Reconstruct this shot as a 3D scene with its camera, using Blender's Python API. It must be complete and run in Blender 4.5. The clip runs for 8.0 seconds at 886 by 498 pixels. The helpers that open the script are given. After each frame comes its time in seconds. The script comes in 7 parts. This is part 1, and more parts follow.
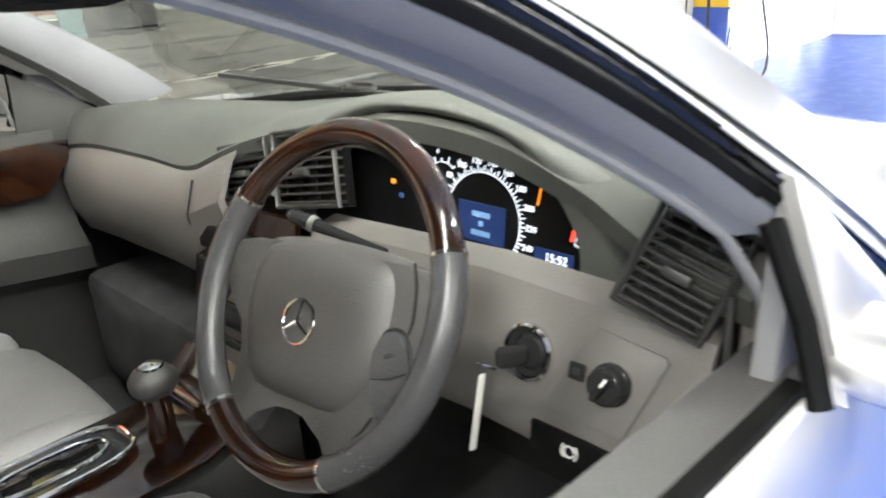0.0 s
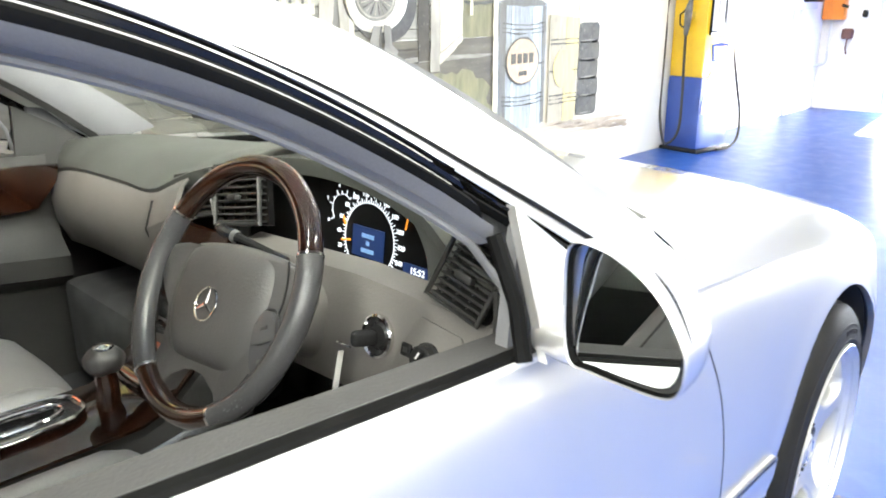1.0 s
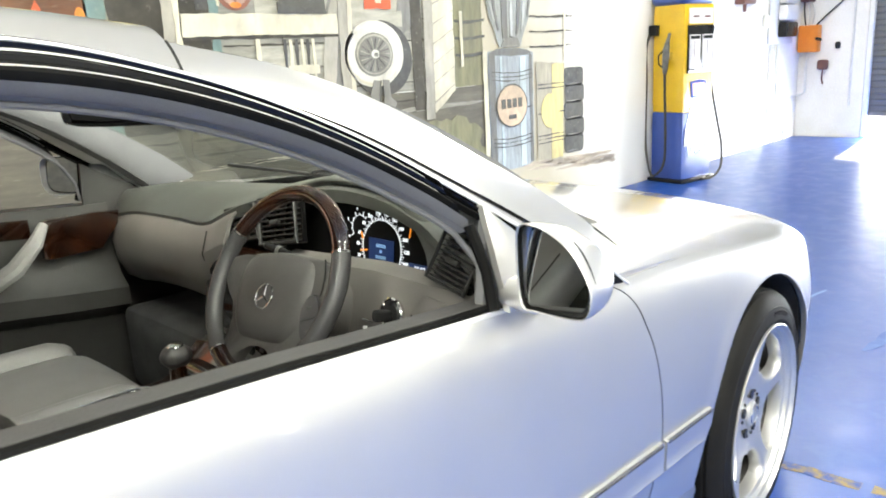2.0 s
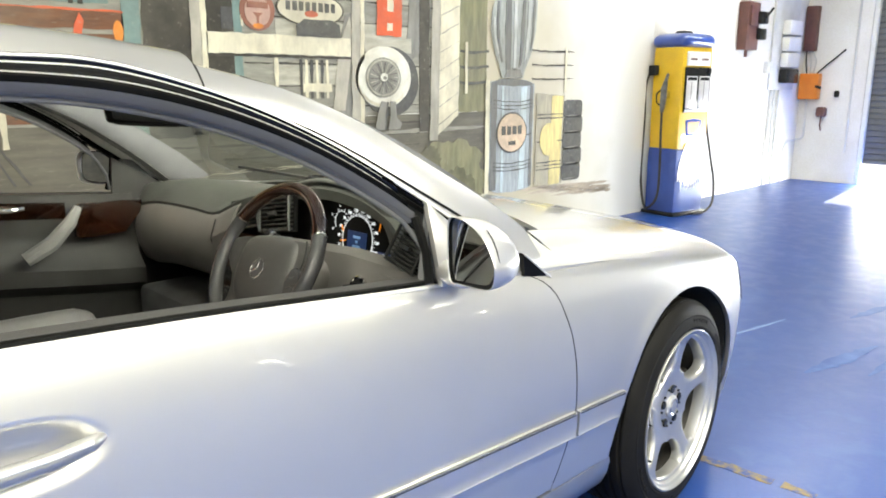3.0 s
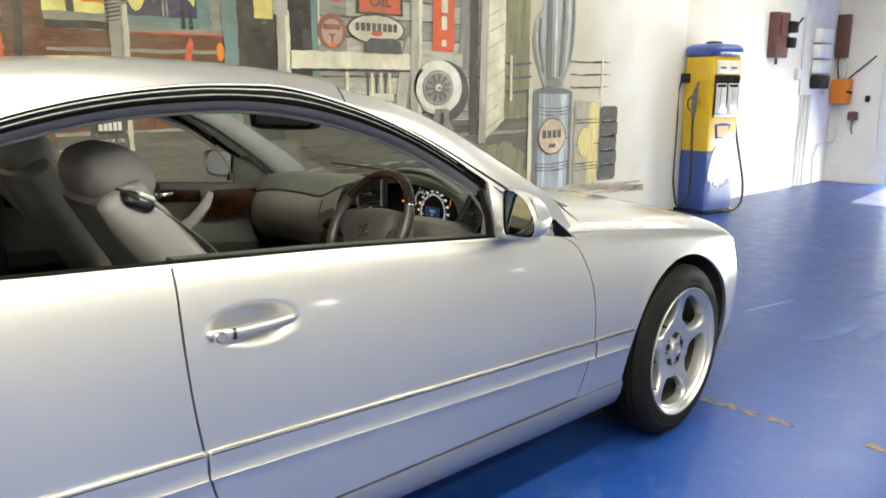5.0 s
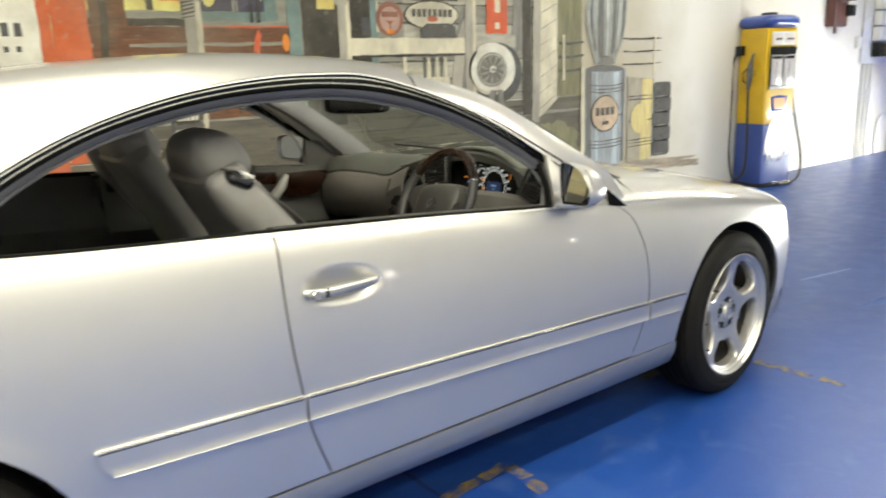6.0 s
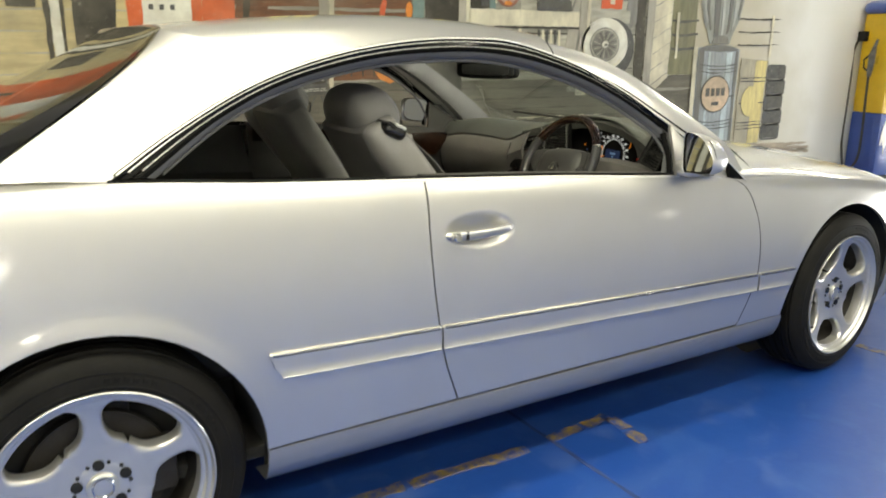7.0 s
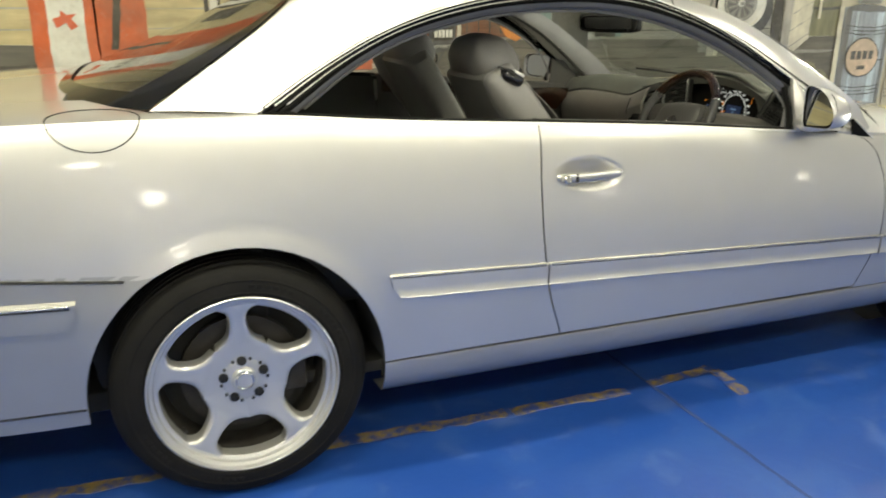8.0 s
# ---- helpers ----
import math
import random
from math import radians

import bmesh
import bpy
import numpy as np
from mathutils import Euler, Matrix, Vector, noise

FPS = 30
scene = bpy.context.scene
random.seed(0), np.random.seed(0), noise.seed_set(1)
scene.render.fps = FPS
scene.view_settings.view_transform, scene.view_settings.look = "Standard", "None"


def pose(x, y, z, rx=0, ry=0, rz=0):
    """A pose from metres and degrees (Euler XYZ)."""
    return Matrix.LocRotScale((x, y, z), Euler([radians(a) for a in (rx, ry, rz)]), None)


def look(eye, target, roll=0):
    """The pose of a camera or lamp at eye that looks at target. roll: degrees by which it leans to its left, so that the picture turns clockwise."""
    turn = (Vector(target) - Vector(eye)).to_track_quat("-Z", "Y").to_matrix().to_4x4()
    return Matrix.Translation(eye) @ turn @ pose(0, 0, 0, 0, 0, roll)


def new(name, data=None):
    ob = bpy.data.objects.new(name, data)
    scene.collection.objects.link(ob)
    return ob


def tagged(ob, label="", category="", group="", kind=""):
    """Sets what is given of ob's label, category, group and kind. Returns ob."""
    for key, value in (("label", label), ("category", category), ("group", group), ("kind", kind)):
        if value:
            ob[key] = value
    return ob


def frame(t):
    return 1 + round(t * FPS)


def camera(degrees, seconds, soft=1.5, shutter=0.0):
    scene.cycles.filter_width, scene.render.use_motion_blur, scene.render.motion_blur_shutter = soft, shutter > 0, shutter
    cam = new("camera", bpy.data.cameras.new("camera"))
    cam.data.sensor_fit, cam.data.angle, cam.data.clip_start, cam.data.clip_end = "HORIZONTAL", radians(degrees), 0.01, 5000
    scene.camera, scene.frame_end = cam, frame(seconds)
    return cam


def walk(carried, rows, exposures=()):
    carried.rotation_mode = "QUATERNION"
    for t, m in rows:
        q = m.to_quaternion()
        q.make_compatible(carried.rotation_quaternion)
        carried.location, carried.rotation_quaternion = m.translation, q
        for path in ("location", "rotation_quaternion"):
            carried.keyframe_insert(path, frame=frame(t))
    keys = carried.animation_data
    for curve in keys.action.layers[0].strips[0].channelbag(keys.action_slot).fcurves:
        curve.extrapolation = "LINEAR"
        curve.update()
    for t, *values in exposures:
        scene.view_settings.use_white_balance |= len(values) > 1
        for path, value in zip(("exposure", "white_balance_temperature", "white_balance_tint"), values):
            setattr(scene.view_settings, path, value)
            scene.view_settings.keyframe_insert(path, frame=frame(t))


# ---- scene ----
cam = camera(60.7, 8.0, soft=1.8, shutter=0.5)
PATH = [
    (0, (-1.595, -1.011, 1.239), (-0.265, 0.29, 0.506), -3.5),
    (0.5, (-1.609, -1.152, 1.253), (-0.25, 0.15, 0.578), -3.1),
    (1, (-1.668, -1.32, 1.28), (-0.301, 0.005, 0.668), -0.3),
    (1.5, (-1.808, -1.446, 1.3), (-0.423, -0.103, 0.774), -4.2),
    (3, (-2.095, -1.927, 1.319), (-0.72, -0.541, 0.883), 0.3),
    (3.5, (-2.212, -2.052, 1.338), (-0.88, -0.607, 0.965), -2.9),
    (4, (-2.401, -2.161, 1.346), (-1.044, -0.756, 0.915), -3.4),
    (4.5, (-2.53, -2.28, 1.347), (-1.209, -0.839, 0.926), -0.8),
    (6, (-2.773, -2.527, 1.355), (-1.591, -0.981, 0.891), -2.1),
    (6.5, (-2.907, -2.562, 1.357), (-1.913, -0.893, 0.88), -1.5),
    (7, (-3.006, -2.622, 1.337), (-2.015, -0.966, 0.813), 0.2),
    (7.5, (-3.03, -2.709, 1.31), (-2.196, -0.983, 0.74), 0.8),
    (8, (-3.06, -2.787, 1.3), (-2.364, -1.014, 0.689), 0.3),
]
EXPOSURES = [(0.0, 1.30, 6200, 12), (0.5, 1.5, 6250, 10), (1.0, 1.35, 6300, 9), (1.5, 1.08, 6400, 8), (3.0, 0.58, 6750, 6), (4.5, 0.2, 6900, 6), (6.0, 0.05, 7250, 6), (7.0, -0.1, 7350, 4), (8.0, -0.12, 7450, 3)]
walk(cam, [(t, look(eye, target, roll)) for t, eye, target, roll in PATH], EXPOSURES)

# ---- daylight outside the roller door ----
world = bpy.data.worlds.new("sky")
scene.world = world
world.use_nodes = True
wn = world.node_tree
sky = wn.nodes.new("ShaderNodeTexSky")
sky.sky_type, sky.sun_disc = "NISHITA", False
sky.sun_elevation, sky.sun_rotation = radians(7.6), radians(83.5)
wn.links.new(sky.outputs[0], wn.nodes["Background"].inputs[0])
wn.nodes["Background"].inputs[1].default_value = 0.12
sun_data = bpy.data.lights.new("sun", "SUN")
sun_data.energy, sun_data.angle, sun_data.color = 20.0, radians(0.6), (1, 0.93, 0.82)
sun = new("sun", sun_data)
sun.matrix_world = look((0, 0, 0), (-0.97, -0.11, -0.13))

# room
WALL_N, WALL_E, WALL_S, WALL_W, CEIL = 2.155, 8.83, -6.0, -9.0, 3.9


# ---- materials ----
def nodes_of(name):
    m = bpy.data.materials.new(name)
    m.use_nodes = True
    t = m.node_tree
    return m, t, t.nodes, t.nodes["Principled BSDF"]


def surf(name, c1, c2=None, rough=0.5, metal=0.0, scale=6.0, fine=90.0, bump=0.0, coat=0.0, spread=0.12, stretch=None, spec=0.5, random_by=0.0):
    """A surface that varies at two scales between two colours, with relief and uneven gloss."""
    m, t, n, b = nodes_of(name)
    c2 = c2 or tuple(c * 0.82 for c in c1)
    co = n.new("ShaderNodeTexCoord")
    mp = n.new("ShaderNodeMapping")
    mp.inputs["Scale"].default_value = stretch or (1, 1, 1)
    t.links.new(co.outputs["Object"], mp.inputs[0])
    big, small = n.new("ShaderNodeTexNoise"), n.new("ShaderNodeTexNoise")
    for tex, s, d in ((big, scale, 4), (small, fine, 3)):
        tex.inputs["Scale"].default_value, tex.inputs["Detail"].default_value = s, d
        t.links.new(mp.outputs[0], tex.inputs["Vector"])
    add = n.new("ShaderNodeMath")
    add.operation = "MULTIPLY_ADD"
    t.links.new(small.outputs[0], add.inputs[0])
    add.inputs[1].default_value = 0.45
    sub = n.new("ShaderNodeMath")
    sub.operation = "SUBTRACT"
    t.links.new(big.outputs[0], sub.inputs[0])
    sub.inputs[1].default_value = 0.22
    t.links.new(sub.outputs[0], add.inputs[2])
    ramp = n.new("ShaderNodeMapRange")
    ramp.inputs[1].default_value, ramp.inputs[2].default_value = 0.3, 0.7
    t.links.new(add.outputs[0], ramp.inputs[0])
    mix = n.new("ShaderNodeMix")
    mix.data_type = "RGBA"
    mix.inputs["A"].default_value, mix.inputs["B"].default_value = (*c1, 1), (*c2, 1)
    t.links.new(ramp.outputs[0], mix.inputs["Factor"])
    out = mix.outputs["Result"]
    if random_by:
        info, hue = n.new("ShaderNodeObjectInfo"), n.new("ShaderNodeHueSaturation")
        val = n.new("ShaderNodeMapRange")
        val.inputs[3].default_value, val.inputs[4].default_value = 1 - random_by, 1 + random_by
        t.links.new(info.outputs["Random"], val.inputs[0])
        t.links.new(val.outputs[0], hue.inputs["Value"])
        t.links.new(out, hue.inputs["Color"])
        out = hue.outputs[0]
    t.links.new(out, b.inputs["Base Color"])
    rr = n.new("ShaderNodeMapRange")
    rr.inputs[3].default_value, rr.inputs[4].default_value = max(0.02, rough * (1 - spread)), min(1, rough * (1 + spread))
    t.links.new(add.outputs[0], rr.inputs[0])
    t.links.new(rr.outputs[0], b.inputs["Roughness"])
    b.inputs["Metallic"].default_value = metal
    b.inputs["Coat Weight"].default_value = coat
    b.inputs["Coat Roughness"].default_value = 0.07
    b.inputs["Specular IOR Level"].default_value = spec
    if bump:
        bp = n.new("ShaderNodeBump")
        bp.inputs["Strength"].default_value, bp.inputs["Distance"].default_value = bump, 0.004
        t.links.new(add.outputs[0], bp.inputs["Height"])
        t.links.new(bp.outputs[0], b.inputs["Normal"])
    return m


def glow(name, colour, strength):
    m, t, n, b = nodes_of(name)
    b.inputs["Base Color"].default_value = (*(c * 0.4 for c in colour), 1)
    b.inputs["Emission Color"].default_value, b.inputs["Emission Strength"].default_value = (*colour, 1), strength
    return m


def pane(name, tint, rough=0.0):
    m, t, n, b = nodes_of(name)
    b.inputs["Base Color"].default_value, b.inputs["Transmission Weight"].default_value = (*tint, 1), 1.0
    b.inputs["Roughness"].default_value, b.inputs["IOR"].default_value = rough, 1.45
    return m


def mirror_mat(name):
    m, t, n, b = nodes_of(name)
    b.inputs["Base Color"].default_value, b.inputs["Metallic"].default_value, b.inputs["Roughness"].default_value = (0.55, 0.57, 0.57, 1), 1.0, 0.015
    return m


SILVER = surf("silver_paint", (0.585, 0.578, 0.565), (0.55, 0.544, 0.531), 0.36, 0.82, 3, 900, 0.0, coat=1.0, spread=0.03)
# body silver darkened to paint in the weaker light on bumpers and sill
SILVER_LOW = surf("shaded_silver_plastic", (0.385, 0.382, 0.372), (0.36, 0.357, 0.348), 0.34, 0.78, 5, 700, 0.0, coat=0.7)
BLACK_GLOSS = surf("black_trim", (0.012, 0.012, 0.014), (0.02, 0.02, 0.022), 0.14, 0, 9, 200, coat=0.5)
RUBBER = surf("seal_rubber", (0.012, 0.012, 0.012), (0.018, 0.018, 0.018), 0.5, 0, 20, 300, 0.05, spec=0.25)
CHROME = surf("chrome", (0.80, 0.79, 0.77), (0.7, 0.69, 0.67), 0.07, 1.0, 12, 200)
STRIP_CHROME = surf("strip_chrome", (0.55, 0.54, 0.52), (0.48, 0.47, 0.455), 0.16, 1.0, 3, 60)
BRIGHT_TRIM = surf("satin_bright_trim", (0.62, 0.615, 0.60), (0.55, 0.545, 0.53), 0.30, 0.9, 12, 200)
SURROUND = surf("window_frame_black", (0.004, 0.004, 0.004), (0.006, 0.006, 0.006), 0.08, 0, 9, 200, spec=0.32, spread=0.03)
FRAME_RUBBER = surf("frame_rubber", (0.004, 0.004, 0.004), (0.006, 0.006, 0.006), 0.5, 0, 20, 300, 0.05, spec=0.04)
# pale bright trim; on the window frame it serves as painted highlights
FRAME_LINE = surf("polished_trim_and_highlight", (0.74, 0.735, 0.72), (0.66, 0.655, 0.64), 0.38, 0.45, 6, 120)
ALLOY = surf("alloy", (0.55, 0.548, 0.54), (0.52, 0.518, 0.51), 0.30, 0.75, 9, 300, 0.0, coat=0.35, spread=0.03)
TYRE = surf("tyre_rubber", (0.006, 0.00588, 0.0057), (0.0108, 0.0102, 0.0096), 0.62, 0, 10, 120, 0.2, spec=0.12)
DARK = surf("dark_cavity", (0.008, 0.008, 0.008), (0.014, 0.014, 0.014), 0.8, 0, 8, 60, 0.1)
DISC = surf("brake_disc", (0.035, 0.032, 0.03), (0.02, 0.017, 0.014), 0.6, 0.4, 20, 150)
GLASS = pane("windscreen_glass", (0.90, 0.945, 0.905))
LENS = pane("lamp_lens", (0.97, 0.98, 1.0))
MIRROR = mirror_mat("mirror_glass")
LEATHER = surf("grey_leather", (0.04005, 0.03861, 0.03861), (0.03108, 0.03017, 0.03017), 0.5, 0, 7, 260, 0.35)
# lighter copy of the grey leather, with window light on the seats painted in
SEAT_LEATHER = surf("lit_seat_leather", (0.225, 0.218, 0.218), (0.188, 0.182, 0.181), 0.45, 0, 6, 240, 0.35)
BELT = surf("belt_webbing", (0.22, 0.215, 0.21), (0.18, 0.175, 0.17), 0.7, 0, 12, 500, 0.4)
WHEEL_PAD = surf("wheel_pad", (0.04522, 0.04264, 0.04203), (0.03618, 0.0342, 0.03359), 0.5, 0, 7, 300, 0.3)
# leather darkened to near black, puts the rear cabin's shade into the colour
REAR_DARK = surf("shaded_rear_leather", (0.016, 0.0155, 0.015), (0.011, 0.0105, 0.010), 0.5, 0, 7, 260, 0.3)
LEATHER_WHEEL = surf("wheel_leather", (0.05056, 0.05016, 0.05312), (0.0388, 0.0384, 0.04048), 0.26, 0, 7, 260, 0.3)
# grey leather darkened so that the far door card carries its shade in colour
LEATHER_DARK = surf("dark_shaded_leather", (0.027, 0.0264, 0.0252), (0.0192, 0.0186, 0.018), 0.55, 0, 7, 260, 0.35)
DASH_TOP = surf("dash_grey", (0.0587, 0.06054, 0.05511), (0.04793, 0.04968, 0.0449), 0.55, 0, 5, 320, 0.3)
DASH_LOW = surf("dash_cream", (0.128, 0.120, 0.113), (0.108, 0.101, 0.095), 0.5, 0, 5, 320, 0.25)
TRIM_GREY = surf("pillar_cloth", (0.137, 0.137, 0.143), (0.112, 0.112, 0.118), 0.75, 0, 6, 400, 0.2)
# pillar cloth lightened, puts the light on the window reveal into its colour
REVEAL = surf("lit_reveal_cloth", (0.20, 0.20, 0.208), (0.17, 0.17, 0.175), 0.75, 0, 6, 400, 0.2)
WOOD = surf("burl_wood", (0.021, 0.0064, 0.0024), (0.005, 0.002, 0.0013), 0.12, 0, 16, 70, coat=1.0, stretch=(1, 2.2, 1))
VENT_GREY = surf("vent_grey", (0.017, 0.017, 0.0165), (0.012, 0.012, 0.0117), 0.5, 0, 9, 200, 0.1)
PLASTIC_BLACK = surf("black_plastic", (0.014, 0.014, 0.015), (0.022, 0.022, 0.022), 0.22, 0, 12, 260, 0.04, spec=0.16)
CARPET = surf("carpet", (0.036, 0.036, 0.0372), (0.021, 0.021, 0.0222), 0.95, 0, 10, 500, 0.8)
CLUSTER_BLACK = surf("cluster_black", (0.003, 0.003, 0.0034), (0.005, 0.005, 0.005), 0.3, 0, 12, 260, spec=0.08)
DIAL_WHITE = glow("dial_white", (0.9, 0.95, 1.0), 0.6)
DIAL_BLUE = glow("dial_blue", (0.010, 0.03, 0.12), 0.25)
NEEDLE = glow("needle_orange", (1.0, 0.30, 0.02), 0.6)
RED_GLOW = glow("warning_red", (1.0, 0.06, 0.03), 1.2)
PAPER = surf("paper_tag", (0.75, 0.74, 0.7), (0.65, 0.64, 0.6), 0.8)
RED_LENS = surf("red_lens", (0.4, 0.02, 0.02), (0.3, 0.015, 0.015), 0.15, coat=0.6)


# ---- mesh tools ----
def curve_of(points):
    """A smooth function through (x, y...) points, sorted by x."""
    p = np.array(sorted(points), float)
    x, y = p[:, 0], p[:, 1:]
    d = np.diff(y, axis=0) / np.diff(x)[:, None]
    m = np.vstack([d[:1], (d[1:] + d[:-1]) / 2, d[-1:]])
    flat = np.vstack([np.zeros((1, y.shape[1]), bool), d[1:] * d[:-1] <= 0, np.zeros((1, y.shape[1]), bool)])
    m[flat] = 0

    def at(v):
        v = min(max(v, x[0]), x[-1])
        i = min(max(int(np.searchsorted(x, v)) - 1, 0), len(x) - 2)
        h = x[i + 1] - x[i]
        s = (v - x[i]) / h
        r = (2 * s**3 - 3 * s * s + 1) * y[i] + (s**3 - 2 * s * s + s) * h * m[i] + (3 * s * s - 2 * s**3) * y[i + 1] + (s**3 - s * s) * h * m[i + 1]
        return float(r[0]) if len(r) == 1 else Vector(r)

    return at


def line_of(points):
    """A smooth function of 0..1 along a 3D polyline (evenly by its length)."""
    pts = [Vector(p) for p in points]
    far = [0.0]
    for a, b in zip(pts, pts[1:]):
        far.append(far[-1] + (b - a).length)
    return curve_of([(f / far[-1], *p) for f, p in zip(far, pts)])


def link(name, me, mat, parent=None, label=""):
    ob = new(name, me)
    if mat and not me.materials:
        me.materials.append(mat)
    if parent:
        ob.parent = parent
    if label:
        tagged(ob, label)
    return ob


def part(name, bm, mat, parent=None, label="", sharp=35, flat=False):
    bmesh.ops.recalc_face_normals(bm, faces=bm.faces)
    me = bpy.data.meshes.new(name)
    bm.to_mesh(me)
    bm.free()
    if not flat:
        me.polygons.foreach_set("use_smooth", [True] * len(me.polygons))
        me.set_sharp_from_angle(angle=radians(sharp))
    return link(name, me, mat, parent, label)


def grid(fn, us, vs, bm=None):
    """A sheet of quads through fn(u, v)."""
    bm = bm or bmesh.new()
    rows = [[bm.verts.new(fn(u, v)) for v in vs] for u in us]
    for a, b in zip(rows, rows[1:]):
        for i in range(len(vs) - 1):
            bm.faces.new((a[i], a[i + 1], b[i + 1], b[i]))
    return bm


def thick(bm, depth, inward):
    """Gives a sheet an edge: a second skin moved by depth along inward(v), joined round its rim."""
    rim = [e for e in bm.edges if len(e.link_faces) == 1]
    old = {v for v in bm.verts}
    geo = bmesh.ops.duplicate(bm, geom=list(bm.faces))
    pair = geo["vert_map"]
    for v in old:
        w = pair[v]
        w.co = v.co + inward(v.co) * depth
    for e in rim:
        a, b = e.verts
        bm.faces.new((a, b, pair[b], pair[a]))
    return bm


def steps(a, b, n):
    return [a + (b - a) * i / n for i in range(n + 1)]


def box(bm, lo, hi, bevel=0.0, seg=2, m=None):
    lo, hi = Vector(lo), Vector(hi)
    r = bmesh.ops.create_cube(bm, size=1)
    vs = r["verts"]
    for v in vs:
        v.co = Vector((lo[i] + (hi[i] - lo[i]) * (v.co[i] + 0.5) for i in range(3)))
    if bevel:
        es = list({e for v in vs for e in v.link_edges})
        r = bmesh.ops.bevel(bm, geom=es, offset=bevel, segments=seg, affect="EDGES", profile=0.5)
        vs = list({v for f in r["faces"] for v in f.verts} | {v for v in vs if v.is_valid})
    if m:
        bmesh.ops.transform(bm, matrix=m, verts=vs)
    return bm


def boxed(lo, hi, bevel=0.0, seg=2, m=None):
    return box(bmesh.new(), lo, hi, bevel, seg, m)


def tube(points, r, sides=8, bm=None, closed=False, flat=1.0):
    """A round bar along points; r: one radius or one for each point."""
    bm = bm or bmesh.new()
    pts = [Vector(p) for p in points]
    rs = r if isinstance(r, (list, tuple)) else [r] * len(pts)
    rings, side = [], None
    for i, p in enumerate(pts):
        a, b = pts[i - 1] if i or closed else p, pts[(i + 1) % len(pts)] if i + 1 < len(pts) or closed else p
        d = (b - a).normalized()
        side = (side or d.orthogonal()) - d * (side or d.orthogonal()).dot(d)
        side.normalize()
        up = d.cross(side)
        rings.append([bm.verts.new(p + (side * math.cos(k) + up * math.sin(k) * flat) * rs[i]) for k in (2 * math.pi * j / sides for j in range(sides))])
    for a, b in zip(rings, rings[1:] + rings[:1] if closed else rings[1:]):
        for j in range(sides):
            bm.faces.new((a[j], a[(j + 1) % sides], b[(j + 1) % sides], b[j]))
    if not closed:
        bm.faces.new(rings[0]), bm.faces.new(rings[-1])
    return bm


def lathe(profile, m, seg=48, bm=None, close=True):
    """Turns (radius, height) pairs round the z axis of m."""
    bm = bm or bmesh.new()
    rings = []
    for r, h in profile:
        rings.append([bm.verts.new(m @ Vector((r * math.cos(2 * math.pi * j / seg), r * math.sin(2 * math.pi * j / seg), h))) for j in range(seg)] if r > 1e-5 else [bm.verts.new(m @ Vector((0, 0, h)))])
    for a, b in zip(rings, rings[1:]):
        for j in range(seg):
            k = (j + 1) % seg
            q = [a[j % len(a)], a[k % len(a)], b[k % len(b)], b[j % len(b)]]
            q = list(dict.fromkeys(q))
            if len(q) > 2:
                bm.faces.new(q)
    return bm


def prism(outline, m, depth, bevel=0.0, bm=None):
    """A plate: a flat outline in m's xy plane, raised by depth along its z."""
    bm = bm or bmesh.new()
    low = [bm.verts.new(m @ Vector((x, y, 0))) for x, y in outline]
    top = [bm.verts.new(m @ Vector((x, y, depth))) for x, y in outline]
    bm.faces.new(low[::-1])
    face = bm.faces.new(top)
    for i in range(len(low)):
        j = (i + 1) % len(low)
        bm.faces.new((low[i], low[j], top[j], top[i]))
    if bevel:
        bmesh.ops.bevel(bm, geom=list(face.edges), offset=bevel, segments=2, affect="EDGES", profile=0.5)
    return bm


def oval(rx, ry, n=24, power=2.0, cx=0.0, cy=0.0):
    out = []
    for k in range(n):
        a = 2 * math.pi * k / n
        c, s = math.cos(a), math.sin(a)
        out.append((cx + rx * math.copysign(abs(c) ** (2 / power), c), cy + ry * math.copysign(abs(s) ** (2 / power), s)))
    return out


def basis(origin, x, z):
    """A matrix with its own x and z axes."""
    z = Vector(z).normalized()
    x = Vector(x)
    x = (x - z * x.dot(z)).normalized()
    y = z.cross(x)
    return Matrix(((x.x, y.x, z.x, origin[0]), (x.y, y.y, z.y, origin[1]), (x.z, y.z, z.z, origin[2]), (0, 0, 0, 1)))


def letters(name, text, size, m, mat, parent, depth=0.0006):
    cu = bpy.data.curves.new(name, "FONT")
    cu.body, cu.size, cu.extrude, cu.align_x, cu.align_y = text, size, depth, "CENTER", "CENTER"
    cu.resolution_u = 3
    tmp = new(name, cu)
    me = bpy.data.meshes.new_from_object(tmp.evaluated_get(bpy.context.evaluated_depsgraph_get()))
    bpy.data.objects.remove(tmp)
    bpy.data.curves.remove(cu)
    me.transform(m)
    me.materials.clear()
    return link(name, me, mat, parent)


# ---- the room ----
FLOOR_Z = -0.007


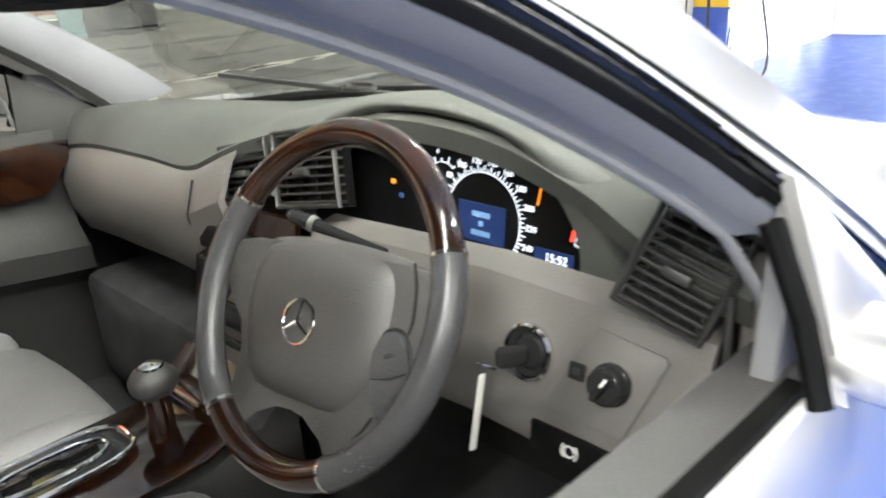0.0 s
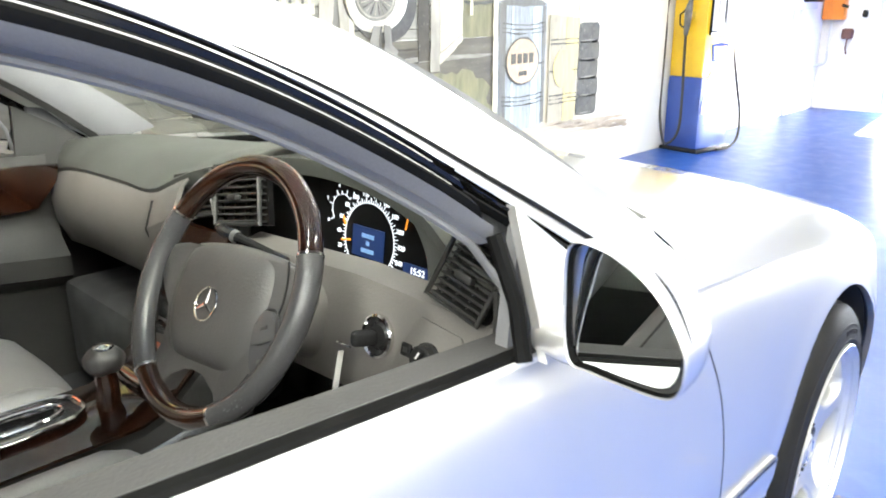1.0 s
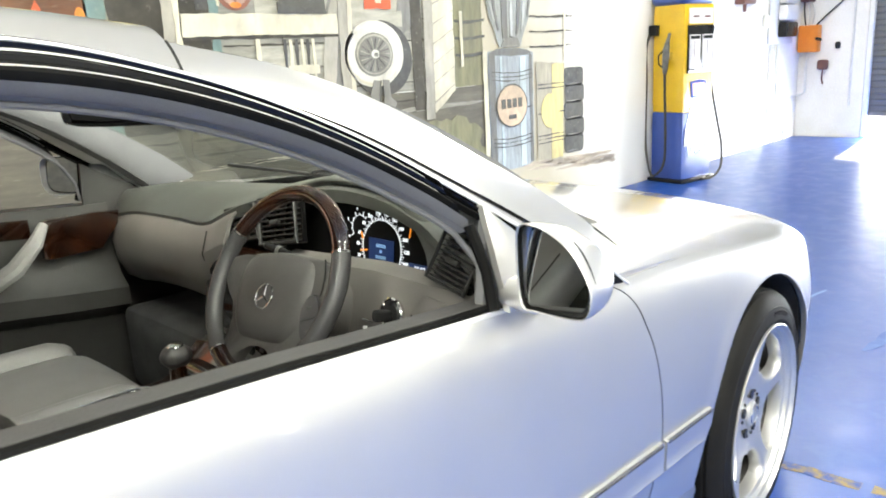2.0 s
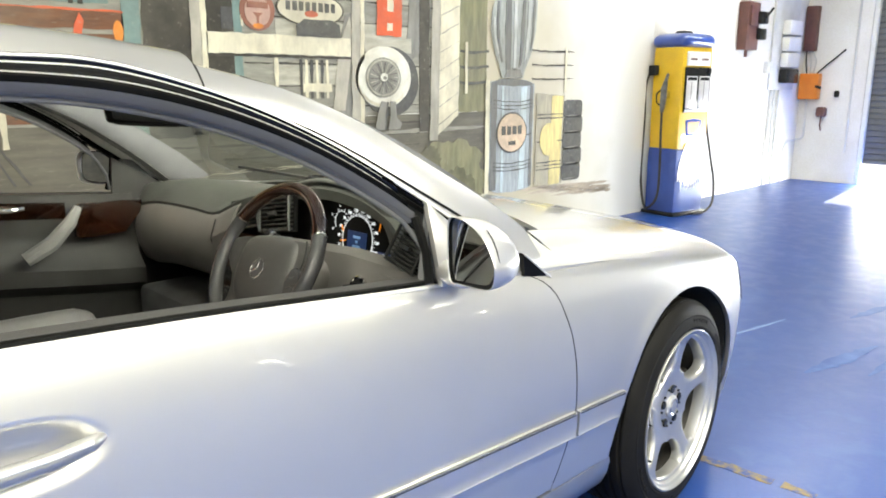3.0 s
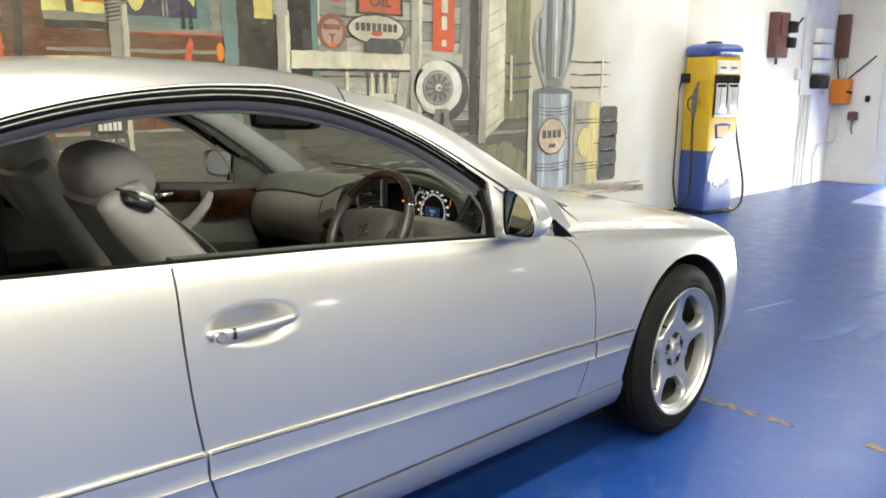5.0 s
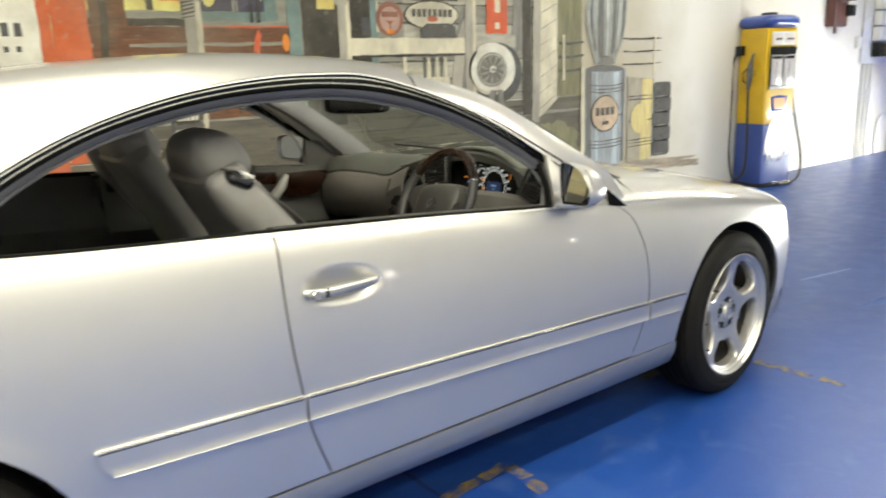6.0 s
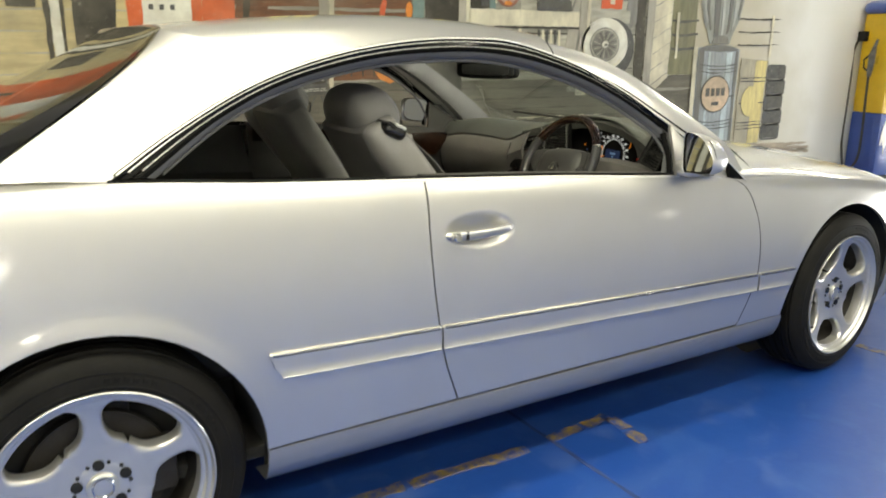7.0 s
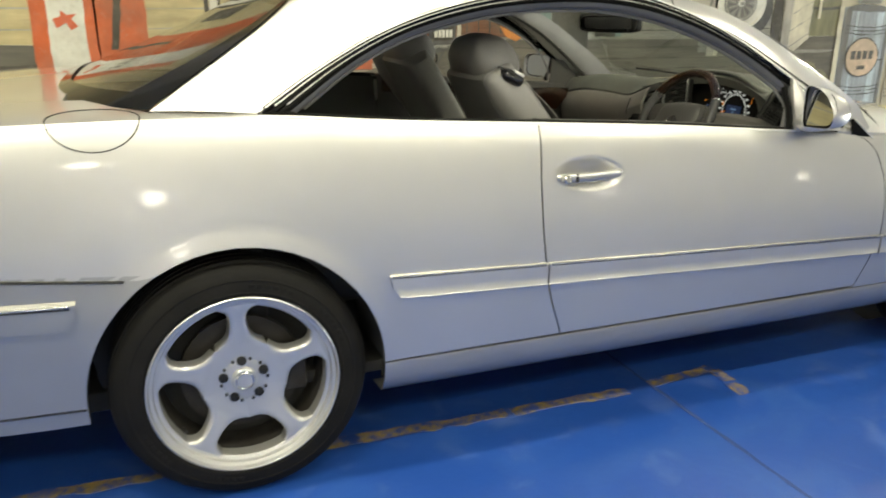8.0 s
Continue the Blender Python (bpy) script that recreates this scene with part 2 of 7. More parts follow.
def floor_material():
    """Blue floor paint: two shades, scuffs, worn-through specks and a gloss that varies."""
    m, t, n, b = nodes_of("blue_floor_paint")
    co = n.new("ShaderNodeTexCoord")
    noises = []
    for s, d, dist in ((0.8, 7, 0.9), (7.0, 9, 0.5), (45, 4, 0.0), (2.1, 8, 1.4)):
        tex = n.new("ShaderNodeTexNoise")
        tex.inputs["Scale"].default_value, tex.inputs["Detail"].default_value, tex.inputs["Distortion"].default_value = s, d, dist
        t.links.new(co.outputs["Object"], tex.inputs["Vector"])
        noises.append(tex.outputs[0])
    base = n.new("ShaderNodeMix")
    base.data_type = "RGBA"
    base.inputs["A"].default_value, base.inputs["B"].default_value = (0.006, 0.036, 0.205, 1), (0.014, 0.064, 0.28, 1)
    t.links.new(noises[0], base.inputs["Factor"])
    pale = n.new("ShaderNodeMapRange")
    pale.inputs[1].default_value, pale.inputs[2].default_value, pale.inputs[4].default_value = 0.56, 0.76, 0.30
    t.links.new(noises[1], pale.inputs[0])
    worn = n.new("ShaderNodeMix")
    worn.data_type = "RGBA"
    worn.inputs["B"].default_value = (0.10, 0.17, 0.38, 1)
    t.links.new(pale.outputs[0], worn.inputs["Factor"])
    t.links.new(base.outputs["Result"], worn.inputs["A"])
    patch = n.new("ShaderNodeMapRange")
    patch.inputs[1].default_value, patch.inputs[2].default_value, patch.inputs[4].default_value = 0.55, 0.75, 0.22
    t.links.new(noises[3], patch.inputs[0])
    rubbed = n.new("ShaderNodeMix")
    rubbed.data_type = "RGBA"
    rubbed.inputs["B"].default_value = (0.055, 0.135, 0.36, 1)
    t.links.new(patch.outputs[0], rubbed.inputs["Factor"])
    t.links.new(worn.outputs["Result"], rubbed.inputs["A"])
    t.links.new(rubbed.outputs["Result"], b.inputs["Base Color"])
    gl = n.new("ShaderNodeMapRange")
    gl.inputs[3].default_value, gl.inputs[4].default_value = 0.22, 0.50
    t.links.new(noises[1], gl.inputs[0])
    t.links.new(gl.outputs[0], b.inputs["Roughness"])
    bp = n.new("ShaderNodeBump")
    bp.inputs["Strength"].default_value, bp.inputs["Distance"].default_value = 0.12, 0.003
    t.links.new(noises[2], bp.inputs["Height"])
    t.links.new(bp.outputs[0], b.inputs["Normal"])
    return m


FLOOR = floor_material()
WHITE_WALL = surf("white_wall_paint", (0.80, 0.79, 0.77), (0.64, 0.615, 0.56), 0.7, 0, 1.1, 60, 0.25)
GREY_WALL = surf("grey_wall_paint", (0.57, 0.56, 0.54), (0.48, 0.47, 0.455), 0.7, 0, 1.2, 60, 0.25)
CEILING = surf("ceiling_paint", (0.55, 0.54, 0.51), (0.48, 0.47, 0.44), 0.8, 0, 1.5, 40, 0.1)
YARD = surf("concrete_yard", (0.42, 0.41, 0.39), (0.34, 0.33, 0.31), 0.9, 0, 2, 80, 0.4)
SLAT = surf("door_slat_steel", (0.17, 0.175, 0.185), (0.13, 0.135, 0.14), 0.45, 0.4, 3, 120, 0.05)


def worn_or_sheen_material(name, paint_colour, scale, low, high):
    """Thin paint, or a painted-on reflection, broken through to the blue floor in ragged spots."""
    m, t, n, b = nodes_of(name)
    co, tex, rng, mix = (n.new("ShaderNode" + k) for k in ("TexCoord", "TexNoise", "MapRange", "Mix"))
    tex.inputs["Scale"].default_value, tex.inputs["Detail"].default_value, tex.inputs["Roughness"].default_value = scale, 8, 0.7
    rng.inputs[1].default_value, rng.inputs[2].default_value = low, high
    mix.data_type = "RGBA"
    mix.inputs["A"].default_value, mix.inputs["B"].default_value = (*paint_colour, 1), (0.012, 0.052, 0.235, 1)
    t.links.new(co.outputs["Object"], tex.inputs["Vector"])
    t.links.new(tex.outputs[0], rng.inputs[0])
    t.links.new(rng.outputs[0], mix.inputs["Factor"])
    t.links.new(mix.outputs["Result"], b.inputs["Base Color"])
    b.inputs["Roughness"].default_value = 0.55
    return m


TAPE = worn_or_sheen_material("worn_yellow_line", (0.23, 0.165, 0.05), 24, 0.41, 0.60)
# the next two colours paint door light reflected on the floor
FLOOR_SHEEN = worn_or_sheen_material("painted_floor_sheen", (0.06, 0.13, 0.36), 5, 0.36, 0.70)
PALE_STREAK = worn_or_sheen_material("pale_streak", (0.20, 0.30, 0.52), 6, 0.55, 0.80)
SEAM = surf("floor_joint", (0.012, 0.028, 0.12), (0.03, 0.05, 0.16), 0.6, 0, 8, 60)
STEEL_WHITE = surf("white_enamel", (0.75, 0.75, 0.74), (0.66, 0.66, 0.64), 0.35, 0, 6, 120)


def slab(name, lo, hi, mat, label, category):
    ob = part(name, boxed(lo, hi), mat, None, label, flat=True)
    return tagged(ob, "", category, "", "structure")


slab("floor", (WALL_W, WALL_S, -0.2), (WALL_E + 0.25, WALL_N, FLOOR_Z), FLOOR, "glossy blue painted concrete garage floor with scuffs", "floor")
slab("wall_north", (WALL_W - 0.2, WALL_N, -0.2), (WALL_E + 0.25, WALL_N + 0.2, CEIL), WHITE_WALL, "white painted garage wall behind the mural", "wall")
slab("wall_south", (WALL_W - 0.2, WALL_S - 0.2, -0.2), (WALL_E + 0.25, WALL_S, CEIL), GREY_WALL, "plain grey painted garage wall", "wall")
slab("wall_west", (WALL_W - 0.2, WALL_S, -0.2), (WALL_W, WALL_N, CEIL), GREY_WALL, "plain grey painted end wall", "wall")
slab("ceiling", (WALL_W - 0.2, WALL_S - 0.2, CEIL), (WALL_E + 0.25, WALL_N + 0.2, CEIL + 0.15), CEILING, "plain off-white workshop ceiling", "ceiling")
DOOR_Y0, DOOR_Y1, DOOR_TOP, DOOR_LIFT = -3.2, 1.345, 3.1, 0.27
eastern = bmesh.new()
box(eastern, (WALL_E, DOOR_Y1, -0.2), (WALL_E + 0.25, WALL_N, CEIL))
box(eastern, (WALL_E, WALL_S, -0.2), (WALL_E + 0.25, DOOR_Y0, CEIL))
box(eastern, (WALL_E, DOOR_Y0, DOOR_TOP), (WALL_E + 0.25, DOOR_Y1, CEIL))
tagged(part("wall_east", eastern, WHITE_WALL, None, "white painted wall with a wide roller-door opening", flat=True), "", "wall", "", "structure")
slab("ground", (WALL_E + 0.25, -60, -0.22), (120, 60, -0.02), YARD, "sunlit concrete yard outside the roller door", "ground")


def roller_door():
    door = tagged(new("door_1"), "grey corrugated steel roller door, raised a hand above the floor", "roller door", "", "structure")
    one = bmesh.new()
    prof = [(0, 0.0), (0.018, 0.012), (0.018, 0.06), (0, 0.072), (0, 0.076)]
    grid(lambda u, v: (prof[v][0], u, prof[v][1]), steps(DOOR_Y0 + 0.04, DOOR_Y1 - 0.05, 1), range(5), one)
    thick(one, 0.003, lambda c: Vector((1, 0, 0)))
    first = part("slat", one, SLAT, door, "", flat=True)
    z = DOOR_LIFT + 0.05
    first.location = (WALL_E + 0.06, 0, z)
    while z < DOOR_TOP:
        z += 0.076
        ob = link("slat", first.data, None, door)
        ob.location = (WALL_E + 0.06, 0, z)
    part("bottom_bar", boxed((WALL_E + 0.05, DOOR_Y0 + 0.04, DOOR_LIFT), (WALL_E + 0.09, DOOR_Y1 - 0.05, DOOR_LIFT + 0.05), 0.006), SLAT, door)
    part("guide_rail", boxed((WALL_E + 0.004, DOOR_Y1 - 0.06, 0), (WALL_E + 0.12, DOOR_Y1 - 0.004, DOOR_TOP), 0.005), STEEL_WHITE, door)
    part("guide_rail", boxed((WALL_E + 0.004, DOOR_Y0 + 0.004, 0), (WALL_E + 0.12, DOOR_Y0 + 0.06, DOOR_TOP), 0.005), STEEL_WHITE, door)


roller_door()


# ---- tube lights under the ceiling ----
TUBE_GLOW = glow("tube_glow", (0.98, 0.96, 0.86), 12.0)


def tube_light(x, y, watts, along_y=False):
    lamp = tagged(new("ceiling_light"), "white fluorescent tube light hung below the ceiling", "ceiling light", "ceiling lights")
    part("housing", boxed((-0.62, -0.09, 0.03), (0.62, 0.09, 0.09), 0.01), STEEL_WHITE, lamp)
    for dy in (-0.045, 0.045):
        part("tube", tube([(-0.6, dy, 0.0), (0.6, dy, 0.0)], 0.014, 8), TUBE_GLOW, lamp)
    for dx in (-0.4, 0.4):
        part("hanger", tube([(dx, 0, 0.09), (dx, 0, CEIL - 3.45)], 0.004, 6), CHROME, lamp)
    lamp.matrix_basis = pose(x, y, 3.45, 0, 0, 90 if along_y else 0)
    data = bpy.data.lights.new("tube_area", "AREA")
    data.shape, data.size, data.size_y, data.energy, data.color = "RECTANGLE", 1.2, 0.14, watts, (0.97, 0.955, 0.83)
    ob = new("tube_area", data)
    ob.matrix_world = pose(x, y, 3.42, 0, 0, 90 if along_y else 0)


for x, y, watts in ((-5.8, -2.3, 72), (-3.6, -2.3, 66), (-1.4, -2.3, 48), (0.8, -2.3, 52), (-5.0, -4.6, 84), (-2.5, -5.2, 84), (-0.6, -4.6, 60), (1.6, -4.6, 54), (-4.6, -0.9, 72), (-2.4, -0.9, 58), (4.7, 0.6, 39), (6.7, 0.6, 36), (2.2, 1.0, 16)):
    tube_light(x, y, watts)

# daylight entering under the raised roller door
gap_data = bpy.data.lights.new("door_daylight", "AREA")
gap_data.shape, gap_data.size, gap_data.size_y, gap_data.energy, gap_data.color = "RECTANGLE", DOOR_Y1 - DOOR_Y0 - 0.2, 0.24, 420.0, (0.93, 0.97, 1.0)
gap_light = new("door_daylight", gap_data)
gap_light.matrix_world = look((WALL_E + 0.10, (DOOR_Y0 + DOOR_Y1) / 2, 0.14), (WALL_E - 1.0, (DOOR_Y0 + DOOR_Y1) / 2, -0.45))


# ---- work lamps along the south wall ----
LAMP_GLOW = glow("lamp_glow", (1.0, 0.98, 0.92), 30.0)


def work_lamp(x, height, k=1.0):
    lamp = tagged(new("work_lamp"), "lit white work lamp on a thin stand before the grey wall", "work lamp", "work lamps")
    part("base_plate", boxed((-0.15, -0.10, 0.0), (0.15, 0.10, 0.015), 0.006), PLASTIC_BLACK, lamp)
    part("pole", tube([(0, -0.04, 0.012), (0, -0.04, height)], 0.012, 8), STEEL_WHITE, lamp)
    part("housing", boxed((-0.13 * k, -0.05, height - 0.09 * k), (0.13 * k, 0.0, height + 0.09 * k), 0.012), STEEL_WHITE, lamp)
    part("diffuser", boxed((-0.12 * k, 0.0, height - 0.08 * k), (0.12 * k, 0.006, height + 0.08 * k), 0.002, 1), LAMP_GLOW, lamp)
    lamp.matrix_basis = pose(x, WALL_S + 0.25, FLOOR_Z)


for x, height, k in ((-4.05, 1.35, 1.0), (-3.3, 0.62, 0.9), (1.35, 0.42, 0.6), (4.1, 0.55, 0.55), (3.85, 2.1, 0.9)):
    work_lamp(x, height, k)


# ---- the car: shape functions (x ahead of the front axle, y to its left, z up) ----
REAR_AXLE, WHEEL_Z, TYRE_R = -2.885, 0.334, 0.340
FRONT_AXLE, FRONT_ARCH = -0.055, -0.05
ARCH = {FRONT_ARCH: 0.384, REAR_AXLE: 0.386}
AXLE = {FRONT_ARCH: FRONT_AXLE, REAR_AXLE: REAR_AXLE}
half_width = curve_of([(-4.15, 0.30), (-4.12, 0.54), (-4.02, 0.735), (-3.8, 0.835), (-3.5, 0.892), (-3.2, 0.915), (-2.885, 0.923), (-2, 0.925), (-1, 0.925), (-0.3, 0.921), (0, 0.913), (0.25, 0.893), (0.45, 0.848), (0.62, 0.755), (0.74, 0.60), (0.81, 0.41), (0.845, 0.18)])
shoulder = curve_of([(-4.15, 0.93), (-4.05, 0.985), (-3.8, 1.02), (-3.4, 1.038), (-3.1, 1.042), (-2.79, 1.036), (-2.44, 1.008), (-1.98, 0.979), (-1.54, 0.95), (-1.10, 0.913), (-0.8, 0.895), (-0.4, 0.858), (0, 0.805), (0.3, 0.757), (0.5, 0.712), (0.7, 0.655), (0.845, 0.585)])
crown = curve_of([(-4.15, 0.98), (-4.0, 1.03), (-3.6, 1.065), (-3.3, 1.08), (-0.75, 0.985), (-0.4, 0.955), (0, 0.90), (0.3, 0.842), (0.55, 0.78), (0.75, 0.705), (0.845, 0.62)])
door_rear = curve_of([(0.30, -1.918), (0.33, -1.928), (0.475, -1.98), (0.64, -2.006), (0.81, -2.017), (1.0, -2.018)])
door_front = curve_of([(0.28, -0.73), (0.326, -0.705), (0.468, -0.65), (0.53, -0.633), (0.67, -0.634), (0.763, -0.66), (0.864, -0.735), (0.905, -0.83), (0.95, -0.9)])


def sill_top(x):
    return 0.322 + (-0.375 - x) * 0.004 if x > -2.6 else 0.33


def bumper_line(x):
    return 0.662 + max(0.0, -3.11 - x) * 0.10


def side_y(x, z):
    """Half the body's width at a place on its flank."""
    w, top = half_width(x), shoulder(x)
    if z > 0.55:
        s = (z - 0.55) / max(0.05, top - 0.55)
        g = 1 - 0.040 * max(0.0, s) ** 1.4 - 0.019 * max(0.0, s) ** 13
    else:
        g = 1 - 0.045 * ((0.55 - z) / 0.35) ** 2
    y = w * g
    for xc, r in ARCH.items():
        d = math.hypot(x - xc, max(0.0, z - WHEEL_Z)) - r
        if -0.02 < d < 0.2 and z > 0.3:
            y += 0.0038 * math.exp(-((d - 0.004) / 0.027) ** 2)
    return y


def arch_z(x, low):
    for xc, r in ARCH.items():
        if abs(x - xc) < r:
            return max(low, WHEEL_Z + math.sqrt(r * r - (x - xc) ** 2))
    return low


def spaced(a, b, step=0.05):
    """Stations from a to b, close together where a wheel arch ends."""
    xs = set(steps(a, b, max(2, round((b - a) / step))))
    for xc, r in ARCH.items():
        xs = {x for x in xs if abs(x - xc) > r + 0.01}
        xs |= {x for k in range(25) if a <= (x := xc - r * math.cos(math.pi * k / 24)) <= b}
        xs |= {x for x in (xc - r - 0.0006, xc + r + 0.0006) if a <= x <= b}
    return sorted(xs | {a, b})


HANDLE_X, HANDLE_Z = -1.853, 0.832


def dish(x, z):
    """How far the door sinks in round its handle."""
    d = math.hypot((x - HANDLE_X) / 0.122, (z - HANDLE_Z + 0.06 * (x - HANDLE_X)) / 0.051)
    return 0.023 * (1 - d * d) ** 1.4 if d < 1 else 0.0


def flank(sign, a, b, rear, front, low, high, out=0.0, nz=14, depth=0.014, reach=0.25, step=0.05, dished=False):
    """A panel of the car's side between two upright edges and two long ones. rear, front: x of the edge at a height, or None."""

    def at(x0, v):
        z = low(x0) + (high(x0) - low(x0)) * v
        x = x0
        if rear:
            x += (rear(z) - a) * max(0.0, 1 - (x0 - a) / reach)
        if front:
            x += (front(z) - b) * max(0.0, 1 - (b - x0) / reach)
        return Vector((x, sign * (side_y(x, z) + out - (dish(x, z) if dished else 0)), z))

    xs, vs = spaced(a, b, step), steps(0, 0.86, nz) + [0.90, 0.935, 0.965, 0.985, 1]
    if dished:
        xs = sorted({x for x in xs if not -1.985 < x < -1.72} | set(steps(-1.985, -1.72, 44)))
        vs = steps(0, 0.64, 14) + steps(0.65, 0.92, 34) + steps(0.93, 1, 4)
    bm = grid(at, xs, vs)
    return thick(bm, depth, lambda c: Vector((0, -sign, 0)))


def top_z(x, share):
    """Height of the bonnet, wings and boot at a share of the half width."""
    return crown(x) - (crown(x) - shoulder(x)) * (0.66 * share**2.5 + 0.34 * share**15)


def over(sign, xs, inner, outer=None, drop=0.0, begin=None):
    """A panel of the car's top from the shoulder inwards; inner, outer: share of the half width at x."""

    def at(x, v):
        o = outer(x) if outer else 1.0
        share = o + (inner(x) - o) * v
        if begin:
            x += (begin(share) - xs[0]) * max(0.0, 1 - (x - xs[0]) / 0.6) ** 1.5
        w = side_y(x, shoulder(x))
        y = w * share
        return Vector((x, sign * y, top_z(x, abs(y / w)) - drop))

    ease = [0, 0.01, 0.025, 0.05, 0.085, 0.13, 0.2, 0.3, 0.4, 0.5]
    bm = grid(at, xs, ease + [1 - k for k in ease[-2::-1]])
    return thick(bm, 0.012, lambda c: Vector((0, 0, -1)))


car = tagged(new("car"), "silver two-door coupe with all side windows lowered, parked", "car")
GAP = 0.0025

for sign in (-1, 1):
    # front wing, with its top as far as the bonnet's joint
    wing = part("front_fender", flank(sign, -0.633 + GAP, 0.50, lambda z: door_front(z) + GAP, None, lambda x: arch_z(x, sill_top(x)), shoulder, nz=16), SILVER, car)
    part("fender_top", over(sign, steps(-0.86, 0.50, 28), lambda x: 0.80, begin=lambda k: -0.60 - 0.26 * max(0.0, (k - 0.8) / 0.2) ** 1.2), SILVER, wing)
    # door
    door = part("door", flank(sign, -2.006 + GAP, -0.633 - GAP, lambda z: door_rear(z) + GAP, lambda z: door_front(z) - GAP, lambda x: sill_top(x) + 0.007, lambda x: shoulder(x), nz=24, depth=0.03, step=0.035, dished=True), SILVER, car)
    joint = [Vector((door_front(z), sign * (side_y(door_front(z), z) - 0.0025), z)) for z in steps(0.345, shoulder(-0.64) - 0.002, 30)]
    part("door_joint", tube(joint, 0.0028, 6), RUBBER, car)
    # rear quarter
    quarter = part("rear_quarter", flank(sign, -4.02, -2.006 - GAP, None, lambda z: door_rear(z) - GAP, lambda x: arch_z(x, bumper_line(x) if x < -3.1 else sill_top(x) + 0.007), shoulder, nz=18), SILVER, car)
    part("rear_shoulder", over(sign, steps(-4.02, -2.78, 26), lambda x: 0.74), SILVER, quarter)
    # sill
    def sill_at(x, v, s=sign):
        z, o = ((0.320, -0.002), (0.317, 0.007), (0.305, 0.009), (0.265, 0.0), (0.23, -0.016), (0.208, -0.042), (0.20, -0.12))[v]
        dz = (x + 0.4) * -0.006
        return Vector((x, s * (side_y(x, 0.30) + o - 0.004), z + dz))
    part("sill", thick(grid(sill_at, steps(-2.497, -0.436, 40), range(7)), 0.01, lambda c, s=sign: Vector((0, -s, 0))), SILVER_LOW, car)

    # side mouldings with their bright strips
    def rub(a, b, rear=None, front=None, cut=0.0, s=sign, owner=car):
        def zt(x):
            return 0.600 - (x + 2.482) * 0.0415
        def at(x0, v):
            k, o = ((1.0, -0.002), (0.95, 0.0095), (0.5, 0.0102), (0.14, 0.0098), (0.09, 0.0120), (0.05, 0.0115), (0.0, -0.002))[v]
            z = zt(x0) - 0.072 * (1 - k)
            x = x0 + (rear(z) - a if rear and x0 < a + 0.001 else 0) + (front(z) - b if front and x0 > b - 0.001 else 0)
            if cut and abs(x0 - cut) < 0.001:
                x += (1 if cut < -1.5 else -1) * 0.036 * (1 - k) ** 2
            return Vector((x, s * (side_y(x, z) + o), z))
        n = max(3, round((b - a) / 0.06))
        strip = part("side_moulding", thick(grid(at, steps(a, b, n), range(7)), 0.006, lambda c: Vector((0, -s, 0))), SILVER, owner)
        line = [Vector((x, s * (side_y(x, zt(x)) + 0.0085), zt(x) - 0.003)) for x in steps(a + 0.006, b - 0.006, n)]
        part("bright_strip", tube(line, 0.0028, 8), STRIP_CHROME, strip)
        part("strip_shadow_line", tube([p + Vector((0, s * 0.0012, -0.0048)) for p in line], 0.0014, 5), RUBBER, strip)
    rub(-1.992, -0.640, None, None, 0.0, sign, door)
    rub(-2.486, -1.998, None, None, -2.486, sign, quarter)
    rub(-0.630, -0.416, None, None, -0.416, sign, wing)

    # belt: bright strip and rubber seal on the window sill
    belt = [Vector((x, sign * (side_y(x, shoulder(x)) - 0.004), shoulder(x) + 0.0)) for x in steps(-2.80, -1.03, 44)]
    part("belt_strip", tube(belt, 0.0055, 8), FRAME_LINE, car)
    part("belt_gap", tube([p + Vector((0, sign * 0.0045, -0.0075)) for p in belt], 0.0016, 6), RUBBER, car)
    seal = [(0.004, -0.006), (0.010, -0.009), (0.010, -0.024), (-0.02, -0.030)]
    part("belt_seal", grid(lambda x, v, s=sign: Vector((x, s * (side_y(x, shoulder(x)) + seal[v][1]), shoulder(x) + seal[v][0])), steps(-2.80, -1.06, 40), range(4)), FRAME_RUBBER, car)

    # door handle in its oval recess
    hm = basis((HANDLE_X, sign * (side_y(HANDLE_X, HANDLE_Z) - 0.002), HANDLE_Z), (1, 0, -0.06), (0, sign, 0.10))
    pts = [hm @ Vector(p) for p in ((-0.108, -0.012, -0.004), (-0.09, -0.012, 0.014), (-0.04, -0.010, 0.020), (0.04, -0.004, 0.018), (0.09, 0.002, 0.008), (0.110, 0.004, -0.006))]
    part("door_handle", tube(pts, [0.009, 0.0140, 0.0145, 0.013, 0.0115, 0.007], 12), SILVER_LOW, door)
    part("handle_bright_strip", tube([hm @ Vector(p) for p in ((-0.085, -0.004, 0.0265), (-0.04, -0.002, 0.033), (0.04, 0.003, 0.029), (0.088, 0.006, 0.018))], 0.004, 8), FRAME_LINE, door)
    part("lock_cylinder", lathe([(0.013, -0.01), (0.013, 0.030), (0.010, 0.033), (0, 0.033)], hm @ Matrix.Translation((-0.092, -0.014, 0)), 18), STRIP_CHROME, door)
    part("handle_gap", boxed((-0.066, -0.022, 0.006), (-0.058, 0.002, 0.0335), 0.001, 1, hm), PLASTIC_BLACK, door)

    # bumpers' sides
    def rear_edge(z):
        d = z - WHEEL_Z
        return REAR_AXLE - (math.sqrt(max(0.0, ARCH[REAR_AXLE] ** 2 - d * d)) if d > 0 else ARCH[REAR_AXLE]) - 0.0005
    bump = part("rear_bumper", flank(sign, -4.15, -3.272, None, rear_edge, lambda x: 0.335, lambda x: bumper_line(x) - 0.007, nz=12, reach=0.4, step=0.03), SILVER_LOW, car)
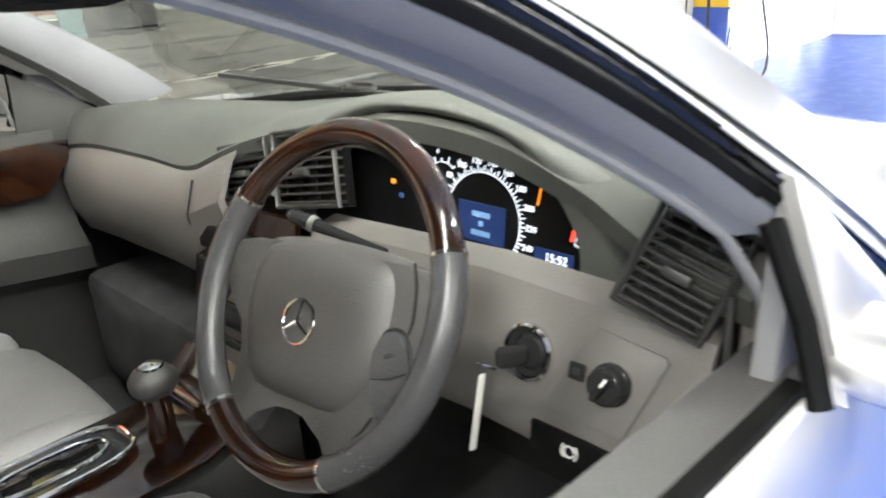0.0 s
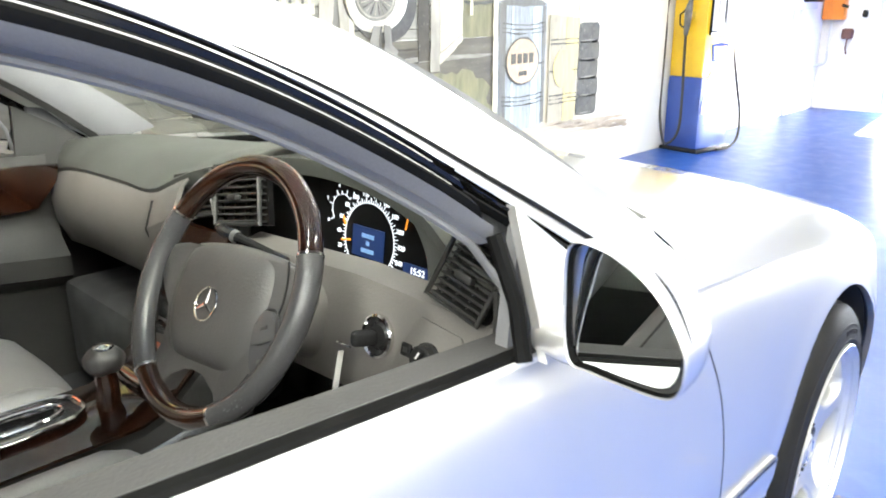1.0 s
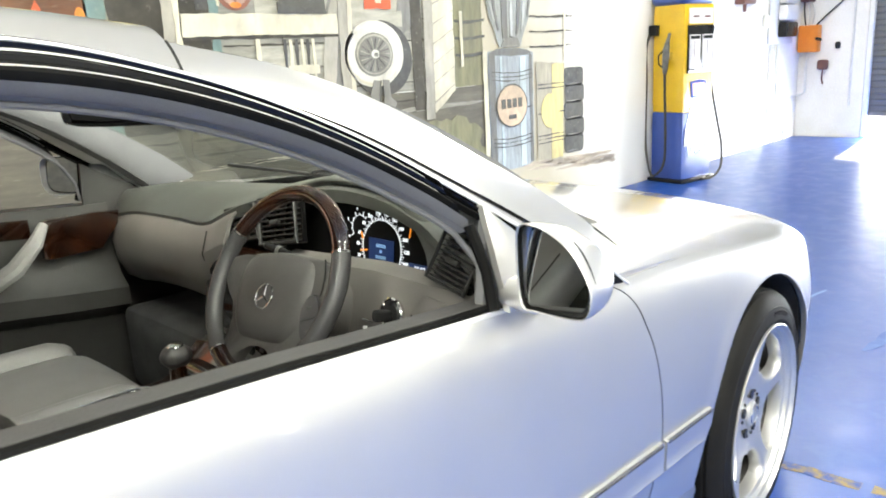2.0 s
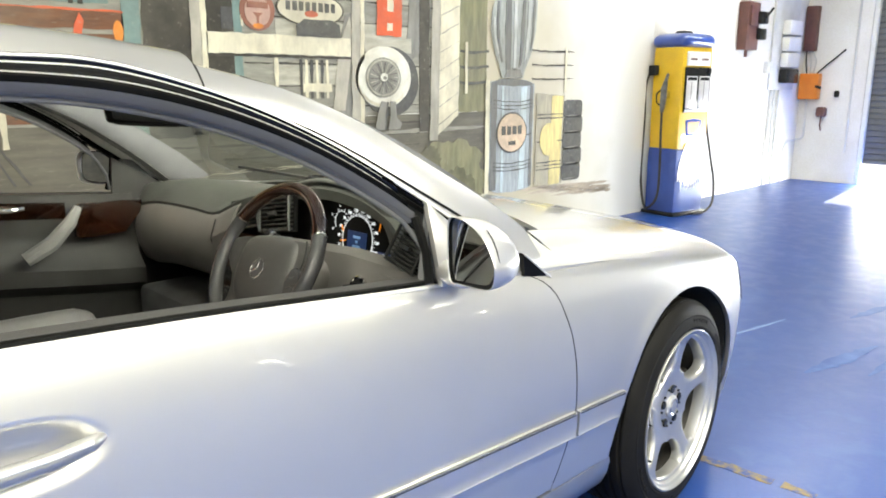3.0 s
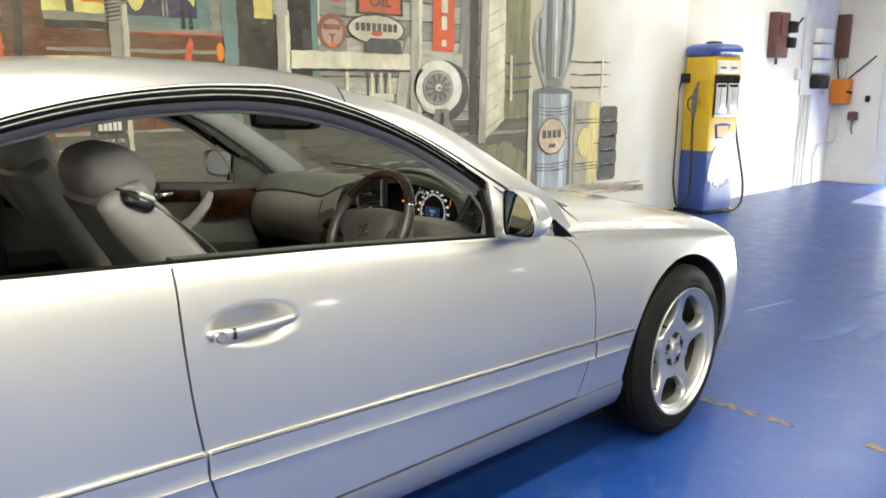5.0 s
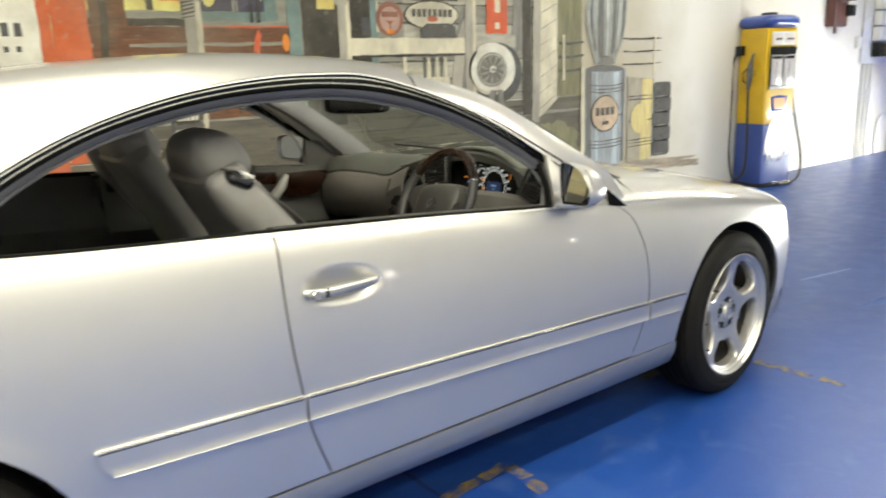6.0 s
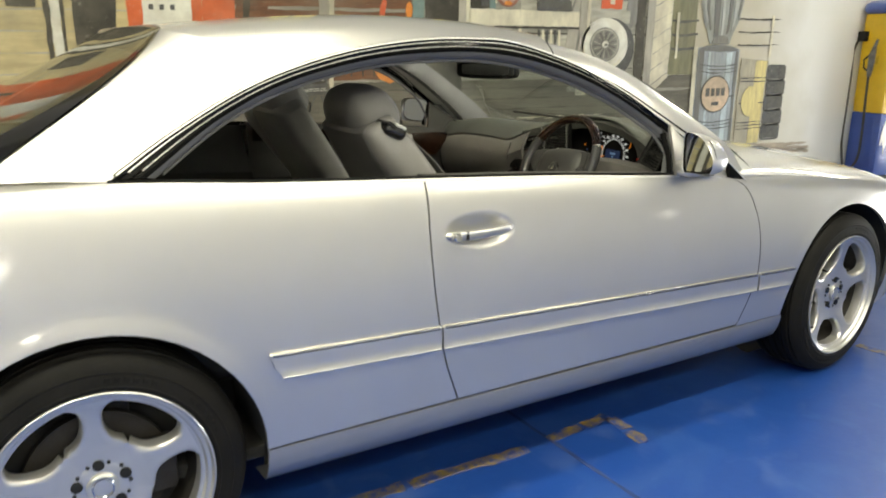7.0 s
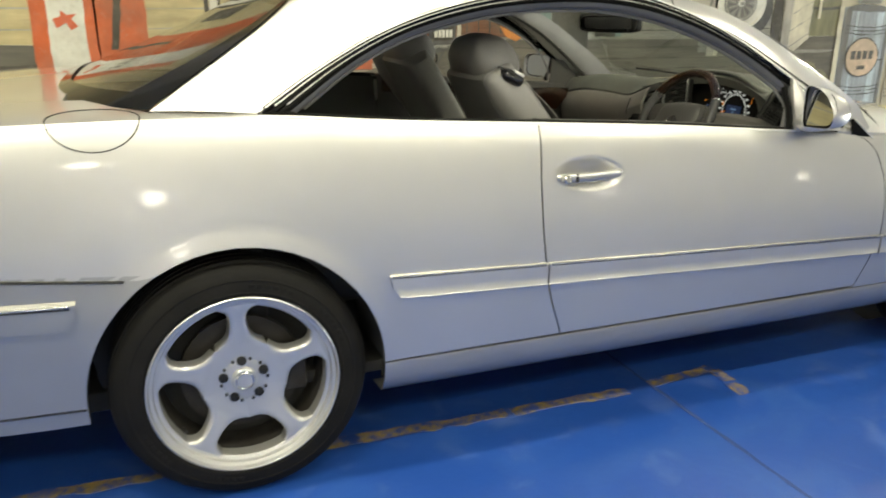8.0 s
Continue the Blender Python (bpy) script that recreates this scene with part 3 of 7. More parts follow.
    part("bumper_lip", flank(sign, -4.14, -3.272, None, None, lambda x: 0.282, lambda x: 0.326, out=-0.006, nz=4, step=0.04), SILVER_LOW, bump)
    bar = thick(grid(lambda x, v, s=sign: Vector((x - 0.034 * (0, 0, 0.16, 0.75, 1)[v] * (x > -3.27), s * (side_y(x, 0.6) + (0, 0.0130, 0.0140, 0.0135, 0)[v]), (0.628, 0.622, 0.59, 0.556, 0.552)[v] - (x + 3.26) * 0.03)), steps(-4.1, -3.262, 20), range(5)), 0.005, lambda c, s=sign: Vector((0, -s, 0)))
    part("bumper_joint", tube([Vector((x, sign * (side_y(x, bumper_line(x) - 0.0035) + 0.0014), bumper_line(x) - 0.0035)) for x in steps(-4.1, -3.15, 48)], 0.0040, 8), RUBBER, bump)
    part("lip_joint", tube([Vector((x, sign * (side_y(x, 0.33) - 0.003), 0.3305)) for x in steps(-4.1, -3.276, 20)], 0.0035, 6), RUBBER, bump)
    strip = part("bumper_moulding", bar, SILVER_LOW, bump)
    part("bright_strip", tube([Vector((x, sign * (side_y(x, 0.6) + 0.0150), 0.6185 - (x + 3.26) * 0.03)) for x in steps(-4.1, -3.275, 16)], 0.0026, 6), STRIP_CHROME, strip)
    part("strip_shadow_line", tube([Vector((x, sign * (side_y(x, 0.6) + 0.0145), 0.6125 - (x + 3.26) * 0.03)) for x in steps(-4.1, -3.275, 16)], 0.0022, 5), RUBBER, strip)
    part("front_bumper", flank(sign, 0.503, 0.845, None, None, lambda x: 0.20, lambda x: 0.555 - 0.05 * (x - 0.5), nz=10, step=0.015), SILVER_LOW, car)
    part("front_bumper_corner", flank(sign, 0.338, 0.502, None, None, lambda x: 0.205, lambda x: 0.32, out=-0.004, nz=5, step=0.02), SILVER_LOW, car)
    lamp = part("headlight", flank(sign, 0.503, 0.80, None, None, lambda x: 0.56 - 0.05 * (x - 0.5), lambda x: shoulder(x) - 0.002, nz=8, step=0.015), surf("headlamp_bowl", (0.7, 0.7, 0.7), None, 0.12, 0.9), car)
    part("lens", flank(sign, 0.503, 0.80, None, None, lambda x: 0.56 - 0.05 * (x - 0.5), lambda x: shoulder(x) - 0.002, out=0.003, nz=8, depth=0.002, step=0.015), LENS, lamp)
    tail = part("tail_light", flank(sign, -4.14, -4.025, None, None, lambda x: bumper_line(x) + 0.01, lambda x: shoulder(x), nz=8, step=0.01), RED_LENS, car)

# bonnet and boot lid
part("bonnet", over(1, steps(-0.80, 0.80, 34), lambda x: -0.7985, lambda x: 0.7985, begin=lambda k: -0.60 + 0.24 * (1 - k * k)), SILVER, car)
part("nose_panel", over(1, steps(0.503, 0.845, 20), lambda x: -1.0, lambda x: 1.0, drop=0.012), SILVER, car)
part("boot_lid", over(1, steps(-4.14, -3.25, 24), lambda x: -0.735, lambda x: 0.735), SILVER, car)
nose = bmesh.new()
grid(lambda y, v: Vector((0.846 - 0.25 * (y / 0.42) ** 2 * 0.15, y, 0.34 + 0.26 * v)), steps(-0.30, 0.30, 12), steps(0, 1, 6), nose)
grille = part("grille", thick(nose, 0.02, lambda c: Vector((-1, 0, 0))), PLASTIC_BLACK, car)
for k in range(5):
    part("grille_bar", boxed((0.835, -0.28, 0.37 + 0.05 * k), (0.853, 0.28, 0.378 + 0.05 * k), 0.002), CHROME, grille)
part("front_apron", boxed((0.80, -0.40, 0.20), (0.848, 0.40, 0.34), 0.02), SILVER_LOW, car)
part("rear_apron", boxed((-4.155, -0.56, 0.33), (-4.10, 0.56, 0.66), 0.02), SILVER_LOW, car)
part("rear_panel", boxed((-4.15, -0.54, 0.66), (-4.10, 0.54, 0.96), 0.02), SILVER, car)
part("underbody", boxed((-3.95, -0.62, 0.17), (0.6, 0.62, 0.24), 0.02), DARK, car)

# ---- greenhouse ----
def mirrored(points):
    return [(x, -y, z) for x, y, z in points]


ARC = [(-0.79, -0.868, 0.905), (-0.92, -0.845, 0.99), (-1.057, -0.818, 1.08), (-1.256, -0.75, 1.211), (-1.466, -0.702, 1.303), (-1.695, -0.678, 1.35), (-1.909, -0.68, 1.347), (-2.179, -0.699, 1.31), (-2.424, -0.736, 1.238), (-2.648, -0.792, 1.13), (-2.80, -0.85, 1.042)]
OPENING = [(-1.085, -0.838, 1.048), (-1.13, -0.812, 1.088), (-1.307, -0.754, 1.196), (-1.53, -0.714, 1.274), (-1.788, -0.699, 1.306), (-2.013, -0.704, 1.297), (-2.188, -0.718, 1.271), (-2.353, -0.74, 1.229), (-2.51, -0.775, 1.162), (-2.70, -0.85, 1.045)]
SCREEN_EDGE = [(-0.61, -0.838, 0.895), (-0.80, -0.80, 1.033), (-1.0, -0.755, 1.155), (-1.14, -0.715, 1.24), (-1.28, -0.68, 1.30), (-1.42, -0.645, 1.345)]
REAR_EDGE = [(-2.605, -0.60, 1.37), (-2.67, -0.665, 1.312), (-2.742, -0.70, 1.256), (-2.858, -0.745, 1.178), (-2.93, -0.775, 1.133), (-2.993, -0.80, 1.092), (-3.05, -0.82, 1.055)]
ROOF_FROM, ROOF_TO, ROOF_RIB = 0.357, 0.755, 0.09
roof_z = curve_of([(-1.36, 1.368), (-1.5, 1.388), (-1.62, 1.403), (-1.75, 1.414), (-2.0, 1.422), (-2.3, 1.410), (-2.5, 1.394), (-2.62, 1.382), (-2.7, 1.37)])


SURROUND_SHAPE = ((0.0, 0.0), (0.04, 0.006), (0.10, 0.009), (0.17, 0.006), (0.19, 0.001), (0.24, 0.001), (0.27, 0.008), (0.36, 0.011), (0.46, 0.008), (0.49, 0.002), (0.54, 0.002), (0.57, 0.008), (0.68, 0.010), (0.76, 0.0075), (0.84, 0.003), (0.97, -0.008), (1.0, -0.016))


def out_of(p, d):
    """A place moved outwards across the side windows' plane."""
    return Vector(p) + Vector((0, math.copysign(0.89, p[1]), 0.46)) * d


right = line_of(ARC)


def roof_at(u, v):
    w = ROOF_FROM + (ROOF_TO - ROOF_FROM) * u
    a = right(w)
    y = a.y * (1 - 2 * v)
    bow = 1 - abs(2 * v - 1) ** 2
    back = math.sin(math.pi / 2 * min(1.0, (1 - abs(2 * v - 1)) / (2 * ROOF_RIB)))
    x = a.x + bow * 0.07 * (1 - u) - back * (a.x + 2.605) * u**3
    zc = roof_z(x)
    return Vector((x, y, zc - (zc - a.z) * abs(2 * v - 1) ** (9.0 + 2.0 * u * u)))


REAR_EDGE[0] = tuple(roof_at(1, ROOF_RIB))
SCREEN_EDGE[-1] = tuple(roof_at(0, 0.04))

for sign in (-1, 1):
    arc = line_of(ARC if sign < 0 else mirrored(ARC))
    opening = line_of(OPENING if sign < 0 else mirrored(OPENING))
    screen = line_of(SCREEN_EDGE if sign < 0 else mirrored(SCREEN_EDGE))
    rear = line_of(REAR_EDGE if sign < 0 else mirrored(REAR_EDGE))

    # black window surround; pale tubes along it stand for its highlights
    start = 0.185

    def inner(w, arc=arc, opening=opening):
        if w < start:
            return arc(w) + Vector((-0.012, 0, -0.026))
        return opening((w - start) / (1 - start))

    def surround(w, v, arc=arc, inner=inner):
        k, o = SURROUND_SHAPE[v]
        return out_of(arc(w).lerp(inner(w), k), o)
    frame_ob = part("window_surround", grid(surround, steps(0.02, 1, 80), range(10)), SURROUND, car, "glossy black window frame")
    part("frame_rubber", grid(surround, steps(0.02, 1, 80), range(9, 15)), FRAME_RUBBER, frame_ob, "matt black rubber of the window frame")
    part("reveal_edge", grid(surround, steps(0.185, 1, 70), range(14, 17)), TRIM_GREY, frame_ob, "grey padded edge of the window reveal")
    part("bright_line", tube([out_of(arc(u).lerp(inner(u), 0.215), 0.003) for u in steps(0.20, 0.985, 60)], 0.0024, 6), FRAME_LINE, frame_ob)
    part("bright_line", tube([out_of(arc(u).lerp(inner(u), 0.515), 0.004) for u in steps(0.20, 0.985, 60)], 0.0015, 6), FRAME_LINE, frame_ob)
    part("drip_line", tube([out_of(arc(u).lerp(inner(u), 0.03), 0.006) for u in steps(0.02, 0.99, 60)], 0.0030, 8), FRAME_LINE, frame_ob, "pale line standing for the highlight along the roof's edge")
    part("drip_seal", tube([out_of(arc(u), 0.002) for u in steps(0.02, 0.99, 60)], 0.0045, 8), SURROUND, frame_ob)
    part("reveal_trim", grid(lambda w, o, inner=inner: out_of(inner(w), o) + Vector((0, 0, -0.003 * math.sin((o + 0.016) * 80))), steps(0.185, 1, 70), steps(-0.016, -0.034, 4)), REVEAL, frame_ob, "grey padded window reveal")
    part("inner_seal", tube([Vector((-1.045, sign * 0.835, 0.93)), Vector((-1.058, sign * 0.818, 0.985))] + [out_of(inner(u), -0.036) for u in steps(0.19, 0.985, 54)], 0.005, 8), TRIM_GREY, frame_ob)
    shift = 0.06 if sign > 0 else 0.0
    part("front_seal", tube([out_of(p, -0.006) for p in ((-1.096 + shift, sign * 0.888, 0.928), (-1.084 + shift, sign * 0.866, 0.985), (-1.088 + shift, sign * 0.838, 1.055))], 0.0095, 8), FRAME_RUBBER, frame_ob)

    # front pillar, from the surround up to the windscreen
    def pillar(u, v, arc=arc, screen=screen):
        a, b = arc(ROOF_FROM * max(0.0, u)), screen(max(0.0, u))
        b = a.lerp(b, min(1.0, 0.56 + 3.0 * max(0.0, u)))
        top = [roof_at(0, 0.04 * k) for k in (0, v, 1)]
        bow = top[1] - top[0].lerp(top[2], v)
        if a.y > 0:
            bow.y *= -1
        p = out_of(a.lerp(b, v), 0.014 * math.sin(math.pi * v) * (0.35 + 0.65 * u) * (1 - max(0.0, u) ** 3)) + bow * max(0.0, u) ** 3
        return p + Vector((0.3, 0, -0.7)) * max(0.0, -u)
    part("front_pillar", thick(grid(pillar, steps(-0.03, 1, 30), steps(0, 1, 8)), 0.01, lambda c, s=sign: Vector((0, -s * 0.9, -0.4))), SILVER, car)
    part("pillar_seal_strip", grid(lambda u, k: out_of(pillar(u, 0.02 + 0.17 * (1 - u) + k * (0.02 + 0.06 * (1 - u))), 0.0012), steps(0, 0.97, 30), steps(0, 1, 2)), SURROUND, car, "glossy black seal along the front pillar")
    part("screen_moulding", tube([screen(u) + Vector((0, -0.006 * sign, -0.004)) for u in steps(0.22, 1, 24)], 0.005, 6), RUBBER, car)
    # triangle in front of the window that carries the mirror
    tri = bmesh.new()
    a, b, c, d = (Vector((x, sign * y, z)) for x, y, z in ((-1.058 + shift, 0.835, 1.078 - 0.6 * shift), (-1.072 + shift, 0.895, 0.918), (-0.86, 0.892, 0.905), (-0.90, 0.862, 0.965)))
    grid(lambda u, v: (a.lerp(b, v)).lerp(a.lerp(c, v) if v > 0.02 else a, u) + Vector((0, sign * 0.006 * math.sin(3.1 * u), 0)), steps(0, 1, 6), steps(0, 1, 8), tri)
    bmesh.ops.remove_doubles(tri, verts=tri.verts, dist=1e-5)
    part("mirror_triangle", thick(tri, 0.012, lambda c, s=sign: Vector((0, -s, 0))), SILVER, car)

    # rear pillar between the window and the back glass, down to the shoulder
    low = [Vector((x, sign * y, z)) for x, y, z in ((-2.80, 0.852, 1.040), (-3.04, 0.80, 1.062))]
    def c_pillar(u, v, arc=arc, rear=rear, s=sign):
        top = [roof_at(1, ROOF_RIB * k) for k in (0, v, 1)]
        bow = top[1] - top[0].lerp(top[2], v)
        bow.y *= -s
        a, b = arc(ROOF_TO + (1 - ROOF_TO) * u), rear(u)
        return a.lerp(b, v) + bow * (1 - u) ** 1.5 + Vector((0, s * 0.9, 0.4)) * (0.012 * math.sin(math.pi * v) * u)
    part("rear_pillar", thick(grid(c_pillar, steps(0, 1, 22), steps(0, 1, 10)), 0.01, lambda c, s=sign: Vector((0, -s * 0.9, -0.3))), SILVER, car)

part("roof", thick(grid(roof_at, steps(0, 1, 30), steps(0, 0.09, 8) + steps(0.12, 0.88, 18) + steps(0.91, 1, 8)), 0.008, lambda c: Vector((0, 0, -1))), SILVER, car)
part("headliner", grid(lambda u, v: roof_at(u, v) + Vector((0, 0, -0.035)), steps(0.01, 0.99, 16), steps(0.03, 0.97, 16)), TRIM_GREY, car)
for first, last in ((0.001, 0.04), (0.96, 0.999)):
    part("roof_joint", tube([roof_at(0, k) + Vector((0.001, 0, 0.0003)) for k in steps(first, last, 14)], 0.002, 6), RUBBER, car)


def screen_at(u, v):
    e = line_of(SCREEN_EDGE)(u)
    k = 1 - abs(2 * v - 1) ** 2
    return Vector((e.x + k * (0.27 * (1 - u) + 0.07 * u), e.y * (1 - 2 * v), e.z + k * (0.055 * (1 - u) + 0.034 * u)))


screen_ob = part("windscreen", thick(grid(screen_at, steps(0, 1, 16), steps(0, 1, 20)), 0.004, lambda c: Vector((-0.6, 0, -0.8))), GLASS, car)
screen_ob.visible_shadow = False


def back_at(u, v):
    e = line_of(REAR_EDGE)(u)
    k = 1 - abs(2 * v - 1) ** (2.2 + 1.4 * u)
    return Vector((e.x - k * 0.28 * u, e.y * (1 - 2 * v), e.z + k * 0.012 * (1 - u)))


back = part("rear_window", thick(grid(back_at, steps(0, 1, 16), steps(0, 1, 20)), 0.004, lambda c: Vector((0.5, 0, -0.85))), GLASS, car)
band = bmesh.new()
grid(lambda u, v: back_at(u, v * (0.008 + 0.05 * u)) + Vector((-0.002, 0, 0.004)), steps(0.05, 1, 24), steps(0, 1, 2), band)
grid(lambda u, v: back_at(u, 1 - v * (0.008 + 0.05 * u)) + Vector((-0.002, 0, 0.004)), steps(0.05, 1, 24), steps(0, 1, 2), band)
grid(lambda u, v: back_at(u, v) + Vector((-0.002, 0, 0.004)), steps(0.90, 1, 4), steps(0.05, 0.95, 18), band)
part("ceramic_band", thick(band, 0.002, lambda c: Vector((-0.4, 0, 0.9))), SURROUND, back)


cowl = grid(lambda k, v: Vector((screen_at(0, 0.5 - 0.5 * k).x + 0.01 - 0.10 * v, screen_at(0, 0.5 - 0.5 * k).y, screen_at(0, 0.5 - 0.5 * k).z - 0.06 + 0.008 * v)), steps(-0.80, 0.80, 20), steps(0, 1, 2))
part("cowl", thick(cowl, 0.012, lambda c: Vector((0, 0, -1))), PLASTIC_BLACK, car)


# ---- wheels ----
def wheel(xc, sign, spin):
    """One road wheel; its own z axis points outwards from the car."""
    steer = radians(4 if xc > -1 else 0)
    m = basis((xc, sign * 0.80, WHEEL_Z), (math.cos(steer), math.sin(steer), 0), (-sign * math.sin(steer), sign * math.cos(steer), 0))
    if sign > 0:
        m = m @ Matrix.Rotation(math.pi, 4, "Z")
    w = part("wheel", lathe([(0.2500, 0.106), (0.2530, 0.113), (0.2528, 0.1175), (0.2505, 0.1195), (0.2480, 0.1188), (0.2460, 0.114), (0.2430, 0.1085), (0.2385, 0.1065), (0.2350, 0.1045), (0.2330, 0.0985), (0.2300, 0.0945), (0.2250, 0.0935), (0.2215, 0.0905), (0.2200, 0.084), (0.2190, 0.055)], m, 72), ALLOY, car)
    # dark colour covers brake dust and the shade behind the spokes
    part("rim_barrel", lathe([(0.2188, 0.055), (0.213, 0.03), (0.212, -0.02), (0.214, -0.11), (0.24, -0.115), (0.246, -0.108)], m, 48), DISC, w, "dull brake-dusted inner rim, darkened like the shade behind the spokes")
    tread = []
    for k in range(5):
        a = -0.072 + 0.032 * k
        tread += [(TYRE_R - 0.001, a - 0.006), (TYRE_R, a), (TYRE_R, a + 0.016), (TYRE_R - 0.008, a + 0.018), (TYRE_R - 0.008, a + 0.024)]
    prof = [(0.238, -0.112), (0.262, -0.124), (0.30, -0.121), (0.320, -0.110), (0.334, -0.088)] + tread + [(0.3360, 0.084), (0.3300, 0.0935), (0.320, 0.102), (0.307, 0.1085), (0.2985, 0.111), (0.2975, 0.1125), (0.2945, 0.1128), (0.2930, 0.1120), (0.280, 0.1145), (0.2660, 0.1160), (0.2650, 0.1172), (0.2610, 0.1170), (0.2560, 0.1145), (0.2525, 0.110), (0.242, 0.10)]
    tyre = part("tyre", lathe(prof, m, 72), TYRE, w, "black low-profile rubber tyre")
    for a0 in (20, 62, 200, 242):
        for k in range(6):
            q = m @ Matrix.Rotation(radians(a0 + 4.2 * k), 4, "Z") @ Matrix.Translation((0.281, 0, 0.1136))
            part("moulded_mark", boxed((-0.006, -0.007, 0.0), (0.006, 0.007, 0.0022), 0.0006, 1, q), TYRE, tyre)
    width = curve_of([(0.05, 0.08), (0.096, 0.074), (0.103, 0.063), (0.112, 0.048), (0.125, 0.0355), (0.146, 0.0275), (0.170, 0.0245), (0.190, 0.0265), (0.204, 0.035), (0.213, 0.054), (0.220, 0.092), (0.2235, 0.14)])
    high = curve_of([(0.0, 0.070), (0.06, 0.072), (0.09, 0.0745), (0.13, 0.081), (0.17, 0.0875), (0.205, 0.0925), (0.2235, 0.0938)])
    def spoke_at(r, v):
        k, drop = ((-1, 0.038), (-1, 0.020), (-0.96, 0.011), (-0.86, 0.0042), (-0.68, 0.0008), (-0.4, 0.0), (0, 0.0022), (0.4, 0.0), (0.68, 0.0008), (0.86, 0.0042), (0.96, 0.011), (1, 0.020), (1, 0.038))[v]
        full = r * math.tan(math.pi / 5)
        hw = min(width(r), full)
        return Vector((r, k * hw, high(r) - drop * min(1.0, max(0.0, (full - hw) / 0.010))))
    first = grid(spoke_at, steps(0.05, 0.185, 18) + steps(0.190, 0.2235, 9), range(13))
    me = None
    for k in range(5):
        turn = m @ Matrix.Rotation(math.radians(90 + 72 * k + spin), 4, "Z")
        if me is None:
            ob = part("spoke", first, ALLOY, w)
            me = ob.data
        else:
            ob = link("spoke", me, None, w)
        ob.matrix_basis = turn
    part("hub", lathe([(0.070, 0.0), (0.072, 0.055), (0.068, 0.066), (0.06, 0.0712), (0.05, 0.0725), (0.036, 0.0735), (0.035, 0.079), (0.03, 0.083), (0, 0.084)], m, 40), ALLOY, w)
    part("centre_badge", lathe([(0.026, 0.0845), (0.024, 0.0865), (0.021, 0.0845)], m, 32), CHROME, w)
    for k in range(5):
        a = radians(92 + 72 * k + spin)
        part("wheel_bolt", lathe([(0.0135, 0.070), (0.0135, 0.0768), (0.0115, 0.0772), (0.0, 0.0772)], m @ Matrix.Translation((0.056 * math.cos(a), 0.056 * math.sin(a), 0)), 12), PLASTIC_BLACK, w)
        b = a + radians(36)
        for e in (-0.25, 0.25):
            part("hub_slot", lathe([(0.0045, 0.070), (0.0045, 0.0762), (0.0, 0.0762)], m @ Matrix.Translation((0.062 * math.cos(b + e), 0.062 * math.sin(b + e), 0)), 8), DARK, w)
    part("valve_stem", tube([m @ Vector((0.205 * math.cos(3.75), 0.205 * math.sin(3.75), 0.07)), m @ Vector((0.199 * math.cos(3.75), 0.199 * math.sin(3.75), 0.098))], [0.005, 0.0035], 8), PLASTIC_BLACK, w)
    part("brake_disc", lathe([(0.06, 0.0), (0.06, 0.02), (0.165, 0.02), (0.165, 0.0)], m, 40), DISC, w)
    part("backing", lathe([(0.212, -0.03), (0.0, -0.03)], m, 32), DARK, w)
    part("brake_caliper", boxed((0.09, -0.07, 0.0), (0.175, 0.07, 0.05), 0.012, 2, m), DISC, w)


for xc in ARCH:
    for sign in (-1, 1):
        wheel(AXLE[xc], sign, -5 if xc > -1 else 2)
        r = ARCH[xc] + 0.004
        part("arch_liner", thick(grid(lambda a, k, xc=xc, r=r, s=sign: Vector((xc + r * math.cos(a), s * (side_y(xc + r * math.cos(a), WHEEL_Z + r * math.sin(a)) - 0.022 - 0.28 * k), WHEEL_Z + r * math.sin(a))), steps(0.0, math.pi, 28), [0, 1]), 0.006, lambda c, xc=xc: (c - Vector((xc, c.y, WHEEL_Z))).normalized()), DARK, car)
        part("arch_wall", lathe([(r, 0), (0, 0.001)], basis((xc, sign * 0.6, WHEEL_Z + 0.02), (1, 0, 0), (0, sign, 0)), 28), DARK, car)


# ---- the car's cabin ----
def ring_path(r, a0, a1, n, m, z=0.0):
    return [m @ Vector((r * math.cos(a), r * math.sin(a), z)) for a in steps(radians(a0), radians(a1), n)]


def cushion(fn, nu=14, nv=14, depth=0.05, inward=None):
    return thick(grid(fn, steps(0, 1, nu), steps(0, 1, nv)), depth, inward or (lambda c: Vector((0, 0, -1))))


def block(lo, hi, bulge=0.02, bevel=0.04, m=None):
    """A padded block: a rounded box with slightly swollen faces."""
    bm = bmesh.new()
    lo, hi = Vector(lo), Vector(hi)
    mid, half = (lo + hi) / 2, (hi - lo) / 2
    bmesh.ops.create_cube(bm, size=2)
    bmesh.ops.subdivide_edges(bm, edges=bm.edges, cuts=7, use_grid_fill=True)
    for v in bm.verts:
        c = v.co.copy()
        r = [bevel / max(h, 1e-3) for h in half]
        q = Vector((max(-(1 - r[i]), min(1 - r[i], c[i])) for i in range(3)))
        d = Vector(((c[i] - q[i]) * half[i] for i in range(3)))
        if d.length > 1e-9:
            d = d.normalized() * bevel
        p = Vector((q[i] * half[i] for i in range(3))) + d
        for i in range(3):
            j, k = (i + 1) % 3, (i + 2) % 3
            p[i] += math.copysign(bulge, c[i]) * abs(c[i]) ** 3 * (1 - c[j] ** 2) * (1 - c[k] ** 2)
        v.co = mid + p
    if m:
        bmesh.ops.transform(bm, matrix=m, verts=bm.verts)
    return bm


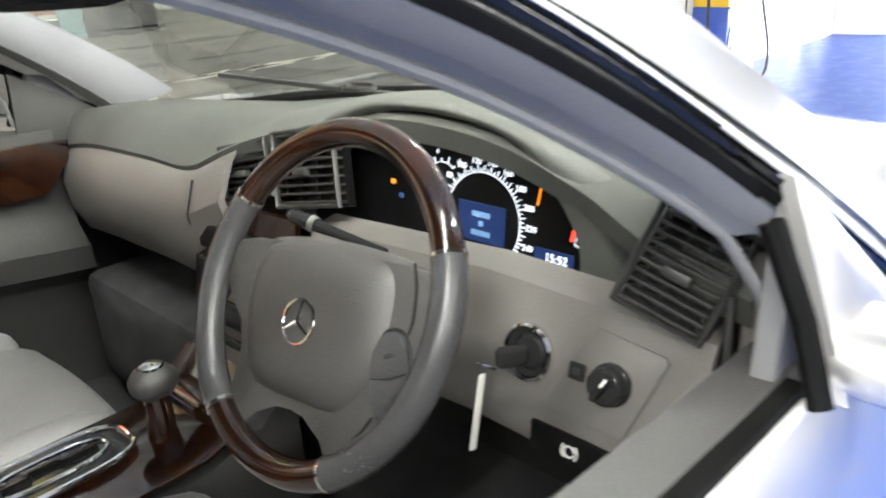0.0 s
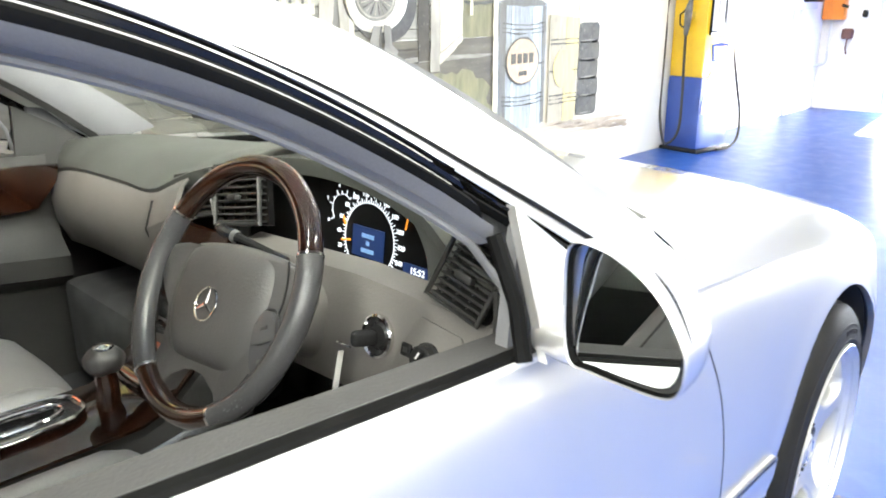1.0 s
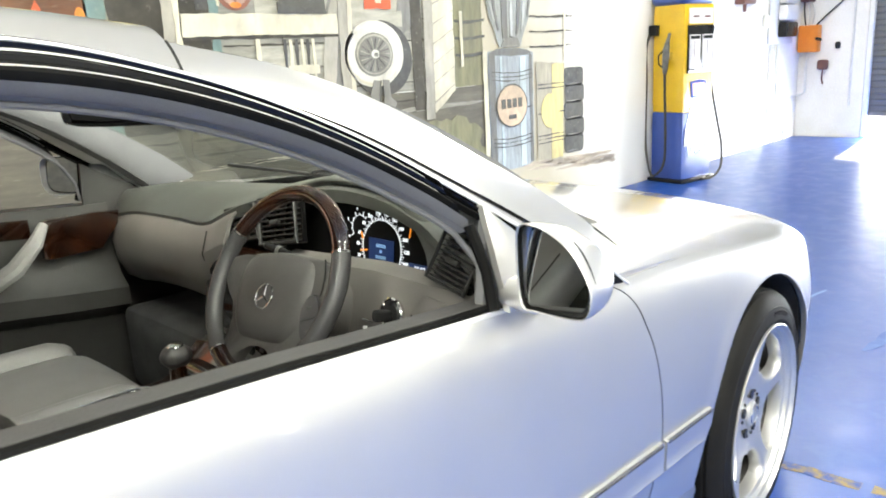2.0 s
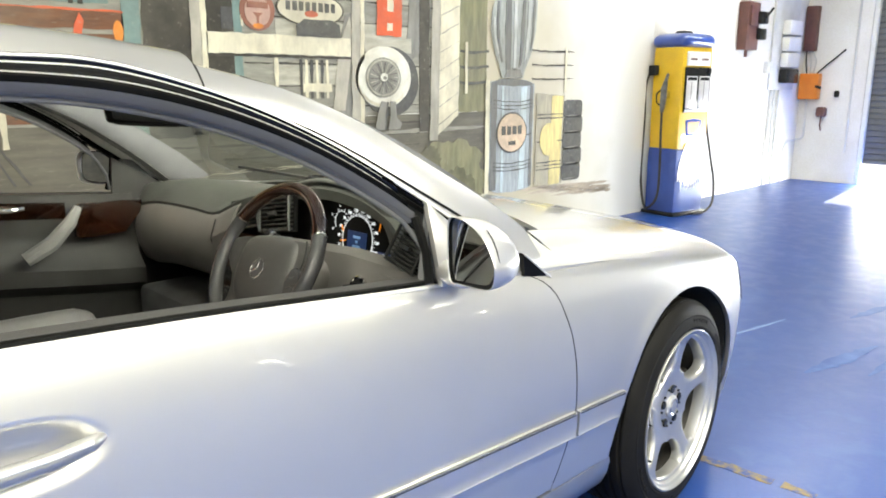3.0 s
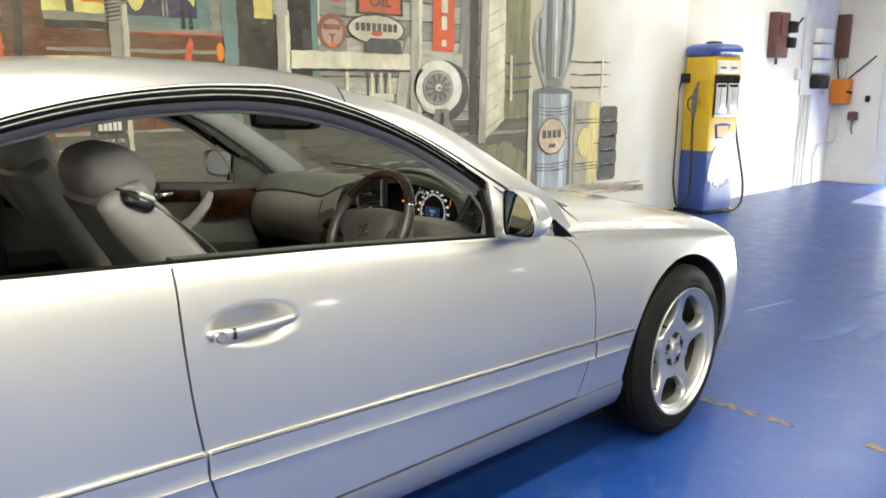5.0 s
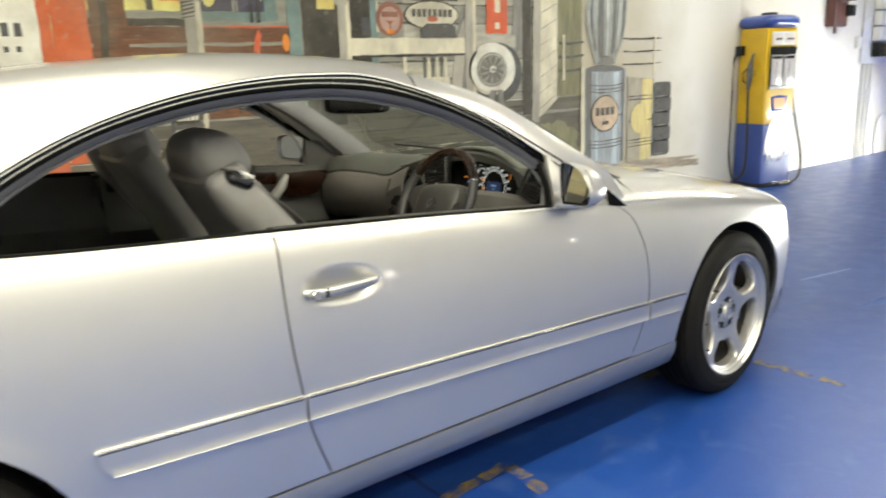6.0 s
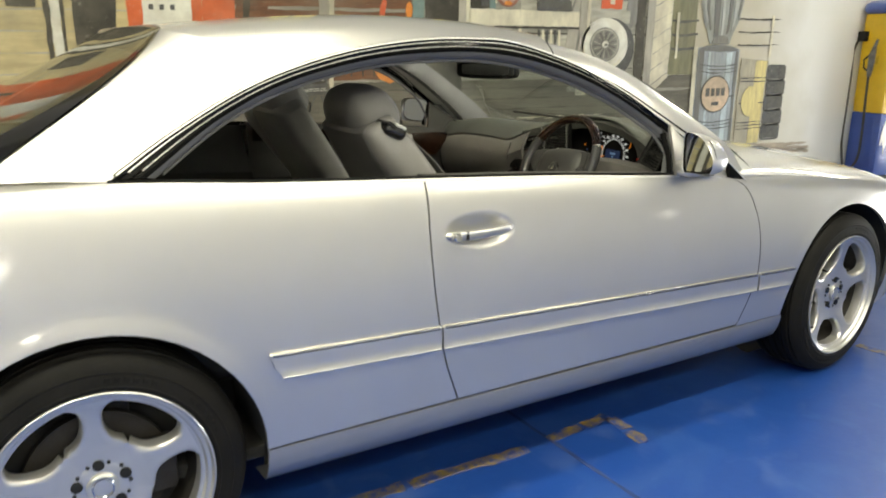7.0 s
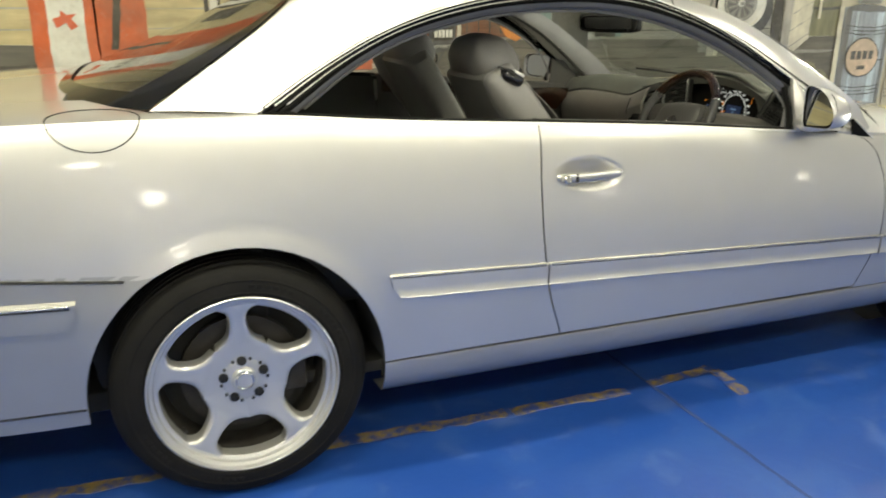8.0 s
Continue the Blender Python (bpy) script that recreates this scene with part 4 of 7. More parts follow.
# floor, tunnel, bulkhead, inner sides
part("cabin_floor", boxed((-2.75, -0.80, 0.25), (-0.55, 0.80, 0.29), 0.01), CARPET, car)
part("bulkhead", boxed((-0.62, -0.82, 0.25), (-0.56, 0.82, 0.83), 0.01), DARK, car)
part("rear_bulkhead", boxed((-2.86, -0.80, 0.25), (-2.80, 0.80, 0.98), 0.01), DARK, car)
part("parcel_shelf", cushion(lambda u, v: Vector((-3.30 + 0.52 * u, -0.72 + 1.44 * v, 1.0 + 0.01 * u)), 6, 10, 0.03), LEATHER_DARK, car)
for sign in (-1, 1):
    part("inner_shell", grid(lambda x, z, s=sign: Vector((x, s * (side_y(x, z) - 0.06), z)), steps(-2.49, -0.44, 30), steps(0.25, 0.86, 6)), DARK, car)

    def door_card(u, v, s=sign):
        x = -2.0 + 1.02 * u
        y, z = ((0.856, 0.0), (0.845, 0.008), (0.80, 0.006), (0.768, -0.015), (0.755, -0.07), (0.765, -0.12), (0.745, -0.19), (0.70, -0.235), (0.70, -0.29), (0.75, -0.33), (0.76, -0.45), (0.77, -0.62))[v]
        dip = 0.0 if v < 5 else 0.05 * max(0.0, u - 0.55)
        return Vector((x, s * (y + 0.03 * (v > 2)), shoulder(x) + 0.002 + z - dip))
    # far card takes the darker leather to imitate the shade on that side
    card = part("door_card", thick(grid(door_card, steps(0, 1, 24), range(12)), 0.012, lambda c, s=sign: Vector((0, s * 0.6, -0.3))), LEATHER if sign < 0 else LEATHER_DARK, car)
    wood = [(0.0, 0.0), (0.006, 0.004), (0.008, -0.02), (0.006, -0.05), (0.0, -0.055)]
    part("wood_strip", grid(lambda u, v, s=sign: Vector((-1.98 + 0.76 * u, s * (0.788 - wood[v][0]), shoulder(-1.98 + 0.76 * u) - 0.02 + wood[v][1])), steps(0, 1, 16), range(5)), WOOD, card)
    ear = prism([(-0.11, -0.055), (-0.09, -0.062), (0.06, -0.05), (0.115, 0.02), (0.12, 0.06), (0.05, 0.062), (-0.09, 0.058), (-0.11, 0.05)], basis((-1.095, sign * 0.752, 0.842), (1, 0, -0.05), (0, -sign, 0)), 0.018, 0.006)
    if sign > 0:
        part("wood_panel", ear, WOOD, card)
    else:
        ear.free()
    if sign > 0:
        part("pull_handle", tube([(-1.20, sign * 0.72, 0.895), (-1.235, sign * 0.70, 0.85), (-1.30, sign * 0.69, 0.79), (-1.38, sign * 0.70, 0.745)], [0.014, 0.022, 0.026, 0.024], 10), SEAT_LEATHER, card)
    part("door_opener", tube([(-1.36, sign * 0.745, 0.905), (-1.40, sign * 0.73, 0.905), (-1.45, sign * 0.745, 0.907)], 0.008, 8), CHROME, card)
    for k in range(3):
        part("seat_switch", boxed((-1.52 - 0.045 * k, sign * 0.745 - 0.008, 0.885), (-1.49 - 0.045 * k, sign * 0.745 + 0.008, 0.905), 0.005), CHROME, card)
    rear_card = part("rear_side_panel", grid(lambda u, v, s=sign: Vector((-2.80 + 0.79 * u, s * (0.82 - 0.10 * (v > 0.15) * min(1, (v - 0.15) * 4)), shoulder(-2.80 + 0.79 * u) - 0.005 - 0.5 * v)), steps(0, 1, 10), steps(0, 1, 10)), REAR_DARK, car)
    # pillar trims
    inner, rim = line_of([(-0.68, sign * 0.785, 0.955), (-0.80, sign * 0.76, 1.045), (-0.95, sign * 0.733, 1.143), (-1.12, sign * 0.690, 1.237), (-1.42, sign * 0.60, 1.335)]), line_of([(-0.95, sign * 0.835, 0.94), (-1.10, sign * 0.79, 1.062), (-1.28, sign * 0.72, 1.178), (-1.48, sign * 0.665, 1.282)])
    part("pillar_trim", thick(grid(lambda u, v, a=inner, b=rim, s=sign: a(u).lerp(b(u), v) + Vector((0, -s * 0.03, -0.01)) * math.sin(math.pi * v), steps(0, 1, 18), steps(0, 0.72 if sign < 0 else 0.54, 7)), 0.006, lambda c, s=sign: Vector((0, s, 0.3))), TRIM_GREY, car)
    part("pillar_seal", thick(grid(lambda u, v, a=inner, b=rim, s=sign: a(u).lerp(b(u), v) + Vector((0, -s * 0.03, -0.01)) * math.sin(math.pi * v), steps(0, 1, 18), steps(0.725, 1, 3) if sign < 0 else steps(0.545, 0.64, 2)), 0.006, lambda c, s=sign: Vector((0, s, 0.3))), LEATHER_DARK, car)
    if sign > 0:
        part("triangle_cover", prism([(-1.040, 1.045), (-1.052, 0.90), (-0.885, 0.868), (-0.872, 0.945)], Matrix(((1, 0, 0, 0), (0, 0, 1, 0.803), (0, 1, 0, 0), (0, 0, 0, 1))), 0.012, 0.004), LEATHER_DARK, car, "charcoal cover inside the mirror triangle")
    rail_a = line_of([(x, -sign * y, z) for x, y, z in OPENING[4:]])
    part("roof_rail_trim", tube([rail_a(u) + Vector((0, -sign * 0.075, 0.012)) for u in steps(0, 0.98, 24)], 0.028, 8), TRIM_GREY, car)
    fix = part("sail_trim", prism([(0, 0), (0.17, 0.0), (0.02, 0.15)] if sign < 0 else [(0, 0), (0.02, 0.15), (0.17, 0.0)], Matrix(((1, 0, 0, -1.075 if sign < 0 else -1.015), (0, 0, -sign, sign * 0.842), (0, 1, 0, 0.918), (0, 0, 0, 1))), 0.02, 0.005), TRIM_GREY, car)

# ---- dashboard ----
dash_back = curve_of([(-0.80, -1.02), (-0.72, -1.015), (-0.66, -0.985), (-0.58, -0.945), (-0.33, -0.935), (-0.12, -0.945), (0.0, -0.985), (0.3, -1.0), (0.55, -0.995), (0.80, -0.96)])
dash_high = curve_of([(-0.80, 0.985), (-0.70, 1.015), (-0.58, 1.02), (-0.45, 1.04), (-0.33, 1.05), (-0.2, 1.045), (-0.08, 1.03), (0.0, 1.012), (0.06, 0.998), (0.2, 0.985), (0.55, 0.98), (0.80, 0.945)])
dash_edge = curve_of([(-0.80, 0.955), (-0.70, 0.975), (-0.58, 0.995), (-0.45, 1.028), (-0.33, 1.04), (-0.2, 1.03), (-0.08, 1.006), (0.0, 0.984), (0.06, 0.962), (0.15, 0.928), (0.3, 0.925), (0.55, 0.915), (0.80, 0.875)])


def dash_top(v, u):
    y = -0.80 + 1.60 * v
    k = (0.81 - abs(y)) ** 0.5
    front = screen_at(0, 0.5 - y / 1.67).x - 0.05 - 0.10 * (y / 0.8) ** 4
    x = front + (dash_back(y) - front) * u
    z0, z1, z2 = 0.885 + 0.06 * (1 - (y / 0.8) ** 2), dash_high(y), dash_edge(y)
    if u < 0.75:
        s = u / 0.75
        z = z0 + (z1 - z0) * s * s * (3 - 2 * s)
    else:
        s = (u - 0.75) / 0.25
        z = z1 + (z2 - z1) * s * s
    return Vector((x, y, z))


dash = part("dashboard", thick(grid(dash_top, steps(0, 1, 50), steps(0, 1, 22)), 0.03, lambda c: Vector((0.3, 0, -1))), DASH_TOP, car)
part("screen_seal", tube([dash_top(k, 0) + Vector((0.004, 0, 0.010)) for k in steps(0.04, 0.96, 30)], 0.012, 8), FRAME_RUBBER, dash, "black rubber along the foot of the windscreen")
part("screen_vent", boxed((-0.66, -0.30, 0.995), (-0.645, 0.6, 1.004), 0.002), VENT_GREY, dash)
part("dash_speaker", lathe([(0.045, 0.0), (0.043, 0.005), (0.036, 0.006), (0.034, 0.001), (0, 0.001)], basis((-0.66, 0.10, 1.006), (1, 0, 0), (-0.05, 0, 1)) @ Matrix.Diagonal((0.6, 1, 1, 1)), 24), PLASTIC_BLACK, dash)


def glove(v, u):
    y = 0.02 + 0.75 * v
    x, z = ((0.0, 0.0), (-0.03, -0.025), (-0.055, -0.08), (-0.045, -0.14), (-0.01, -0.20), (0.05, -0.23), (0.12, -0.235))[u]
    return Vector((dash_back(y) + 0.012 + x * (1 - 0.25 * v), y, dash_edge(y) + z))


part("glove_box", thick(grid(glove, steps(0, 1, 20), range(7)), 0.012, lambda c: Vector((1, 0, 0.2))), DASH_LOW, dash)
part("glove_box_joint", tube([glove(0.13, 1) + Vector((-0.002, 0, 0)), glove(0.12, 2) + Vector((-0.002, 0, 0)), glove(0.15, 4) + Vector((-0.002, 0, 0))], 0.002, 6), RUBBER, dash)


def knee(v, u):
    y = -0.775 + 0.60 * v
    x, z = ((0.03, 0.912), (-0.002, 0.905), (-0.014, 0.88), (-0.030, 0.82), (-0.044, 0.76), (-0.036, 0.738), (0.08, 0.725))[u]
    drop = 0.06 * max(0.0, v - 0.45)
    return Vector((-0.997 + x - 0.02 * (1 - v), y, z - drop * 0.8 + 0.008 * v))


lower = part("driver_panel", thick(grid(knee, steps(0, 1, 20), range(7)), 0.01, lambda c: Vector((1, 0, 0.1))), DASH_LOW, dash)
face = basis((-1.0395, -0.668, 0.843), (0, -1, 0.0), (-1, 0, 0.25))
part("switch_plate", prism([(-0.057, -0.041), (-0.052, -0.047), (0.030, -0.052), (0.038, -0.047), (0.070, 0.036), (0.066, 0.042), (-0.005, 0.050), (-0.013, 0.044)], face, 0.003, 0.0012), DASH_LOW, lower)
part("parking_button", boxed((-0.009, -0.009, 0), (0.009, 0.009, 0.005), 0.002, 2, face @ Matrix.Translation((-0.021, 0.001, 0.003))), PLASTIC_BLACK, lower)
part("light_switch", lathe([(0.0215, 0), (0.0215, 0.004), (0.0195, 0.006), (0.0185, 0.016), (0.016, 0.018), (0, 0.018)], face @ Matrix.Translation((0.017, 0.0, 0.003)), 28), PLASTIC_BLACK, lower)
part("switch_grip", boxed((-0.0035, -0.016, 0.017), (0.0035, 0.016, 0.026), 0.003, 2, face @ Matrix.Translation((0.017, 0.0, 0.003)) @ Matrix.Rotation(-0.5, 4, "Z")), PLASTIC_BLACK, lower)
part("knob_marker", boxed((-0.0012, 0.004, 0.0258), (0.0012, 0.014, 0.0265), m=face @ Matrix.Translation((0.017, 0.0, 0.003)) @ Matrix.Rotation(-0.5, 4, "Z")), STEEL_WHITE, lower)
part("button_symbol", boxed((-0.004, -0.003, 0.005), (0.004, 0.004, 0.0056), m=face @ Matrix.Translation((-0.021, 0.001, 0.003))), VENT_GREY, lower)
ign = basis((-1.037, -0.583, 0.843), (0, -1, 0), (-1, 0, 0.25))
part("ignition_ring", lathe([(0.031, 0), (0.031, 0.006), (0.028, 0.008), (0.026, 0.004)], ign, 32), CHROME, lower)
part("ignition_lock", lathe([(0.026, 0.004), (0.02, 0.0), (0.016, 0.004), (0, 0.004)], ign, 28), PLASTIC_BLACK, lower)
key = tagged(part("car_key", block((-0.006, -0.011, 0.0), (0.006, 0.011, 0.036), 0.001, 0.005, ign @ Matrix.Translation((0.0, -0.002, 0.004)) @ Matrix.Rotation(-0.42, 4, "Y") @ Matrix.Rotation(0.12, 4, "X")), PLASTIC_BLACK, None, "black plastic car key standing in the ignition lock"), "", "key")
part("key_ring", tube(ring_path(0.010, 0, 350, 16, ign @ Matrix.Translation((-0.022, -0.016, 0.042)) @ Matrix.Rotation(1.2, 4, "X")), 0.0015, 6, closed=True), CHROME, key)
part("paper_tag", boxed((-0.001, -0.085, -0.005), (0.001, 0.0, 0.005), 0.0004, 1, ign @ Matrix.Translation((-0.026, -0.026, 0.042))), PAPER, key, "white paper tag on the key ring")
slot = basis((-1.057, -0.652, 0.762), (0, -1, 0.05), (-1, 0, 0.20))
part("brake_release", prism([(-0.05, -0.012), (0.045, -0.018), (0.05, 0.012), (-0.05, 0.018)], slot, 0.008, 0.003), CLUSTER_BLACK, lower)
part("brake_symbol", tube(ring_path(0.006, 0, 340, 16, slot @ Matrix.Translation((0, 0, 0.0085))), 0.0008, 5), STEEL_WHITE, lower)
part("brake_symbol", tube(ring_path(0.0095, -50, 50, 8, slot @ Matrix.Translation((0, 0, 0.0085))), 0.0008, 5), STEEL_WHITE, lower)
part("brake_symbol", tube(ring_path(0.0095, 130, 230, 8, slot @ Matrix.Translation((0, 0, 0.0085))), 0.0008, 5), STEEL_WHITE, lower)


def vent(name, m, w, h, n, skew=0.0, tabs=1):
    """An air vent: a dark box with louvres, in m's xy plane, open towards z."""
    v = part(name, prism([(-w - skew, -h), (w - skew, -h), (w + skew, h), (-w + skew, h)], m @ Matrix.Translation((0, 0, -0.03)), 0.012), CLUSTER_BLACK, dash)
    for k in range(n):
        y = -h + 2 * h * (k + 0.5) / n
        s = skew * y / h
        part("louvre", boxed((-w + s + 0.004, y - 0.0017, -0.024), (w + s - 0.004, y + 0.0017, 0.0), 0.0008, 1, m), VENT_GREY, v)
    for k in range(4):
        x = -w + 2 * w * (k + 0.5) / 4
        part("vane", boxed((x - 0.001, -h, -0.019), (x + 0.001, h, -0.010), 0, 1, m), VENT_GREY, v)
    rim = [(-w - skew, -h), (w - skew, -h), (w + skew, h), (-w + skew, h)]
    part("vent_rim", tube([m @ Vector((x, y, 0)) for x, y in rim], 0.0045, 8, closed=True), VENT_GREY, v)
    for k in range(tabs):
        part("vent_tab", boxed((-0.014, -0.005, -0.002), (0.014, 0.006, 0.012), 0.003, 2, m @ Matrix.Translation((0, -0.15 * h, 0))), VENT_GREY, v)
    return v


vent("side_vent", basis((-1.020, -0.740, 0.982), (0, -1, 0.03), (-0.93, -0.1, 0.30)) @ Matrix.Rotation(radians(-16), 4, "Z") @ Matrix.Translation((0.003, -0.010, 0)), 0.043, 0.053, 11, 0.003)
vent("centre_vent", basis((-0.988, 0.0, 0.940), (0, -1, 0.25), (-0.93, 0, 0.30)), 0.062, 0.042, 8, -0.01)
vent("centre_vent", basis((-0.986, -0.152, 0.966), (0, -1, 0.2), (-0.93, 0, 0.30)), 0.068, 0.054, 9, -0.01)
part("dash_end", block((-1.012, -0.846, 0.80), (-0.86, -0.782, 1.0), 0.0, 0.02), DASH_LOW, dash)
part("side_grille", thick(grid(lambda u, v: Vector((-1.03 + 0.09 * u, -0.79 + 0.03 * u, 0.86 + 0.10 * v)), steps(0, 1, 6), steps(0, 1, 8)), 0.006, lambda c: Vector((0, 1, 0))), LEATHER_DARK, dash)

# instrument panel and its padded surround
cl = basis((-0.895, -0.34, 0.925), (0, -1, 0), (-1, 0, 0.12))
outline = [(-0.235, -0.065), (0.0, -0.080), (0.220, -0.086), (0.232, -0.045), (0.222, 0.005), (0.172, 0.062), (0.105, 0.100), (0.0, 0.112), (-0.08, 0.108), (-0.15, 0.082), (-0.215, 0.025)]
def rounded(points, n=66):
    """A closed outline drawn as a smooth line through its corners."""
    size = len(points)
    through_points = curve_of([(k, *points[k % size]) for k in range(-2, size + 3)])
    return [through_points(size * k / n) for k in range(n)]


outline = rounded(outline)
cluster = part("instrument_panel", prism(outline, cl @ Matrix.Translation((0, 0, -0.012)), 0.010), CLUSTER_BLACK, car)
wall_bm = bmesh.new()
grid(lambda i, v: cl @ Vector((outline[i % 66][0] * (1 + 0.02 * v), outline[i % 66][1] * (1 + 0.04 * v) + 0.003 * v, 0.036 * v - 0.004)), range(67), steps(0, 1, 4), wall_bm)
part("cluster_hood", wall_bm, CLUSTER_BLACK, cluster)
rim_out = [(-0.30, -0.055), (0.0, -0.090), (0.29, -0.085), (0.33, -0.035), (0.32, 0.04), (0.235, 0.088), (0.115, 0.124), (0.0, 0.134), (-0.10, 0.127), (-0.20, 0.097), (-0.29, 0.035)]
rim_out = rounded(rim_out)


def surround_at(i, v):
    (a, b), (c, d) = outline[i % 66], rim_out[i % 66]
    z = 0.035 + 0.022 * math.sin(math.pi * min(1.0, v * 0.8)) - 0.01 * v
    return cl @ Vector((a * 1.02 + (c - a * 1.02) * v, b * 1.04 + 0.003 + (d - b * 1.04) * v, z))


part("panel_surround", grid(surround_at, range(67), steps(0, 1, 6)), DASH_TOP, cluster, "", sharp=80)


def dial(cx, cy, r, a0, a1, ticks, every, numbers=(), size=0.011):
    part("dial_ring", tube(ring_path(r, a0, a1, 40, cl @ Matrix.Translation((cx, cy, 0.001))), 0.0007, 4), DIAL_WHITE, cluster)
    bm = bmesh.new()
    for k in range(ticks + 1):
        a = radians(a0 + (a1 - a0) * k / ticks)
        long = 0.009 if k % every == 0 else 0.005
        m = cl @ Matrix.Translation((cx, cy, 0)) @ Matrix.Rotation(a, 4, "Z")
        box(bm, (r, -0.0006, 0), (r + long, 0.0006, 0.0012), m=m)
    part("dial_scale", bm, DIAL_WHITE, cluster, flat=True)
    for k, text in enumerate(numbers):
        a = radians(a0 + (a1 - a0) * k / (len(numbers) - 1))
        letters("dial_number", text, size, cl @ Matrix.Translation((cx + (r + 0.017) * math.cos(a), cy + (r + 0.014) * math.sin(a), 0.001)), DIAL_WHITE, cluster)


def needle(cx, cy, r0, r1, angle, mat=None, w=0.0016):
    m = cl @ Matrix.Translation((cx, cy, 0.002)) @ Matrix.Rotation(radians(angle), 4, "Z")
    part("needle", boxed((r0, -w, 0), (r1, w, 0.002), m=m), mat or NEEDLE, cluster, flat=True)


dial(0.063, -0.012, 0.061, 218, -38, 52, 2, [str(20 * k) for k in range(14)])
needle(0.063, -0.012, 0.046, 0.068, 190)
dial(-0.008, 0.026, 0.027, 215, 50, 7, 2, ["0", "2", "4", "6"], 0.009)
needle(-0.008, 0.026, 0.010, 0.026, 300)
for x, y, mat in ((-0.105, 0.012, NEEDLE), (-0.088, -0.006, surf("telltale_blue", (0.05, 0.10, 0.3)))):
    part("warning_light", boxed((x - 0.004, y - 0.003, 0), (x + 0.004, y + 0.003, 0.0015), m=cl), mat, cluster, flat=True)
part("trip_display", boxed((0.022, -0.043, 0.0), (0.100, 0.008, 0.0015), m=cl), DIAL_BLUE, cluster, "blue lit trip display", flat=True)
for k, (w, y) in enumerate(((0.03, -0.006), (0.008, -0.018), (0.032, -0.031))):
    part("display_line", boxed((0.061 - w / 2, y - 0.004, 0.0015), (0.061 + w / 2, y + 0.003, 0.002), m=cl), surf("display_text", (0.2, 0.35, 0.6)), cluster, flat=True)
part("clock_display", boxed((0.148, -0.050, 0.0), (0.205, -0.030, 0.0015), m=cl), DIAL_BLUE, cluster, flat=True)
letters("clock_digits", "15:52", 0.015, cl @ Matrix.Translation((0.181, -0.040, 0.002)), DIAL_WHITE, cluster)
dial(0.175, -0.005, 0.032, 62, -20, 4, 2)
needle(0.150, 0.022, 0.0, 0.028, 80, None, 0.0009)
needle(0.202, -0.012, 0.0, 0.016, 78, RED_GLOW)

# steering wheel and column
sw = basis((-1.17, -0.40, 0.905), (0, -1, 0), (-0.866, 0, 0.50))
column = part("steering_column", block((-0.055, -0.06, -0.27), (0.055, 0.05, -0.03), 0.004, 0.03, sw), DASH_LOW, car)
part("column_stalk", tube([(-1.03, -0.36, 0.900), (-1.045, -0.29, 0.915), (-1.057, -0.25, 0.925), (-1.06, -0.222, 0.930), (-1.061, -0.212, 0.931)], [0.006, 0.0065, 0.010, 0.0105, 0.006], 10), PLASTIC_BLACK, column)
part("stalk_ring", tube([(-1.0545, -0.258, 0.923), (-1.0565, -0.251, 0.925)], 0.0108, 12), BRIGHT_TRIM, column)
part("cruise_stalk", tube([sw @ Vector(p) for p in ((-0.05, 0.0, -0.06), (-0.13, 0.015, -0.055))], [0.006, 0.009], 8), PLASTIC_BLACK, column)
wheel_ob = part("steering_wheel", bmesh.new(), LEATHER_WHEEL, car)
RIM = 0.182
for a0, a1, mat, nm in ((27, 153, WOOD, "wood_rim"), (153, 238, LEATHER_WHEEL, "leather_rim"), (238, 302, WOOD, "wood_rim"), (302, 387, LEATHER_WHEEL, "leather_rim")):
    part(nm, tube(ring_path(RIM, a0, a1, 26, sw, 0.0), 0.0165 if mat is WOOD else 0.0178, 12), mat, wheel_ob)
for a in (27, 153, 238, 302):
    p = ring_path(RIM, a - 0.6, a + 0.6, 1, sw, 0.0)
    part("rim_ring", tube(p, 0.0185, 12), CHROME, wheel_ob)


rim_m = sw
sw = sw @ Matrix.Rotation(radians(5), 4, "Z") @ Matrix.Translation((0.0, -0.010, 0.0))


def pad(u, v):
    x = v * 2 - 1
    y = u * 2 - 1
    w = 0.122 - 0.040 * max(0.0, -y) ** 1.4
    edge = (1 - abs(x) ** 5) * (1 - abs(y) ** 5)
    return sw @ Vector((x * w * (1 - 0.08 * abs(y) ** 3), 0.086 * y - 0.020 + 0.010 * (1 - x * x) * max(0.0, y), 0.030 * edge**0.7 - 0.018))


part("airbag_cover", thick(grid(pad, steps(0, 1, 24), steps(0, 1, 24)), 0.02, lambda c: sw.to_3x3() @ Vector((0, 0, -1))), WHEEL_PAD, wheel_ob, "", sharp=70)
badge = sw @ Matrix.Translation((0, -0.018, 0.0135))
part("badge_ring", tube(ring_path(0.024, 0, 350, 28, badge), 0.0016, 6, closed=True), CHROME, wheel_ob)
star = bmesh.new()
for a in (90, 210, 330):
    tube([badge @ Vector((0, 0, 0)), badge @ Vector((0.022 * math.cos(radians(a)), 0.022 * math.sin(radians(a)), 0))], [0.0032, 0.001], 6, star)
part("badge_spokes", star, CHROME, wheel_ob)
half = [(0.06, 0.063), (0.12, 0.062), (0.168, 0.056), (0.179, 0.024), (0.172, -0.006), (0.160, -0.030), (0.148, -0.060), (0.132, -0.088), (0.118, -0.104), (0.116, -0.120), (0.119, -0.136), (0.088, -0.158), (0.066, -0.150), (0.055, -0.128), (0.046, -0.114), (0.026, -0.104)]
